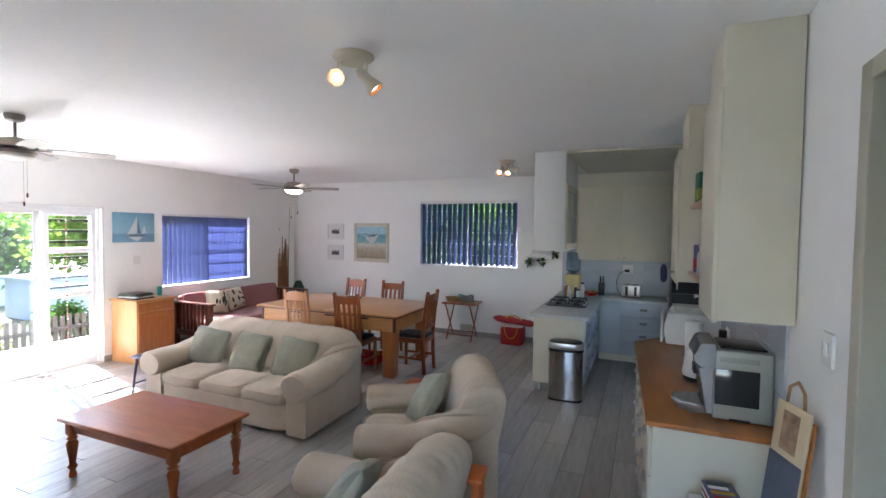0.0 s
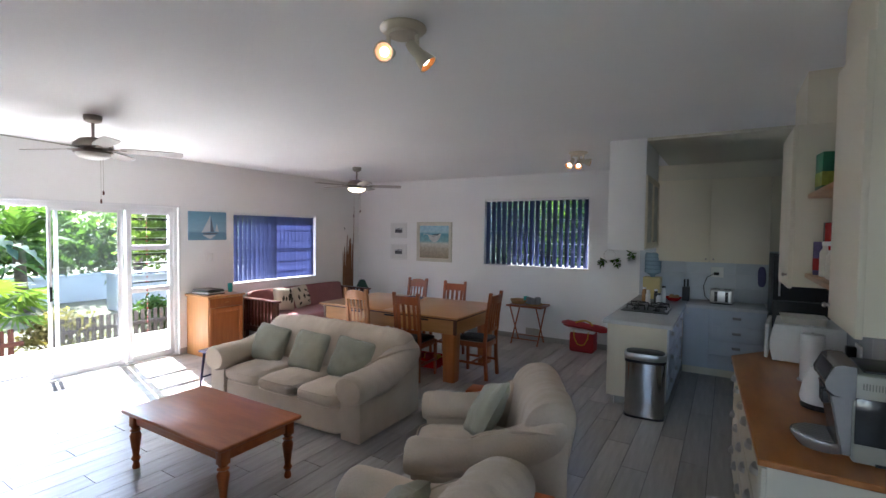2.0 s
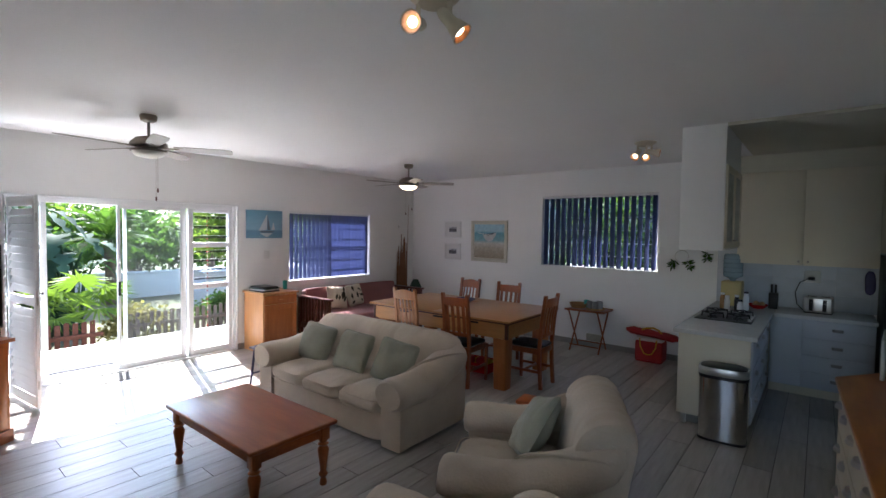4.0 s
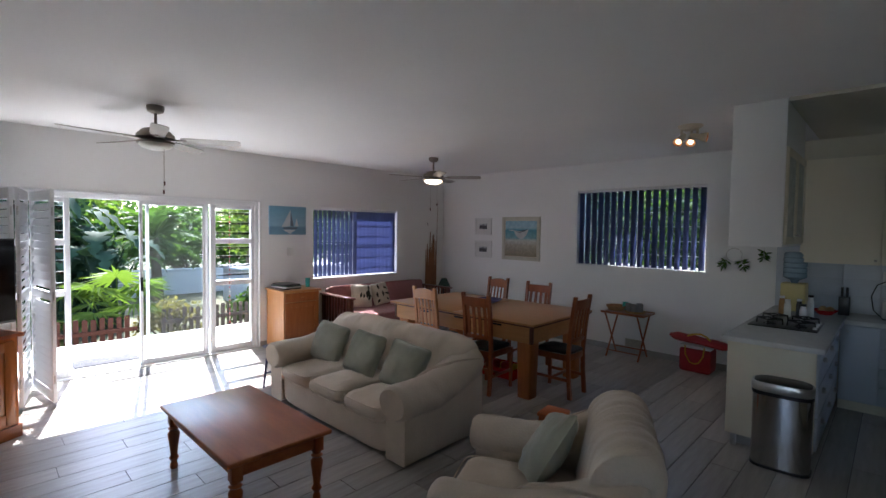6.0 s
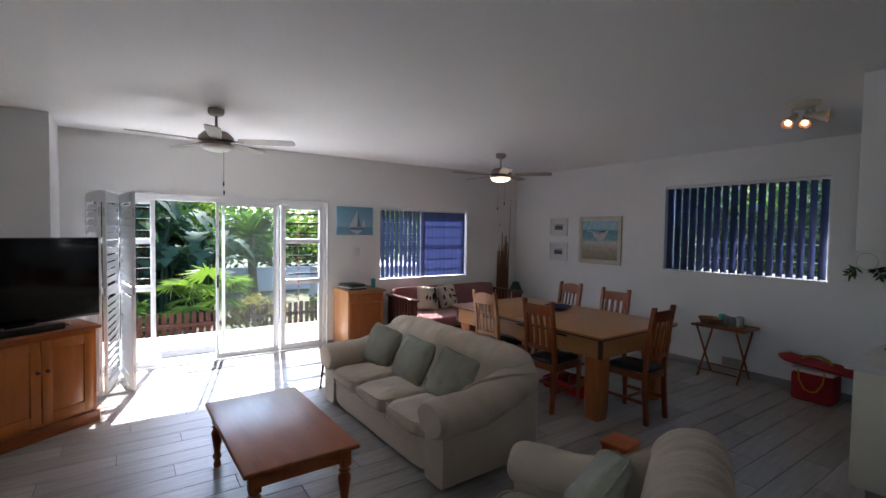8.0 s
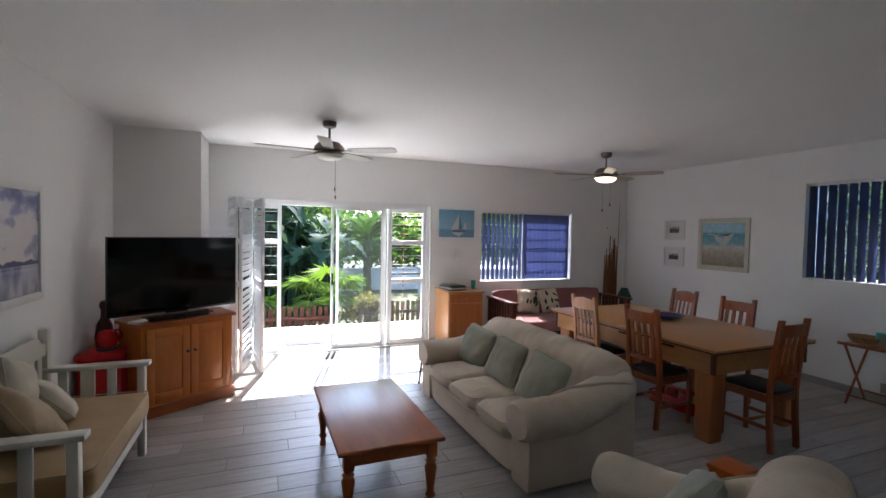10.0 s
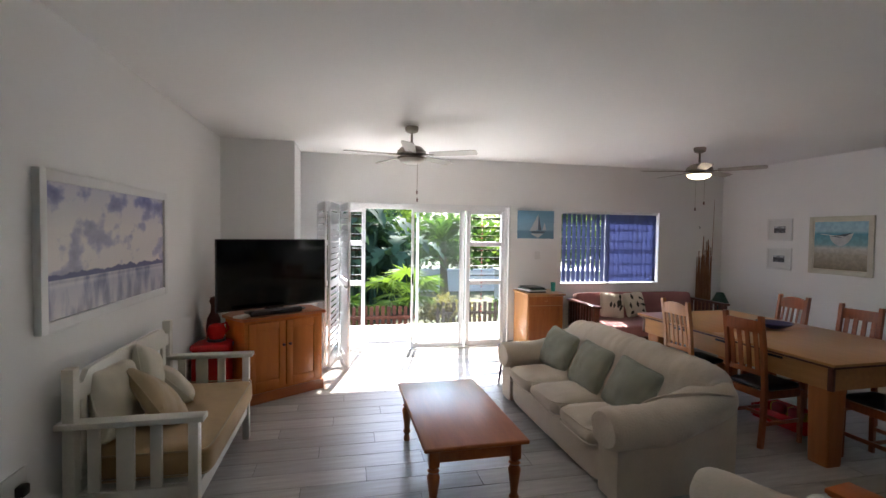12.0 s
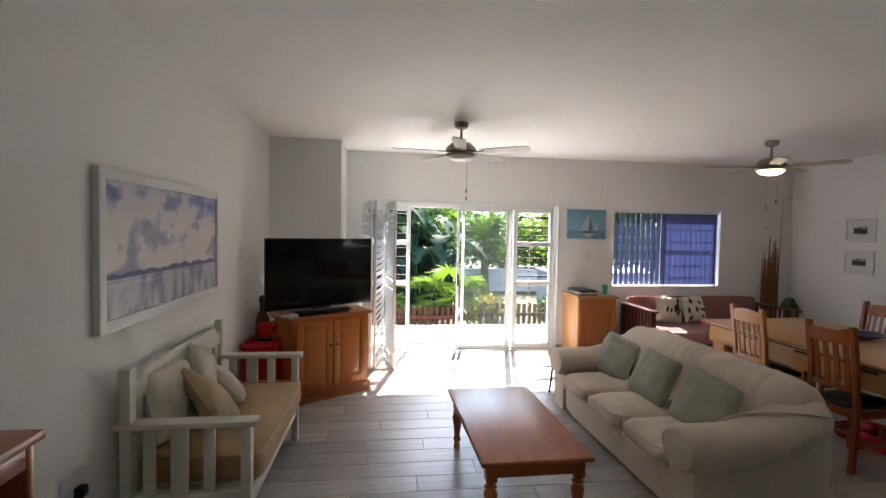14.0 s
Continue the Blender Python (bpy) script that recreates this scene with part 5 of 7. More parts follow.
jar(0.66, 3.36, 0.905, 0.05, 0.17, M_WHITEP, "white canister on the wooden worktop", M_WHITEP)

# microwave
mw = thing("microwave", pose(0.27, 4.44, 0.905, 0, 0, -6), "white microwave with a rounded door at the counter's end", "microwave")
lp = [[(0.02 + 0.03 * abs(z - 0.13) / 0.13, 0.01, z), (0.44, 0.01, z), (0.44, 0.47, z), (0.02 + 0.03 * abs(z - 0.13) / 0.13, 0.47, z)] for z in (0.012, 0.05, 0.10, 0.15, 0.20, 0.25, 0.268)]
part("body", loft(lp), M_WHITEP, mw, smooth=False)
part("door", boxes([(-0.003, 0.019, 0.012, 0.34, 0.02, 0.262)], 0.008), M_WHITEP, mw)
part("window", box(-0.006, -0.0032, 0.05, 0.30, 0.07, 0.21), M_BLACK, mw)
part("control_panel", box(-0.002, 0.019, 0.345, 0.468, 0.02, 0.262, 0.004), M_WHITEP, mw)
for y in (0.05, 0.43):
    for x in (0.06, 0.40):
        part("foot", lathe([(0.014, 0), (0.014, 0.013)], 10, at=(x, y, 0)), M_BLACK, mw)
pl = thing("plastic_tub", pose(0.50, 4.62, 1.173), "clear shallow plastic tub lying on the microwave", "tub")
part("tub_body", loft([[(a * k, b * k, z) for a, b in rounded_loop(0.26, 0.20, 0.03, 4)] for z, k in ((0, 0.95), (0.04, 1.0), (0.045, 1.03), (0.05, 1.03))]), M_PLASTICJ, pl)

# coffee machine
cm = thing("coffee_machine", pose(0.44, 2.80, 0.905), "silver and grey espresso machine with a round drip tray", "coffee machine")
M_SILVER = mat("silver_plastic", (0.42, 0.42, 0.42), 0.26, 0.04, 6, 0.02, metal=0.6)
M_SMOKE = mat("smoked_plastic", (0.035, 0.036, 0.036), 0.12, 0.1, 6, 0.0)
M_SLOT = mat("grey_slot", (0.20, 0.20, 0.17), 0.6, 0.05)
M_WARMGREY = mat("warm_grey_plastic", (0.37, 0.37, 0.32), 0.32, 0.04, 5, 0.02)
part("body", box(0.02, 0.275, 0.0, 0.30, 0.008, 0.36, 0.012, 3), M_WARMGREY, cm)
part("side_window", box(0.025, 0.215, -0.003, 0.001, 0.085, 0.265, 0.004), M_SMOKE, cm, "dark smoked side window")
for i in range(19):
    x = 0.045 + 0.009 * i
    part("vent_slot", box(x, x + 0.004, -0.0012, 0.001, 0.30, 0.325), M_SLOT, cm)
part("foot_slot", box(0.09, 0.18, -0.0015, 0.001, 0.0085, 0.02), M_BLACK, cm)
head = [(0.03, 0.255), (-0.035, 0.262), (-0.062, 0.285), (-0.066, 0.31), (-0.040, 0.372), (-0.02, 0.384), (0.03, 0.384)]
part("front_head", loft([[(x - 0.004 * (k in (0, 3)), y, z) for x, z in head] for k, y in enumerate((0.0, 0.012, 0.288, 0.30))]), M_SILVER, cm)
part("control_panel", loft([[(x - 0.002, y, z) for x, z in ((-0.066, 0.313), (-0.042, 0.37), (-0.036, 0.366), (-0.060, 0.311))] for y in (0.03, 0.27)]), M_BLACK, cm, "black control panel", smooth=False)
part("front_column", loft([[(-0.052 + dx, y, 0.258), (0.018, y, 0.258), (0.018, y, 0.03), (-0.012 + dx, y, 0.03)] for y, dx in ((0.004, 0.006), (0.014, 0), (0.286, 0), (0.296, 0.006))]), M_SILVER, cm, smooth=False)
part("spout", boxes([(-0.062, -0.026, 0.11, 0.14, 0.195, 0.246), (-0.062, -0.026, 0.16, 0.19, 0.195, 0.246)], 0.005), M_BLACK, cm)
part("drip_tray", loft([[(-0.05 + r * math.cos(k * math.tau / 36), 0.15 + r * math.sin(k * math.tau / 36), z) for k in range(36)] for z, r in ((0.001, 0.085), (0.028, 0.106), (0.046, 0.112), (0.052, 0.110), (0.0525, 0.100))]), M_SILVER, cm)
for i in range(9):
    y = -0.088 + 0.022 * i
    w = math.sqrt(0.102 ** 2 - y * y)
    part("grid_bar", box(-0.05 - w, min(-0.05 + w, -0.026), 0.15 + y - 0.004, 0.15 + y + 0.004, 0.053, 0.056), M_NICKEL, cm)
part("water_lid", box(0.05, 0.25, 0.03, 0.27, 0.36, 0.37, 0.004), M_BLACK, cm)

# kettle and paper roll
kt = thing("kettle", pose(0.46, 3.50, 0.905), "white cone-shaped electric kettle on a black base", "kettle")
part("base_ring", lathe([(0, 0), (0.085, 0), (0.088, 0.012), (0.08, 0.026), (0, 0.026)], 28), M_BLACK, kt)
part("jug", lathe([(0, 0.026), (0.085, 0.028), (0.092, 0.05), (0.082, 0.11), (0.058, 0.19), (0.048, 0.21), (0, 0.215)], 32), M_WHITEP, kt)
part("water_gauge", box(-0.02, 0.02, -0.088, -0.055, 0.06, 0.16, 0.006), M_BLACK, kt)
part("handle", tube([(0.06, 0, 0.19), (0.11, 0, 0.18), (0.12, 0, 0.12), (0.088, 0, 0.07)], 0.012, 10), M_BLACK, kt)
part("lid_knob", lathe([(0, 0.213), (0.012, 0.213), (0.014, 0.235), (0, 0.24)], 12), M_BLACK, kt)
pr = thing("paper_roll", pose(0.485, 4.03, 0.905), "white kitchen paper roll standing upright", "paper roll")
part("roll", lathe([(0.02, 0.006), (0.058, 0.006), (0.06, 0.012), (0.06, 0.285), (0.058, 0.29), (0.02, 0.29)], 32), M_WHITEP, pr)
part("stand", lathe([(0, 0), (0.07, 0), (0.07, 0.006), (0.008, 0.006), (0.008, 0.30), (0, 0.30)], 20), M_CHROME, pr)

es = thing("wall_socket", pose(0, 0, 0), "white wall socket with a black plug above the wooden worktop", "socket")
part("face_plate", box(E - 0.024, E - 0.013, 4.02, 4.17, 1.05, 1.15, 0.004), M_WHITEP, es)
part("plug", box(E - 0.075, E - 0.024, 4.10, 4.15, 1.05, 1.13, 0.008), M_BLACK, es)
part("cable", tube([(E - 0.06, 4.12, 1.05), (E - 0.07, 4.11, 0.98), (E - 0.08, 4.05, 0.92), (E - 0.10, 3.90, 0.912)], 0.006, 8), M_BLACK, es)

# hob, toaster, knives, bottles
hb = thing("gas_hob", pose(-0.76, 6.42, 0.90), "black four-burner gas hob set in the worktop", "hob")
part("plate", box(-0.26, 0.24, -0.30, 0.30, 0.0, 0.01, 0.004), M_BLACK, hb)
for x in (-0.12, 0.11):
    for y in (-0.14, 0.14):
        part("burner", lathe([(0, 0.01), (0.05, 0.01), (0.05, 0.022), (0.035, 0.026), (0.035, 0.034), (0, 0.036)], 20, at=(x, y, 0)), M_BLACK, hb)
        g = bmesh.new()
        for a in range(4):
            c, s_ = math.cos(a * math.pi / 2), math.sin(a * math.pi / 2)
            tube([(x + 0.10 * c, y + 0.10 * s_, 0.012), (x + 0.095 * c, y + 0.095 * s_, 0.062), (x + 0.03 * c, y + 0.03 * s_, 0.062)], 0.008, 6, g)
        for a in range(4):
            c, s_ = math.cos(a * math.pi / 2), math.sin(a * math.pi / 2)
            c2, s2 = math.cos((a + 1) * math.pi / 2), math.sin((a + 1) * math.pi / 2)
            tube([(x + 0.095 * c, y + 0.095 * s_, 0.058), (x + 0.095 * c2, y + 0.095 * s2, 0.058)], 0.007, 6, g)
        part("pan_support", g, M_BLACK, hb)
for i in range(4):
    part("control_knob", lathe([(0, 0.01), (0.016, 0.01), (0.014, 0.028), (0, 0.03)], 14, at=(0.21, -0.18 + 0.12 * i, 0)), M_CHROME, hb)
ts = thing("toaster", pose(-0.02, 7.50, 0.90, 0, 0, -4), "chrome four-slot toaster with black ends", "toaster")
part("shell", box(-0.13, 0.13, -0.09, 0.09, 0.012, 0.185, 0.02, 3), M_CHROME, ts)
part("base_strip", box(-0.125, 0.125, -0.085, 0.085, 0.0, 0.0118), M_BLACK, ts)
for x in (-0.06, 0.06):
    part("front_panel", box(x - 0.018, x + 0.018, -0.094, -0.0895, 0.03, 0.16, 0.002), M_BLACK, ts)
    part("lever", box(x - 0.014, x + 0.014, -0.112, -0.094, 0.11, 0.124, 0.004), M_BLACK, ts)
    part("bread_slot", box(x - 0.04, x + 0.04, -0.04, 0.04, 0.1855, 0.1875), M_BLACK, ts)
kb = thing("knife_block", pose(-0.44, 7.52, 0.90), "black knife block with two dark handles", "knife block")
part("block", box(-0.045, 0.045, -0.05, 0.05, 0, 0.19, 0.006), M_BLACK, kb)
for x in (-0.02, 0.02):
    part("knife_handle", box(x - 0.011, x + 0.011, -0.015, 0.01, 0.19, 0.29, 0.004), M_BLACK, kb)
so_ = thing("wall_socket", pose(0, 0, 0), "white double wall socket with black plug and cable", "socket")
part("face_plate", box(-0.16, -0.01, N - 0.024, N - 0.0115, 1.22, 1.36, 0.004), M_WHITEP, so_)
part("plug", box(-0.125, -0.06, N - 0.06, N - 0.024, 1.25, 1.29, 0.008), M_BLACK, so_)
part("cable", tube([(-0.12, N - 0.05, 1.27), (-0.20, N - 0.06, 1.22), (-0.24, N - 0.08, 1.10), (-0.22, N - 0.10, 0.96), (-0.17, N - 0.16, 0.915), (-0.12, N - 0.22, 0.912)], 0.005, 8), M_BLACK, so_)
mt_ = thing("oven_mitt", pose(0.40, 7.43, 1.43), "dark blue cloth hanging beside the wall unit", "oven mitt")
part("mitt_cloth", rumple(puff(0.09, 0.03, 0.26, 3, 2.5, 12, (0, -0.02, -0.15)), 0.006, 12, 2), M_PURPLE, mt_)
wb = thing("water_dispenser", pose(-0.86, 7.50, 0.90), "yellow dispenser with an upturned clear water bottle", "water dispenser")
M_WATER = mat("blue_water_bottle", (0.42, 0.58, 0.70), 0.12, 0.05, 6, 0.0, trans=0.4)
M_MUSTARD = mat("pale_yellow_plastic", (0.58, 0.48, 0.20), 0.45, 0.05, 6, 0.0)
part("stand_body", box(-0.11, 0.11, -0.12, 0.12, 0, 0.30, 0.012, 3), M_MUSTARD, wb)
prof = [(0.03, 0.30), (0.04, 0.33), (0.10, 0.36)]
for i in range(4):
    prof += [(0.108, 0.37 + 0.055 * i), (0.108, 0.41 + 0.055 * i), (0.100, 0.418 + 0.055 * i)]
part("bottle", lathe([*prof, (0.105, 0.61), (0.09, 0.64), (0, 0.645)], 28), M_WATER, wb)
for i, (x, y, r, h, mtl, lab) in enumerate(((-0.74, 6.90, 0.026, 0.17, M_BLACK, "dark sauce bottle on the worktop"), (-0.66, 6.98, 0.028, 0.21, M_WHITEP, "white bottle with a dark cap on the worktop"), (-0.84, 6.95, 0.030, 0.15, M_WHITEP, "white bottle on the worktop"),
                                            (-0.70, 6.84, 0.030, 0.13, M_WHITEP, "white sauce bottle on the worktop"), (-0.90, 7.05, 0.028, 0.17, M_STRAW, "brown spice bottle on the worktop"))):
    jar(x, y, 0.90, r, h, mtl, lab, M_BLACK if i % 2 else M_WHITEP, "bottle")
rb = thing("red_dish", pose(-0.58, 7.38, 0.90), "red dish with fruit beside the bottles", "dish")
part("dish_body", lathe([(0.05, 0), (0.06, 0.004), (0.11, 0.05), (0.105, 0.052), (0.05, 0.012), (0, 0.01)], 24), M_REDMETAL, rb)
for a in range(3):
    part("fruit", puff(0.07, 0.07, 0.065, 2, 2, 10, (0.04 * math.cos(a * 2.1), 0.04 * math.sin(a * 2.1), 0.055)), M_STRAW, rb)

# waste bin
bn = thing("waste_bin", pose(-0.635, 5.345, 0, 0, 0, 4) @ Matrix.Diagonal((1, 1, 0.94, 1)), "tall polished steel waste bin with a black sensor lid", "waste bin")


def dcurve(w, d):
    out = []
    for k in range(28):
        a = math.tau * k / 28
        out.append((w / 2 * math.copysign(abs(math.cos(a)) ** 0.45, math.cos(a)), d / 2 * math.copysign(abs(math.sin(a)) ** 0.7, math.sin(a))))
    return out


part("steel_body", loft([[(x, y, z) for x, y in dcurve(0.365, 0.235)] for z in (0.02, 0.585)]), M_POLISH, bn)
part("base_ring", loft([[(x, y, z) for x, y in dcurve(0.375, 0.243)] for z in (0.0, 0.022)]), M_BLACK, bn)
part("collar", loft([[(x, y, z) for x, y in dcurve(w, w * 0.63)] for z, w in ((0.605, 0.372), (0.612, 0.382), (0.664, 0.384), (0.673, 0.374))]), M_CHROME, bn)
part("seal", loft([[(x, y, z) for x, y in dcurve(0.377, 0.246)] for z in (0.578, 0.606)]), M_BLACK, bn)
part("lid", loft([[(x, y, z) for x, y in dcurve(w, w * 0.6)] for z, w in ((0.672, 0.352), (0.680, 0.345), (0.688, 0.30))]), M_BLACK, bn)

# by the doorway: light switch, leaning boards, magazines on a low stool
sw = thing("light_switch", pose(0, 0, 0), "white double light switch plate", "light switch")
part("switch_plate", box(E - 0.012, E, 2.12, 2.22, 1.38, 1.50, 0.003), M_WHITEP, sw)
for y in (2.145, 2.175):
    part("rocker", box(E - 0.018, E - 0.012, y, y + 0.02, 1.415, 1.465, 0.002), M_WHITEP, sw)
st = thing("side_table", pose(0.53, 2.34, 0), "small white table beside the counter", "side table")
part("tabletop", box(-0.19, 0.19, -0.22, 0.24, 0.59, 0.62, 0.006), M_WHITEP, st)
for x in (-0.16, 0.16):
    for y in (-0.18, 0.20):
        part("leg", box(x - 0.02, x + 0.02, y - 0.02, y + 0.02, 0, 0.59, 0.003), M_WHITEP, st)
mg = thing("magazine_stack", pose(0.46, 2.44, 0.62, 0, 0, 8), "small stack of colourful booklets", "magazines")
for i, mt in enumerate((M_WHITEP, M_WHITEP, M_GREENG, M_WHITEP, M_RED, M_WHITEP, M_VIOLET)):
    part("booklet", box(-0.06, 0.06, -0.085, 0.085, 0.015 * i, 0.015 * i + 0.0145, 0.002), mt, mg)
for i, (y, mt) in enumerate(((-0.055, M_RED), (-0.015, M_YELLOW), (0.025, M_WHITEP), (0.055, M_GREENG))):
    part("cover_print", box(-0.05, 0.03 + 0.012 * (i % 2), y - 0.012, y + 0.012, 0.1048, 0.1058), mt, mg)
M_PRINT = mat("dark_print", (0.16, 0.10, 0.06), 0.6, 0.3, 30, col2=(0.4, 0.25, 0.15))
M_BOARD = mat("pale_board_wood", (0.60, 0.48, 0.30), 0.5, 0.05, 4, 0.03, 30, stretch=(8, 8, 1))
M_SLATE = mat("slate_blue_paint", (0.10, 0.12, 0.17), 0.6, 0.08, 6, 0.05)
cb = thing("cutting_board", pose(0.60, 2.24, 0.62, 0, 7, 19), "cream printed cutting board with rope handle leaning on the wall", "cutting board")
part("board", box(-0.012, 0.0, -0.092, 0.092, 0.0, 0.58, 0.004), M_BOARD, cb)
part("print", box(-0.0135, -0.0121, -0.045, 0.045, 0.40, 0.55), M_PRINT, cb)
part("lower_band", box(-0.0135, -0.0121, -0.091, 0.091, 0.003, 0.375), M_SLATE, cb)
part("rope", tube([(-0.005, -0.05, 0.57), (-0.01, -0.04, 0.64), (-0.01, 0.0, 0.67), (-0.01, 0.04, 0.64), (-0.005, 0.05, 0.57)], 0.006, 8), M_STRAW, cb)
wb2 = thing("cutting_board", pose(0.622, 2.245, 0.62, 0, 7, 19), "brown wooden cutting board leaning behind the printed one", "cutting board")
part("board", box(-0.012, 0.0, -0.085, 0.085, 0.0, 0.54, 0.004), M_BUTCHER, wb2)


# ---- pictures ----
def picture_mat(name, build):
    m = bpy.data.materials.new(name)
    m.use_nodes = True
    n, l = m.node_tree.nodes, m.node_tree.links
    tc = n.new("ShaderNodeTexCoord")
    sep = n.new("ShaderNodeSeparateXYZ")
    l.new(tc.outputs["Object"], sep.inputs["Vector"])
    col = build(n, l, tc.outputs["Object"], sep)
    l.new(col, n["Principled BSDF"].inputs["Base Color"])
    n["Principled BSDF"].inputs["Roughness"].default_value = 0.35
    return m


def ramp_of(n, l, value, stops):
    r = n.new("ShaderNodeValToRGB")
    el = r.color_ramp.elements
    while len(el) < len(stops):
        el.new(0.5)
    for e, (p, c) in zip(el, stops):
        e.position, e.color = p, (*c, 1)
    l.new(value, r.inputs["Fac"])
    return r.outputs["Color"]


def noise_of(n, l, vec, scale, stretch, detail=5):
    mp, t = n.new("ShaderNodeMapping"), n.new("ShaderNodeTexNoise")
    mp.inputs["Scale"].default_value = stretch
    t.inputs["Scale"].default_value, t.inputs["Detail"].default_value = scale, detail
    l.new(vec, mp.inputs["Vector"])
    l.new(mp.outputs["Vector"], t.inputs["Vector"])
    return t.outputs["Fac"]


def mix_of(n, l, fac, a, b, kind="MIX"):
    mx = n.new("ShaderNodeMixRGB")
    mx.blend_type = kind
    for s, v in (("Fac", fac), ("Color1", a), ("Color2", b)):
        if isinstance(v, (int, float)):
            mx.inputs[s].default_value = v
        elif isinstance(v, tuple):
            mx.inputs[s].default_value = (*v, 1)
        else:
            l.new(v, mx.inputs[s])
    return mx.outputs["Color"]


def map_of(n, l, v, a, b):
    mr = n.new("ShaderNodeMapRange")
    mr.inputs["From Min"].default_value, mr.inputs["From Max"].default_value = a, b
    l.new(v, mr.inputs["Value"])
    return mr.outputs["Result"]


def seascape(n, l, vec, sep):
    # broken cloud over a far shore, and its mirror in wet sand; height runs along z
    cloud = ramp_of(n, l, noise_of(n, l, vec, 3.4, (1, 1, 1.6), 7), ((0.34, (0.06, 0.07, 0.28)), (0.43, (0.26, 0.26, 0.48)), (0.50, (0.78, 0.73, 0.72))))
    glow = ramp_of(n, l, map_of(n, l, sep.outputs["Z"], -0.12, 0.34), ((0.0, (0.78, 0.70, 0.66)), (0.5, (0.74, 0.69, 0.68)), (1.0, (0.20, 0.24, 0.52))))
    skyc = mix_of(n, l, 0.66, glow, cloud)
    refl = ramp_of(n, l, noise_of(n, l, vec, 5.0, (1.8, 1, 0.7), 7), ((0.38, (0.07, 0.08, 0.20)), (0.46, (0.27, 0.27, 0.40)), (0.56, (0.66, 0.62, 0.63))))
    wet = ramp_of(n, l, map_of(n, l, sep.outputs["Z"], -0.34, -0.15), ((0.0, (0.60, 0.56, 0.58)), (0.75, (0.36, 0.38, 0.54)), (0.86, (0.62, 0.62, 0.72)), (0.93, (0.24, 0.25, 0.40)), (1.0, (0.62, 0.62, 0.72))))
    water = mix_of(n, l, 0.55, wet, refl)
    hill = n.new("ShaderNodeMath")
    hill.operation = "MULTIPLY_ADD"
    hill.inputs[1].default_value = -0.07
    l.new(noise_of(n, l, vec, 9.0, (1, 1, 0.02), 3), hill.inputs[0])
    l.new(sep.outputs["Z"], hill.inputs[2])
    shore = mix_of(n, l, map_of(n, l, hill.outputs["Value"], -0.158, -0.150), (0.11, 0.11, 0.25), skyc)
    return mix_of(n, l, map_of(n, l, sep.outputs["Z"], -0.152, -0.146), water, shore)


def beach(n, l, vec, sep):
    sea = ramp_of(n, l, map_of(n, l, sep.outputs["Z"], -0.31, 0.31), ((0.0, (0.26, 0.22, 0.14)), (0.30, (0.40, 0.35, 0.26)), (0.44, (0.55, 0.55, 0.50)), (0.52, (0.20, 0.38, 0.44)), (0.74, (0.09, 0.29, 0.40)), (0.80, (0.36, 0.56, 0.64)), (1.0, (0.30, 0.52, 0.64))))
    speck = ramp_of(n, l, noise_of(n, l, vec, 22, (1, 1, 1)), ((0.4, (0.35, 0.35, 0.32)), (0.6, (0.65, 0.65, 0.62))))
    return mix_of(n, l, 0.35, sea, speck, "OVERLAY")


def boat_sky(n, l, vec, sep):
    base = ramp_of(n, l, map_of(n, l, sep.outputs["Z"], -0.21, 0.21), ((0.0, (0.16, 0.30, 0.42)), (0.25, (0.14, 0.27, 0.40)), (0.32, (0.26, 0.44, 0.56)), (1.0, (0.15, 0.33, 0.48))))
    return mix_of(n, l, 0.12, base, noise_of(n, l, vec, 9, (1, 1, 3)), "OVERLAY")


def photo(n, l, vec, sep):
    v = noise_of(n, l, vec, 16, (1, 1, 2.2), 6)
    g = ramp_of(n, l, map_of(n, l, sep.outputs["Z"], -0.07, 0.07), ((0.0, (0.30, 0.31, 0.33)), (0.42, (0.05, 0.05, 0.06)), (0.6, (0.10, 0.10, 0.11)), (0.66, (0.42, 0.43, 0.45)), (1.0, (0.50, 0.52, 0.55))))
    return mix_of(n, l, 0.7, g, ramp_of(n, l, v, ((0.4, (0.05, 0.05, 0.06)), (0.6, (0.7, 0.7, 0.72)))), "OVERLAY")


def framed(m, w, h, fw, depth, material, picture, label, matw=0.0):
    """Picture facing -y, centred at its local origin; its back lies on the wall."""
    p = thing("picture", m, label, "picture")
    part("frame", boxes([(-w / 2, -w / 2 + fw, -depth, 0, -h / 2, h / 2), (w / 2 - fw, w / 2, -depth, 0, -h / 2, h / 2), (-w / 2 + fw, w / 2 - fw, -depth, 0, -h / 2, -h / 2 + fw), (-w / 2 + fw, w / 2 - fw, -depth, 0, h / 2 - fw, h / 2)], 0.003), material, p)
    if matw:
        part("mount", box(-w / 2 + fw, w / 2 - fw, -depth * 0.45, 0, -h / 2 + fw, h / 2 - fw), M_CREAM if matw < 0.03 else M_WHITEP, p)
    iw, ih = w / 2 - fw - matw, h / 2 - fw - matw
    part("print", box(-iw, iw, -depth * 0.45 - 0.003, -0.002 if not matw else -depth * 0.45 - 0.0005, -ih, ih), picture, p)
    return p


M_FRAMEW = mat("white_frame_paint", (0.78, 0.78, 0.77), 0.4, 0.02, 5, 0.02)
M_FRAMEC = mat("cream_frame_wood", (0.62, 0.60, 0.50), 0.5, 0.05, 8, 0.05)
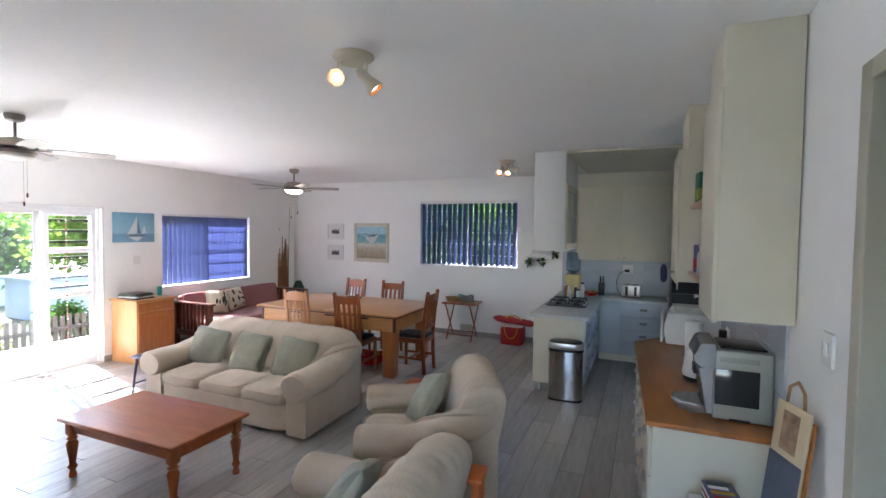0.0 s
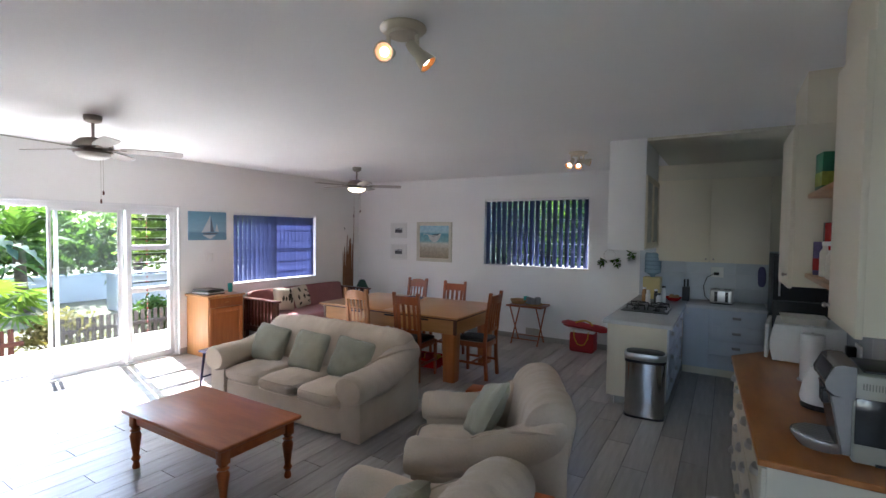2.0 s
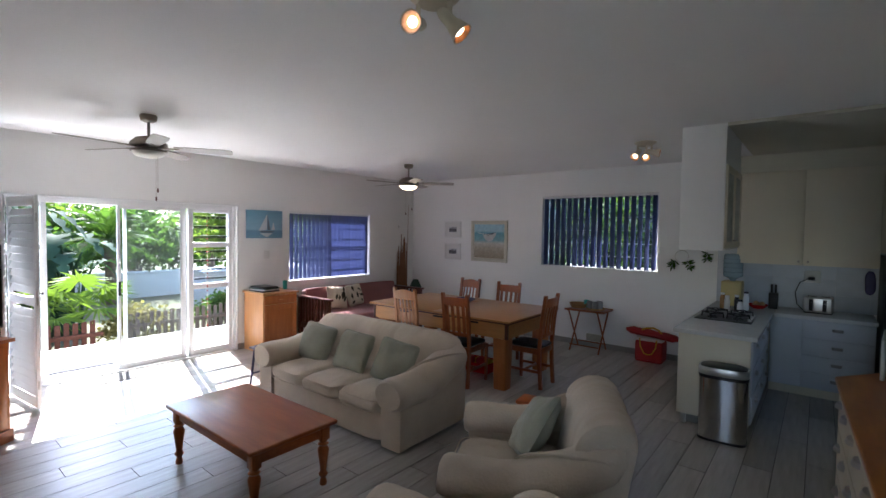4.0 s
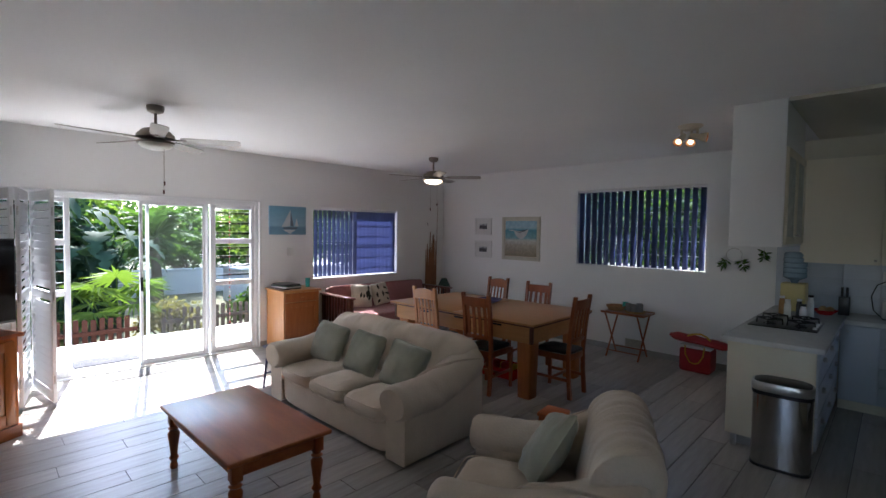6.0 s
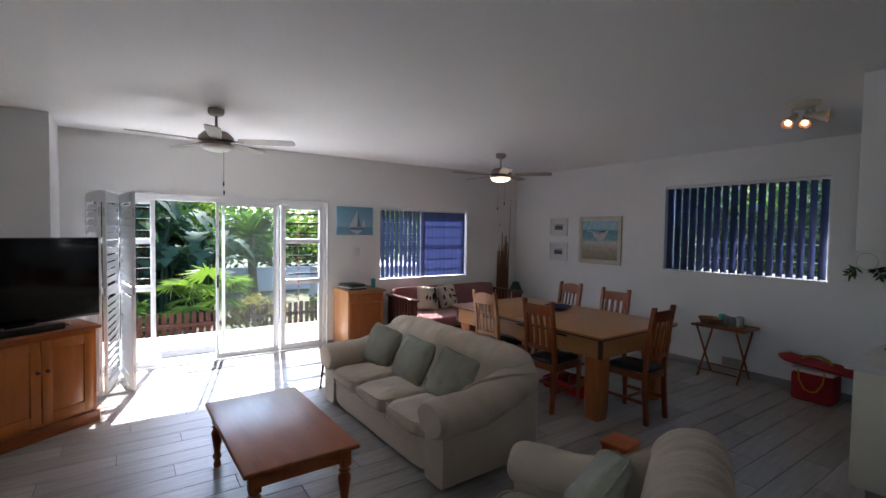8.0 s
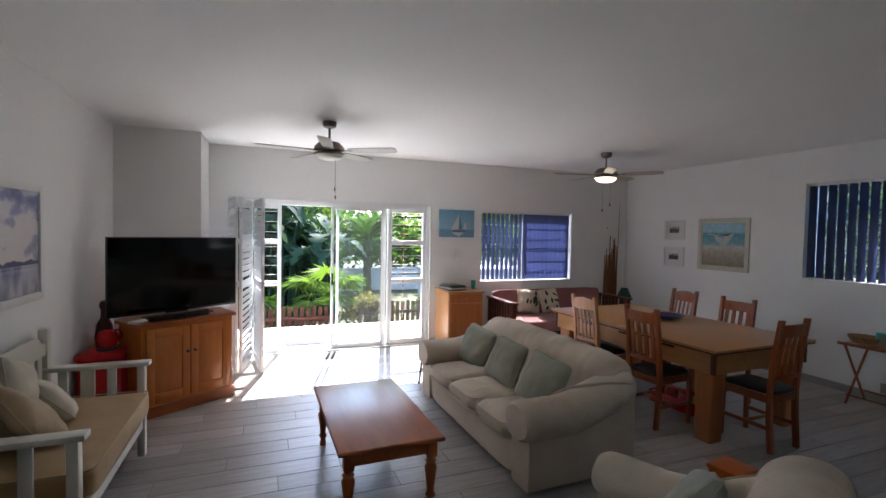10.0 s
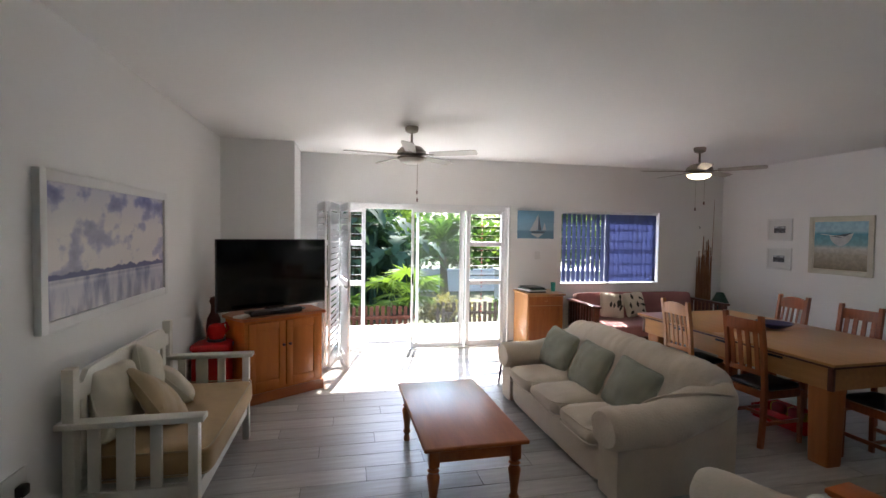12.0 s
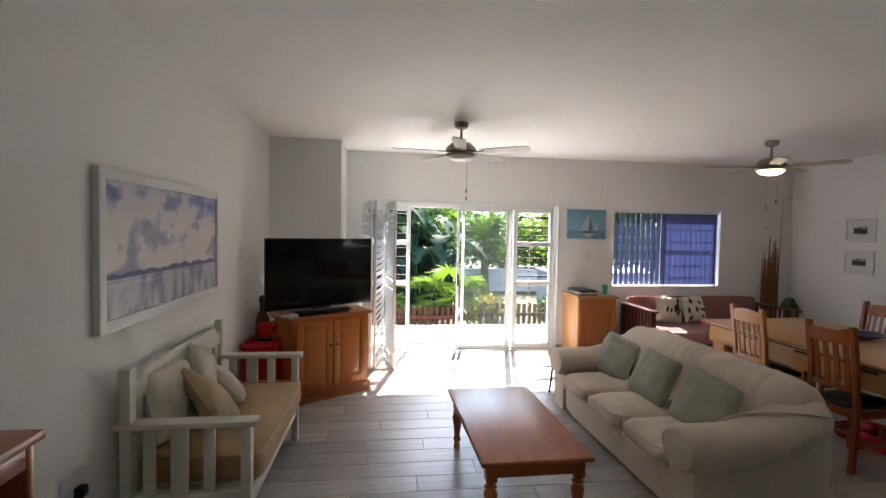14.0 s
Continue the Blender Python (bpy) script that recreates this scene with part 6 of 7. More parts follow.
framed(pose(-3.31, S, 1.575, 0, 0, 180), 1.58, 0.80, 0.055, 0.035, M_FRAMEW, picture_mat("seascape_print", seascape), "wide framed seascape of clouds over wet sand")
framed(pose(-4.69, N, 1.603), 0.78, 0.745, 0.055, 0.025, M_FRAMEC, picture_mat("beach_painting", beach), "framed painting of a white rowing boat on a beach", 0.012)
for z in (1.81, 1.39):
    framed(pose(-5.525, N, z), 0.39, 0.31, 0.022, 0.02, M_FRAMEW, picture_mat("harbour_photo", photo), "small framed black and white harbour photograph", 0.085)
# the rowing boat in the painting
def painted(name, top, low, dy, material, parent, label):
    """A thin painted shape between an upper and a lower line, over u from 0 to 1."""
    lp = []
    for k in range(15):
        u = k / 14
        (x, a), b = top(u), low(u)
        lp.append([(x, dy, b), (x, dy, a), (x, dy + 0.0012, a), (x, dy + 0.0012, b)])
    return part(name, loft(lp), material, parent, label, smooth=False)


PAINT = bpy.data.objects["picture.001"]
M_HULL = mat("painted_hull", (0.58, 0.60, 0.60), 0.6, 0.12, 14)
M_INNER = mat("painted_boat_inside", (0.09, 0.12, 0.15), 0.6, 0.15, 14)
painted("painted_boat", lambda u: (-0.13 + 0.29 * u, 0.105 + 0.022 * (2 * u - 1) ** 2 + 0.035 * u), lambda u: 0.105 + 0.018 * (2 * u - 1) ** 2 - 0.125 * math.sin(math.pi * u) ** 0.6 + 0.033 * u, -0.0152, M_HULL, PAINT, "white rowing boat")
painted("boat_inside", lambda u: (-0.105 + 0.24 * u, 0.112 + 0.016 * (2 * u - 1) ** 2 + 0.035 * u + 0.012 * math.sin(math.pi * u)), lambda u: 0.110 + 0.014 * (2 * u - 1) ** 2 + 0.035 * u - 0.022 * math.sin(math.pi * u), -0.0166, M_INNER, PAINT, "shaded inside of the boat")
painted("boat_oar", lambda u: (-0.24 + 0.30 * u, 0.150 - 0.035 * u), lambda u: 0.143 - 0.035 * u, -0.0180, M_FRAMEW, PAINT, "white oar")
cv = thing("canvas_print", pose(W, 4.45, 1.84, 0, 0, 90), "unframed blue canvas print of a sailing boat", "picture")
part("canvas", box(-0.29, 0.29, -0.03, 0, -0.21, 0.21, 0.003), picture_mat("boat_print", boat_sky), cv)
M_SAIL = mat("painted_sail", (0.58, 0.62, 0.64), 0.6, 0.06, 10)
M_SAILDARK = mat("painted_sail_shade", (0.13, 0.17, 0.22), 0.6, 0.1, 10)
for k, pts in enumerate((((0.035, 0.155), (-0.105, -0.10), (0.028, -0.085)), ((0.040, 0.145), (0.034, -0.085), (0.088, -0.09)), ((0.135, 0.03), (0.105, -0.085), (0.165, -0.085)), ((-0.09, -0.10), (0.16, -0.10), (0.12, -0.125), (-0.06, -0.13)), ((-0.09, -0.135), (0.12, -0.135), (0.03, -0.20)))):
    part("sail", loft([[(x, y, z) for x, z in pts] for y in (-0.032, -0.0295)]), M_SAILDARK if k in (1, 3) else M_SAIL, cv, smooth=False)
sw2 = thing("light_switch", pose(0, 0, 0), "white single light switch plate", "light switch")
part("switch_plate", box(W, W + 0.01, 4.445, 4.535, 1.315, 1.435, 0.003), M_WHITEP, sw2)
part("rocker", box(W + 0.01, W + 0.016, 4.48, 4.50, 1.35, 1.40, 0.002), M_WHITEP, sw2)
hk = thing("wall_hook", pose(W, 7.33, 1.84), "small dark hook on the wall", "hook")
part("hook_body", tube([(0, 0, 0.02), (0.02, 0, 0.01), (0.022, 0, -0.01), (0.012, 0, -0.02)], 0.004, 6), M_BLACK, hk)
sk = thing("wall_socket", pose(0, 0, 0), "white wall socket with a black plug", "socket")
part("face_plate", box(-2.44, -2.28, S, S + 0.012, 0.46, 0.60, 0.003), M_WHITEP, sk)
part("plug", box(-2.40, -2.35, S + 0.012, S + 0.05, 0.49, 0.54, 0.008), M_BLACK, sk)
vt = thing("air_vent", pose(0, 0, 0), "beige slotted air vent low on the wall", "vent")
part("vent_plate", box(-2.83, -2.59, N - 0.012, N, 0.09, 0.20, 0.003), M_CREAMDOOR, vt)
for i in range(5):
    part("slot", box(-2.82, -2.60, N - 0.0135, N - 0.012, 0.102 + 0.019 * i, 0.110 + 0.019 * i), M_SKIRT, vt)


# ---- hanging sprigs ----
def sprig(x, z, k, ring):
    """Bunches of slender leaves on short twigs, hung from a nail."""
    t = thing("dried_sprig", pose(x, N - 0.03, z), "dark green leafy sprig hanging on the wall" + (" from a wire ring" if ring else " from a nail"), "sprig")
    r = random.Random(k)
    if ring:
        part("wire_ring", tube([(0.085 * math.cos(a / 20 * math.tau), 0.01, 0.085 * math.sin(a / 20 * math.tau)) for a in range(21)], 0.002, 5), M_NICKEL, t)
    part("nail", tube([(0, 0.03, 0.085), (0, 0.004, 0.085)], 0.003, 6), M_NICKEL, t)
    bunches = ((-0.07, -0.06, -125), (0.07, -0.06, -60)) if ring else ((0.0, 0.06, -90),)
    for x0, z0, way in bunches:
        ex, ez = x0 + 0.10 * math.cos(radians(way)), z0 + 0.10 * math.sin(radians(way))
        twig = part("twig", tube([(x0, 0, z0), ((x0 + ex) / 2 + 0.008, -0.006, (z0 + ez) / 2), (ex, -0.004, ez)], [0.003, 0.0025, 0.0015], 6), M_BARK, t)
        for i in range(15):
            u = (i + 0.5) / 15
            cx, cz = x0 + (ex - x0) * u, z0 + (ez - z0) * u
            a = way + (1 if i % 2 else -1) * r.uniform(15, 130 - 70 * u)
            lf = r.uniform(0.055, 0.085)
            lp = []
            for j in range(6):
                q = j / 5
                h = 0.0085 * math.sin(math.pi * q) ** 0.8 + 0.0008
                lp.append([(lf * q, 0.012 * q * q - 0.001, -h), (lf * q, 0.012 * q * q - 0.001, h), (lf * q, 0.012 * q * q + 0.001, h), (lf * q, 0.012 * q * q + 0.001, -h)])
            b = loft(lp)
            b.transform(Matrix.Translation((cx, r.uniform(-0.02, 0.0), cz)) @ Matrix.Rotation(radians(-a), 4, "Y"))
            part("leaf", b, M_LEAF, twig)


sprig(-1.50, 1.47, 3, True)
sprig(-1.19, 1.48, 4, False)


# ---- tray table, glasses, cooler ----
tt = thing("tray_table", pose(-2.71, 7.53, 0), "folding brown wooden tray table with crossed legs", "side table")
part("tray", boxes([(-0.30, 0.30, -0.20, 0.20, 0.605, 0.622), (-0.30, 0.30, -0.20, -0.185, 0.622, 0.636), (-0.30, 0.30, 0.185, 0.20, 0.622, 0.636)], 0.004), M_CHAIR, tt)
for x in (-0.22, 0.22):
    for s in (-1, 1):
        part("leg", tube([(x + 0.012 * s, -0.19 * s, 0.0), (x + 0.012 * s, 0.19 * s, 0.605)], 0.012, 8), M_CHAIR, tt)
for s in (-1, 1):
    part("cross_bar", tube([(-0.22, -0.16 * s, 0.09), (0.22, -0.16 * s, 0.09)], 0.009, 8), M_CHAIR, tt)
bk2 = thing("cane_basket", pose(-2.86, 7.50, 0.636), "shallow woven cane basket on the tray table", "basket")
part("weave", lathe([(0.08, 0), (0.10, 0.004), (0.135, 0.06), (0.14, 0.07), (0.13, 0.07), (0.095, 0.012), (0, 0.01)], 28), M_STRAW, bk2)
bk3 = thing("cane_basket", pose(-2.58, 7.46, 0.636), "flat woven cane tray under the glasses", "basket")
part("weave", lathe([(0.11, 0), (0.125, 0.004), (0.135, 0.03), (0.13, 0.032), (0.11, 0.010), (0, 0.008)], 28), M_STRAW, bk3)
M_AQUA = glass("aqua_glass", (0.95, 0.99, 0.99), 0.03, 0.3)
for i, (x, y, z) in enumerate(((-2.62, 7.50, 0.646), (-2.54, 7.50, 0.646), (-2.58, 7.42, 0.646), (-2.50, 7.43, 0.646), (-2.72, 7.58, 0.636), (-2.68, 7.48, 0.636))):
    g = thing("drinking_glass", pose(x, y, z), "pale aqua drinking glass", "glass", "aqua drinking glasses")
    h = 0.10 + 0.02 * (i % 2)
    part("tumbler", lathe([(0.03, 0), (0.034, 0.004), (0.038, h), (0.035, h), (0.031, 0.01), (0, 0.008)], 20), M_AQUA, g)
g = thing("mug", pose(-2.78, 7.62, 0.636), "teal mug behind the basket", "mug")
part("mug_body", lathe([(0.036, 0), (0.04, 0.004), (0.04, 0.11), (0.036, 0.11), (0.035, 0.01), (0, 0.008)], 20), M_TEAL, g)
co = thing("cool_box", pose(-1.81, 7.54, 0), "red cool bag with white rim and yellow handles", "cool box")
part("bag_body", puff(0.36, 0.28, 0.30, 12, 10, 16, (0, 0, 0.15)), M_RED, co)
part("white_rim", box(-0.18, 0.18, -0.14, 0.14, 0.298, 0.33, 0.008), M_WHITEP, co)
for y in (-0.145,):
    part("strap", tube([(-0.11, y, 0.33), (-0.10, y - 0.006, 0.22), (-0.05, y - 0.008, 0.13), (0.0, y - 0.008, 0.115), (0.05, y - 0.008, 0.13), (0.10, y - 0.006, 0.22), (0.11, y, 0.33)], 0.008, 8), M_YELLOW, co)
rl = thing("rolled_bag", pose(-1.79, 7.52, 0.33, 0, 4, -4), "red rolled canvas bag lying on the cool bag", "bag")
lp = []
for i in range(17):
    u = i / 16
    k = min(1, 6 * min(u, 1 - u) + 0.35)
    lp.append([(-0.36 + 0.72 * u, 0.10 * k * math.cos(a * math.tau / 14), 0.055 + 0.05 * k * math.sin(a * math.tau / 14)) for a in range(14)])
part("canvas_roll", rumple(loft(lp), 0.008, 9, 4), M_RED, rl)
part("strap", tube([(-0.13, -0.06, 0.095), (-0.08, -0.04, 0.125), (0.0, 0.0, 0.14), (0.08, -0.02, 0.125), (0.14, -0.06, 0.09)], 0.012, 8), M_YELLOW, rl)


# ---- beside the television cabinet ----
rbx = thing("red_case", pose(-4.82, 0.40, 0), "red enamel case standing beside the bench", "case")
part("case_body", box(-0.20, 0.20, -0.16, 0.16, 0.0, 0.56, 0.02, 3), M_REDMETAL, rbx)
part("lid", box(-0.21, 0.21, -0.17, 0.17, 0.56, 0.62, 0.02, 3), M_REDMETAL, rbx)
part("label_plate", box(-0.02, 0.06, 0.171, 0.173, 0.57, 0.61), M_BLACK, rbx)
rk = thing("red_kettle", pose(-4.80, 0.42, 0.62), "round red enamel pot with a black base", "pot")
part("pot_base", lathe([(0, 0), (0.085, 0), (0.08, 0.02), (0, 0.02)], 20), M_BLACK, rk)
part("pot_body", lathe([(0, 0.02), (0.06, 0.022), (0.08, 0.06), (0.082, 0.11), (0.065, 0.155), (0.03, 0.17), (0, 0.172)], 28), M_REDMETAL, rk)
part("handle", tube([(-0.03, 0.03, 0.155), (-0.07, 0.07, 0.16), (-0.085, 0.09, 0.10), (-0.05, 0.06, 0.06)], 0.010, 8), M_REDMETAL, rk)
cvg = thing("wood_carving", pose(-5.05, 0.33, 0), "tall slender dark wooden carving in the corner", "carving")
part("carving_body", lathe([(0.05, 0), (0.06, 0.05), (0.05, 0.3), (0.06, 0.55), (0.075, 0.68), (0.06, 0.80), (0.03, 0.86), (0.028, 0.93), (0.042, 0.97), (0.03, 1.01), (0, 1.02)], 20), M_DARKWOOD, cvg)


# ---- bookcase by the passage ----
bs2 = thing("bookcase", pose(-1.68, 0.205, 0), "low red-brown wooden bookcase with an open front", "bookcase")
part("top", box(-0.02, 0.82, 0, 0.34, 1.05, 1.08, 0.006), M_CHAIR, bs2)
part("back", box(0.02, 0.78, 0.0, 0.012, 0.06, 1.05), M_DARKWOOD, bs2)
for x in (0.0, 0.77):
    part("side", box(x, x + 0.03, 0.012, 0.32, 0, 1.05, 0.003), M_CHAIR, bs2)
for z in (0.06, 0.40, 0.72):
    part("shelf", box(0.03, 0.77, 0.012, 0.31, z, z + 0.02, 0.002), M_CHAIR, bs2)
part("front_rail", box(0.03, 0.77, 0.30, 0.318, 0.98, 1.05, 0.003), M_CHAIR, bs2)


# ---- stools and the orange table ----
vs = thing("stool", pose(-4.76, 3.49, 0, 0, 0, 4) @ Matrix.Diagonal((0.74, 1, 1, 1)), "dark blue-violet painted stool beside the sofa", "stool")
part("seat", box(-0.19, 0.19, -0.17, 0.17, 0.44, 0.465, 0.008), M_PURPLE, vs)
for x in (-1, 1):
    for y in (-1, 1):
        part("leg", tube([(0.18 * x, 0.16 * y, 0), (0.14 * x, 0.12 * y, 0.44)], [0.012, 0.016], 8), M_PURPLE, vs)
    part("rung", tube([(0.166 * x, -0.145, 0.16), (0.166 * x, 0.145, 0.16)], 0.008, 8), M_PURPLE, vs)
mgz = thing("magazine", pose(-4.75, 3.51, 0.465, 0, 0, 30), "white magazine lying on the violet stool", "magazine")
part("pages", box(-0.10, 0.10, -0.07, 0.07, 0, 0.012, 0.002), M_WHITEP, mgz)
for x, y, h, lab in ((-0.80, 2.50, 0.52, "narrow orange lacquered side table between the armchairs"),):
    ot = thing("orange_table", pose(x, y, 0, 0, 0, 6), lab, "side table")
    part("top", box(-0.16, 0.16, -0.09, 0.09, h - 0.03, h, 0.008), M_ORANGE, ot)
    for a in (-0.12, 0.12):
        for b in (-0.055, 0.055):
            part("leg", box(a - 0.022, a + 0.022, b - 0.022, b + 0.022, 0, h - 0.03, 0.004), M_ORANGE, ot)
    part("shelf", box(-0.14, 0.14, -0.075, 0.075, h * 0.4, h * 0.4 + 0.018, 0.003), M_ORANGE, ot)
cr = thing("toy_crate", pose(-3.42, 5.62, 0, 0, 0, 5), "red plastic crate with yellow toys under the table", "crate")
part("crate_base", box(-0.24, 0.24, -0.16, 0.16, 0.0, 0.02, 0.003), M_REDMETAL, cr)
part("crate_rim", boxes([(-0.25, 0.25, -0.17, -0.155, 0.02, 0.12), (-0.25, 0.25, 0.155, 0.17, 0.02, 0.12), (-0.25, -0.235, -0.155, 0.155, 0.02, 0.12), (0.235, 0.25, -0.155, 0.155, 0.02, 0.12)], 0.003), M_REDMETAL, cr)
for i in range(5):
    part("toy", puff(0.12, 0.09, 0.10, 3, 3, 8, (-0.15 + 0.075 * i, 0.04 * (-1) ** i, 0.09 + 0.03 * (i % 2))), M_YELLOW if i % 2 == 0 else M_RED, cr)
ob_ = thing("orange_crate", pose(-2.02, 4.46, 0, 0, 0, 8), "low orange lacquered box on the floor behind the armchair", "box")
part("box_body", box(-0.09, 0.09, -0.10, 0.10, 0, 0.23, 0.006), M_ORANGE, ob_)
part("box_lid", box(-0.10, 0.10, -0.11, 0.11, 0.23, 0.26, 0.008), M_ORANGE, ob_)


# ---- garden ----
structure("ground", box(-400, 400, -400, 400, -1.1, -0.62), M_SOIL, "garden ground reaching to the horizon", "ground")
structure("terrace", boxes([(-8.62, W - 0.22, -6.0, 12.0, -0.65, -0.035)], 0.01), M_DECK, "pale stone terrace before the sliding door", "terrace")
mt0 = thing("door_mat", pose(-7.37, 2.34, -0.035), "grey speckled door mat on the terrace", "door mat")
part("mat_surface", box(-0.20, 0.20, -0.35, 0.35, 0, 0.014, 0.004), mat("grey_mat_pile", (0.07, 0.07, 0.075), 0.95, 0.3, 20, 0.5, 120), mt0)

mt1 = thing("door_mat", pose(-6.345, 2.52, 0.0), "thin pale grey door mat on the tile floor", "door mat")
part("mat_surface", box(-0.165, 0.165, -0.33, 0.33, 0, 0.008, 0.003), mat("pale_mat_pile", (0.17, 0.165, 0.155), 0.95, 0.2, 20, 0.5, 120), mt1)


def fence(y0, y1, x, top, material, label, pitch=0.115):
    f = thing("picket_fence", pose(x, 0, -0.62), label, "fence")
    part("rail", box(0.02, 0.05, y0, y1, 0.18, 0.25, 0.004), material, f)
    part("rail", box(0.02, 0.05, y0, y1, top + 0.36, top + 0.43, 0.004), material, f)
    mesh = None
    k = int((y1 - y0) / pitch)
    for i in range(k):
        y = y0 + pitch * (i + 0.5)
        if mesh is None:
            h = top + 0.62
            o = part("picket", loft([[(a, b, z) for a, b in ((0, -w), (0, w), (0.018, w), (0.018, -w))] for z, w in ((0, 0.036), (h - 0.015, 0.036), (h, 0.030))]), material, f, smooth=False)
            mesh = o.data
        else:
            o = new("picket", mesh)
            o.parent = f
        o.location = (0, y, 0.012 * math.sin(i * 2.3))


M_GREYF = mat("grey_weathered_fence", (0.05, 0.04, 0.033), 0.8, 0.15, 5, 0.1, 50, island=0.15, spec=0.2)
fence(0.6, 3.1, -9.35, 0.20, M_FENCE, "red-brown wooden picket fence at the terrace edge")
fence(3.5, 7.4, -9.55, 0.22, M_GREYF, "grey-brown wooden picket fence at the terrace edge")


def leafmesh(rows):
    """Joins leaf blades: each row is base, tip, side vector and width."""
    vs, fs = [], []
    for a, b, s, w in rows:
        a, b, s = Vector(a), Vector(b), Vector(s)
        mid = a.lerp(b, 0.45)
        fold = (b - a).cross(s).normalized() * w * 0.25
        i = len(vs)
        vs += [a, mid + s * w + fold, b, mid - s * w + fold, mid]
        fs += [(i, i + 1, i + 4), (i + 1, i + 2, i + 4), (i + 2, i + 3, i + 4), (i + 3, i, i + 4)]
    me = bpy.data.meshes.new("crown")
    me.from_pydata([tuple(v) for v in vs], [], fs)
    return me


def crown(name, rows, material, parent):
    me = leafmesh(rows)
    me.materials.append(material)
    o = new(name, me)
    o.parent = parent
    return o


def fan_palm(x, y, z, n, stem, r, material, label, seed, top_bias=0.5):
    rng = random.Random(seed)
    t = thing("fan_palm", pose(x, y, z), label, "palm")
    stems = bmesh.new()
    vs, fs = [], []
    for i in range(n):
        a = i * 2.4 + rng.uniform(-0.3, 0.3)
        el = rng.uniform(0.25, 1.3)
        d = Vector((math.cos(a) * math.cos(el), math.sin(a) * math.cos(el), math.sin(el)))
        L = stem * rng.uniform(0.75, 1.1)
        tip = d * L - Vector((0, 0, 0.12 * L * math.cos(el)))
        tube([(0, 0, 0), d * L * 0.5, tip], [0.016, 0.010, 0.007], 6, stems)
        side = d.cross(Vector((0, 0, 1))).normalized()
        up = side.cross(d).normalized()
        face = (up * 0.75 + d * 0.4).normalized()
        m = 30
        R = r * rng.uniform(0.8, 1.1)
        o = len(vs)
        vs.append(tip)
        for k in range(m + 1):
            b = radians(-150 + 300 * k / m)
            dr = d * math.cos(b) + side * math.sin(b)
            dr = (dr - face * dr.dot(face)).normalized()
            sag = Vector((0, 0, -0.16 * R * (1 - math.cos(b)) / 2))
            vs.append(tip + dr * R * 0.36 + face * R * (0.04 if k % 2 else -0.04) + sag * 0.5)
        for k in range(m):
            b = radians(-150 + 300 * (k + 0.5) / m)
            dr = d * math.cos(b) + side * math.sin(b)
            dr = (dr - face * dr.dot(face)).normalized()
            vs.append(tip + dr * R * rng.uniform(0.88, 1.08) - Vector((0, 0, R * rng.uniform(0.10, 0.42))))
            fs.append((o, o + 1 + k, o + 2 + k))
            fs.append((o + 1 + k, len(vs) - 1, o + 2 + k))
    part("stem", stems, M_LIME, t)
    me = bpy.data.meshes.new("crown")
    me.from_pydata([tuple(v) for v in vs], [], fs)
    me.materials.append(material)
    new("crown", me).parent = t


def feather_palm(x, y, z, trunk, n, length, material, label, seed, r=0.13):
    rng = random.Random(seed)
    t = thing("feather_palm", pose(x, y, z), label, "palm")
    tr = bmesh.new()
    lean = Vector((rng.uniform(-0.1, 0.1), rng.uniform(-0.1, 0.1), 0))
    tube([lean * u + Vector((0, 0, trunk * u)) for u in (0, 0.2, 0.4, 0.6, 0.8, 1)], [r * 1.2, r, r * 0.95, r * 0.9, r * 1.0, r * 0.7], 12, tr)
    part("trunk", tr, M_BARK, t)
    rows = []
    ribs = bmesh.new()
    base = lean + Vector((0, 0, trunk))
    for i in range(n):
        a = i * 2.4 + rng.uniform(-0.2, 0.2)
        el = rng.uniform(0.0, 1.35)
        L = length * rng.uniform(0.8, 1.1)
        d = Vector((math.cos(a) * math.cos(el), math.sin(a) * math.cos(el), math.sin(el)))
        pts = [base + d * L * u - Vector((0, 0, 0.55 * L * u * u)) for u in (k / 14 for k in range(15))]
        tube(pts, [0.018 - 0.0011 * k for k in range(15)], 5, ribs)
        side = d.cross(Vector((0, 0, 1))).normalized()
        for k in range(2, 15):
            for j in (0, 0.5):
                if k + j > 14:
                    continue
                p = pts[k].lerp(pts[min(k + 1, 14)], j)
                dd = (pts[k] - pts[k - 1]).normalized()
                for s in (-1, 1):
                    ll = L * 0.30 * math.sin(math.pi * (0.12 + 0.85 * k / 15)) * rng.uniform(0.8, 1.1)
                    dr = (side * s + dd * 0.6 - Vector((0, 0, 0.45))).normalized()
                    rows.append((p, p + dr * ll, dd, 0.010 * length))
    part("rib", ribs, M_LEAF, t)
    crown("crown", rows, material, t)


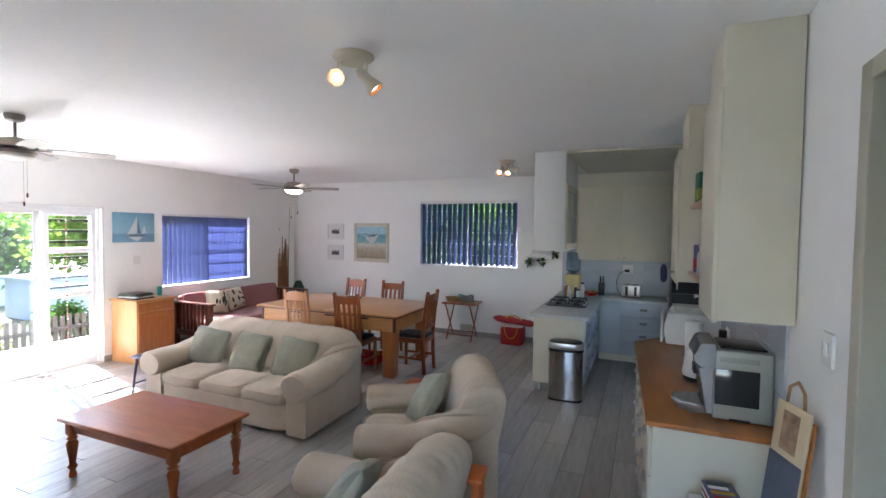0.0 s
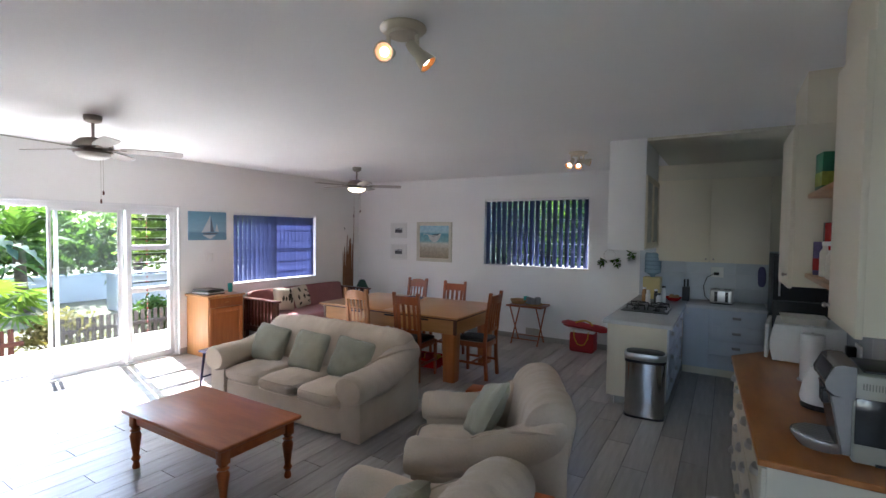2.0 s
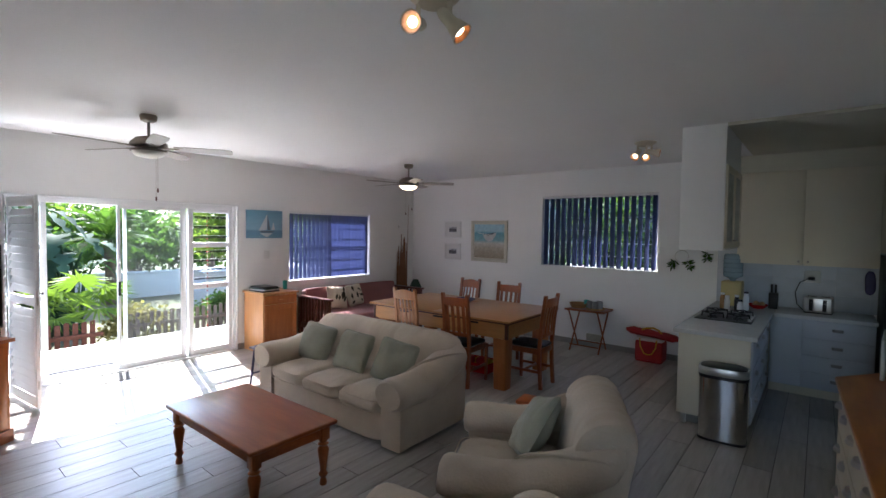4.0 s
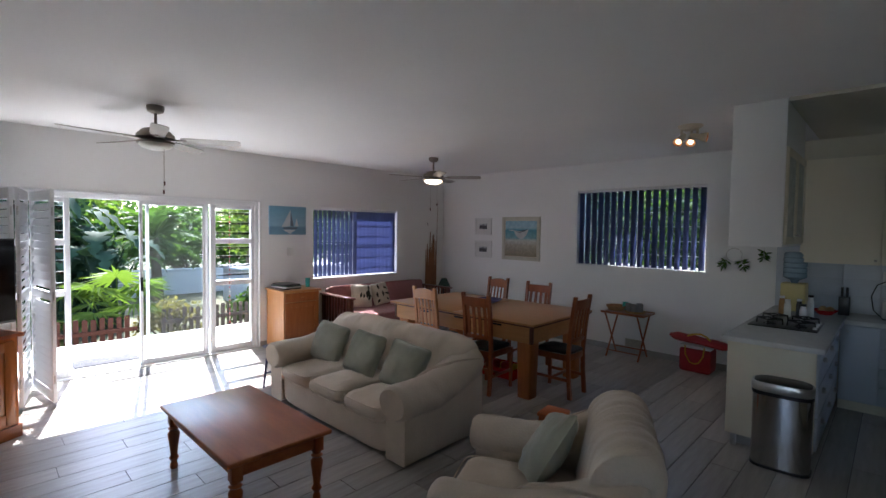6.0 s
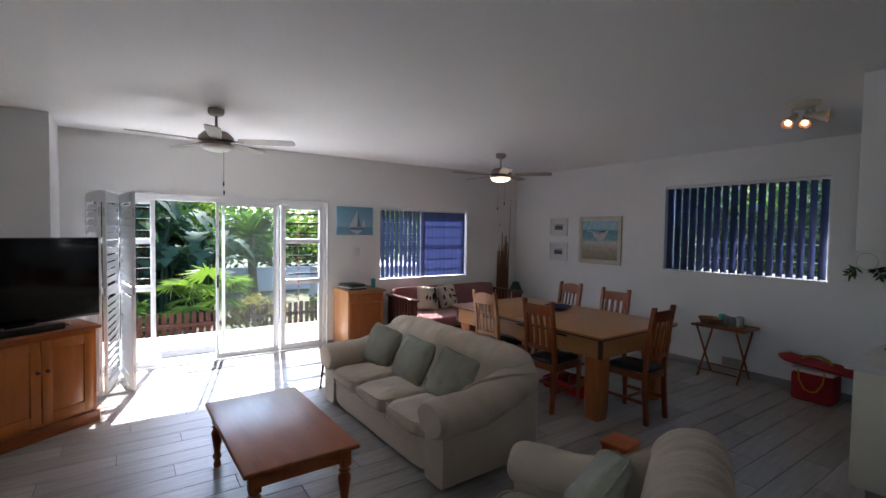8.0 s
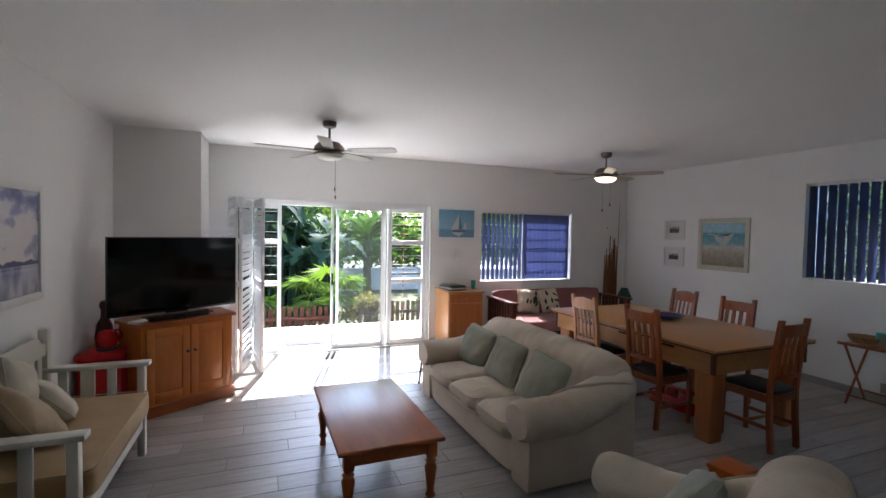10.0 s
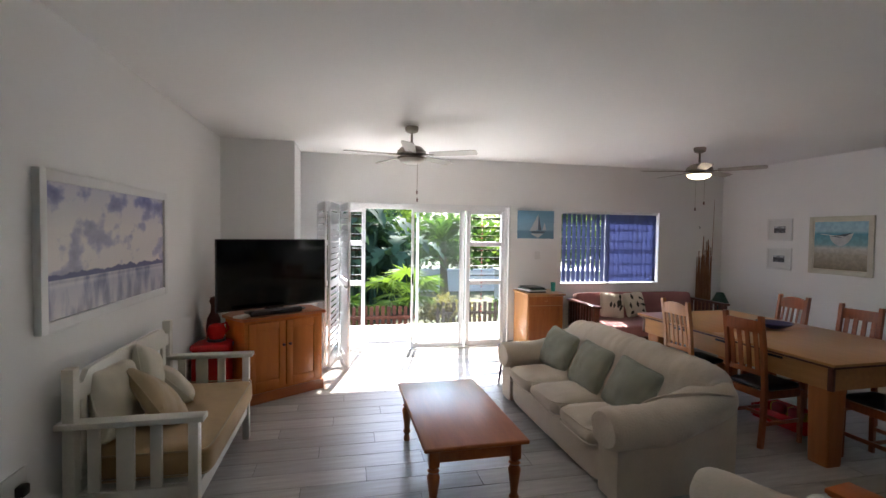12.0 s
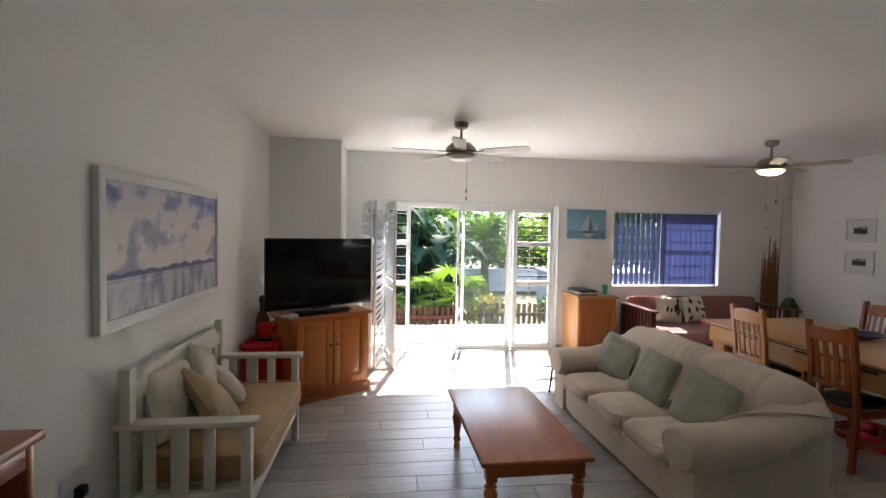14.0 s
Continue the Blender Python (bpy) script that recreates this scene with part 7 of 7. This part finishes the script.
def strelitzia(x, y, z, n, h, material, label, seed):
    """A clump of tall banana-like leaves."""
    rng = random.Random(seed)
    t = thing("banana_plant", pose(x, y, z), label, "plant")
    st, bl = bmesh.new(), bmesh.new()
    for i in range(n):
        bx, by = rng.uniform(-0.9, 0.9), rng.uniform(-0.9, 0.9)
        a, L = rng.uniform(0, math.tau), h * rng.uniform(0.55, 1.0)
        o = Vector((math.cos(a), math.sin(a), 0))
        p0, p1, p2 = Vector((bx, by, 0)), Vector((bx, by, L * 0.55)) + o * 0.1, Vector((bx, by, L * 0.7)) + o * 0.25
        tube([p0, p1, p2], [0.05, 0.035, 0.02], 6, st)
        side = Vector((-o.y, o.x, 0))
        W_ = 0.27 * rng.uniform(0.8, 1.2)
        ll = L * 0.46
        prev = None
        for k in range(19):
            u = k / 18
            c = p2 + o * ll * u * 0.7 + Vector((0, 0, ll * (0.75 * u - 0.95 * u * u)))
            w = W_ * math.sin(math.pi * (0.06 + 0.92 * u)) ** 0.7 * (1.0 if k % 3 else 0.35) * rng.uniform(0.85, 1.1)
            row = [bl.verts.new(c + side * w + Vector((0, 0, 0.25 * w))), bl.verts.new(c), bl.verts.new(c - side * w + Vector((0, 0, 0.25 * w)))]
            if prev:
                bl.faces.new((prev[0], prev[1], row[1], row[0]))
                bl.faces.new((prev[1], prev[2], row[2], row[1]))
            prev = row
    part("stem", st, M_DLEAF, t)
    part("crown", bl, material, t)


def bush(x, y, z, rx, ry, rz, n, leaf, material, label, seed, name="shrub", trunk=0.0):
    """A tree or shrub: limbs and a crown of leaf clumps with gaps."""
    rng = random.Random(seed)
    t = thing(name, pose(x, y, z), label, name)
    st = bmesh.new()
    clumps = []
    for i in range(max(6, n // 90)):
        u, a = rng.uniform(-0.6, 1), rng.uniform(0, math.tau)
        q = math.sqrt(1 - u * u) * rng.uniform(0.5, 1)
        clumps.append(Vector((rx * q * math.cos(a), ry * q * math.sin(a), trunk + rz * (1 + u) * rng.uniform(0.8, 1.0))))
    tube([(0, 0, 0), (0.02, 0.03, trunk * 0.5 + 0.05), (0, 0, trunk + rz * 0.4)], [0.05 + 0.03 * trunk, 0.04 + 0.02 * trunk, 0.02], 8, st)
    for c in clumps[:14]:
        tube([(0, 0, trunk * 0.7), (c.x * 0.5, c.y * 0.5, trunk * 0.7 + (c.z - trunk * 0.7) * 0.6), c], [0.02 + 0.012 * trunk, 0.014, 0.006], 5, st)
    part("trunk", st, M_BARK, t)
    rows = []
    for i in range(n):
        c = rng.choice(clumps)
        sp = 0.34 * max(rx, rz)
        p = c + Vector((rng.gauss(0, sp * 0.5), rng.gauss(0, sp * 0.5), rng.gauss(0, sp * 0.38)))
        d = Vector((rng.gauss(0, 1), rng.gauss(0, 1), rng.gauss(-0.15, 0.6))).normalized()
        s = d.orthogonal().normalized()
        s.rotate(Matrix.Rotation(rng.uniform(0, math.tau), 3, d))
        rows.append((p, p + d * leaf * rng.uniform(0.7, 1.2), s, leaf * 0.28))
    crown("crown", rows, material, t)


M_YGREEN = leafy("light_green_leaf", (0.10, 0.145, 0.035), (0.06, 0.095, 0.025))
fan_palm(-10.3, 3.0, 0.12, 11, 0.80, 0.62, M_LIME, "bright lime fan palm behind the fence", 1)
fan_palm(-10.3, 1.7, -0.3, 9, 0.75, 0.5, M_LEAF, "low green fan palm behind the fence", 2)
bush(-10.0, 3.75, -0.62, 0.55, 0.6, 0.5, 1500, 0.10, M_YLEAF, "yellowing shrub behind the fence", 3)
feather_palm(-16.8, 5.25, -0.62, 2.0, 26, 1.9, M_LEAF, "feather palm with a short rough trunk", 4, 0.15)
feather_palm(-15.5, 7.6, -0.62, 2.9, 22, 2.0, M_LEAF, "tall feather palm with arching fronds", 5)
strelitzia(-12.6, 1.4, -0.62, 42, 4.2, M_DLEAF, "tall clump of blue-green banana leaves", 6)
strelitzia(-12.8, 2.5, -0.62, 36, 3.6, M_DLEAF, "dense clump of blue-green banana leaves", 7)
strelitzia(-11.4, 0.4, -0.62, 14, 3.8, M_LEAF, "green banana leaves beside the terrace", 8)
bush(-15.5, 1.0, -0.62, 2.4, 2.2, 2.2, 7000, 0.22, M_DLEAF, "dark garden tree behind the palms", 9, "tree", 1.2)
bush(-16.5, -1.0, -0.62, 2.6, 2.6, 2.4, 6000, 0.24, M_DLEAF, "dark garden tree behind the banana leaves", 10, "tree", 1.2)
bush(-12.0, 7.2, -0.62, 1.3, 1.3, 1.5, 6000, 0.17, M_YGREEN, "leafy green tree beyond the fence", 11, "tree", 1.3)
bush(-12.5, 9.8, -0.62, 1.5, 1.6, 1.6, 5000, 0.17, M_LEAF, "leafy green tree beyond the fence", 12, "tree", 1.0)
bush(-20.0, 7.0, -0.62, 2.5, 3.0, 1.15, 5000, 0.26, M_LEAF, "distant green garden tree", 13, "tree", 0.8)
bush(-20.0, 14.0, -0.62, 2.6, 3.4, 2.0, 5000, 0.26, M_LEAF, "distant green garden tree", 14, "tree", 0.8)
bush(-14.2, 1.2, -0.62, 1.6, 2.2, 1.3, 5000, 0.24, M_DLEAF, "dense dark shrubbery behind the banana leaves", 31)
bush(-14.4, 2.5, -0.62, 1.2, 1.1, 1.3, 4200, 0.24, M_DLEAF, "dense dark shrubbery behind the banana leaves", 32)
bush(-10.6, 5.6, -0.62, 0.5, 0.6, 0.45, 1200, 0.11, M_LEAF, "green shrub behind the fence", 15)
bush(-10.6, 6.9, -0.62, 0.55, 0.6, 0.5, 1200, 0.11, M_LEAF, "green shrub behind the fence", 16)
for i, x in enumerate((-4.2, -3.1, -2.0, -0.9, 0.2)):
    bush(x, 9.9 + 0.2 * (i % 2), -0.62, 0.8, 0.6, 1.9, 4500, 0.12, M_LEAF if i % 2 else M_DLEAF, "dense green hedge plant outside the kitchen window", 20 + i)
for i in range(9):
    bush(-21.5 - 1.2 * (i % 2), -2.0 + 3.1 * i, -0.62, 1.9, 2.0, 1.1 + 0.2 * (i % 3), 3600, 0.26, M_YGREEN if i % 3 else M_LEAF, "green garden tree beyond the white wall", 40 + i, "tree", 0.9)
bw_ = thing("garden_wall", pose(-2.5, 11.4, -0.62), "grey rendered boundary wall behind the hedge", "wall")
part("wall_panel", box(-4.5, 6.5, -0.1, 0.1, 0, 3.6, 0.01), mat("grey_boundary_wall", (0.20, 0.21, 0.21), 0.9, 0.2, 2.5, 0.2, 30), bw_)
# neighbour's white wall and low building
gw = thing("garden_wall", pose(-18.0, 0, -0.62), "white rendered garden wall beyond the palms", "wall")
part("wall_panel", box(-0.15, 0.15, -14, 24, 0, 0.80, 0.01), M_RENDER, gw)
part("coping", box(-0.2, 0.2, -14.05, 24.05, 0.80, 0.88, 0.01), M_RENDER, gw)
nb = thing("outbuilding", pose(-14.0, 9.0, -0.62), "low pale blue-white outbuilding with louvred door", "outbuilding")
part("wall", box(-1.6, 0.0, -2.2, 1.6, 0, 1.05, 0.01), M_RENDER, nb)
part("roof", box(-1.7, 0.1, -2.3, 1.7, 1.05, 1.12, 0.01), M_RENDER, nb)
for i in range(6):
    part("louvre", box(0.0, 0.02, -1.0, -0.1, 0.25 + 0.12 * i, 0.32 + 0.12 * i, 0.003), M_ALU, nb)
# roof edge over the door
structure("roof_eave", boxes([(W - 0.75, W - 0.22, -2.0, N + 1.0, C + 0.02, C + 0.14)], 0.01), M_ALU, "white roof eave over the terrace", "eave")


# ---- floor planks ----
def floor():
    f = structure("floor", box(W - 0.22, 2.0, -1.72, N + 0.22, -0.12, -0.006), M_GROUT, "grey wood-look tile plank floor", "floor")
    pw, pl, gap = 0.192, 1.2, 0.004
    meshes = {}
    x = W - 0.001
    i = 0
    while x < E + 0.05:
        y = -1.7 - (i * 0.43) % pl
        while y < N:
            y0, y1 = max(y, -1.6), min(y + pl, N)
            if y1 - y0 > 0.02:
                key = round(y1 - y0, 3)
                if key not in meshes:
                    b = box(0, pw - gap, 0, y1 - y0 - gap, -0.006, 0, 0.0012, 1)
                    o = part("plank", b, M_PLANK, f, smooth=False)
                    meshes[key] = o.data
                else:
                    o = new("plank", meshes[key])
                    o.parent = f
                o.location = (x, y0, 0)
            y += pl
        x += pw
        i += 1


floor()
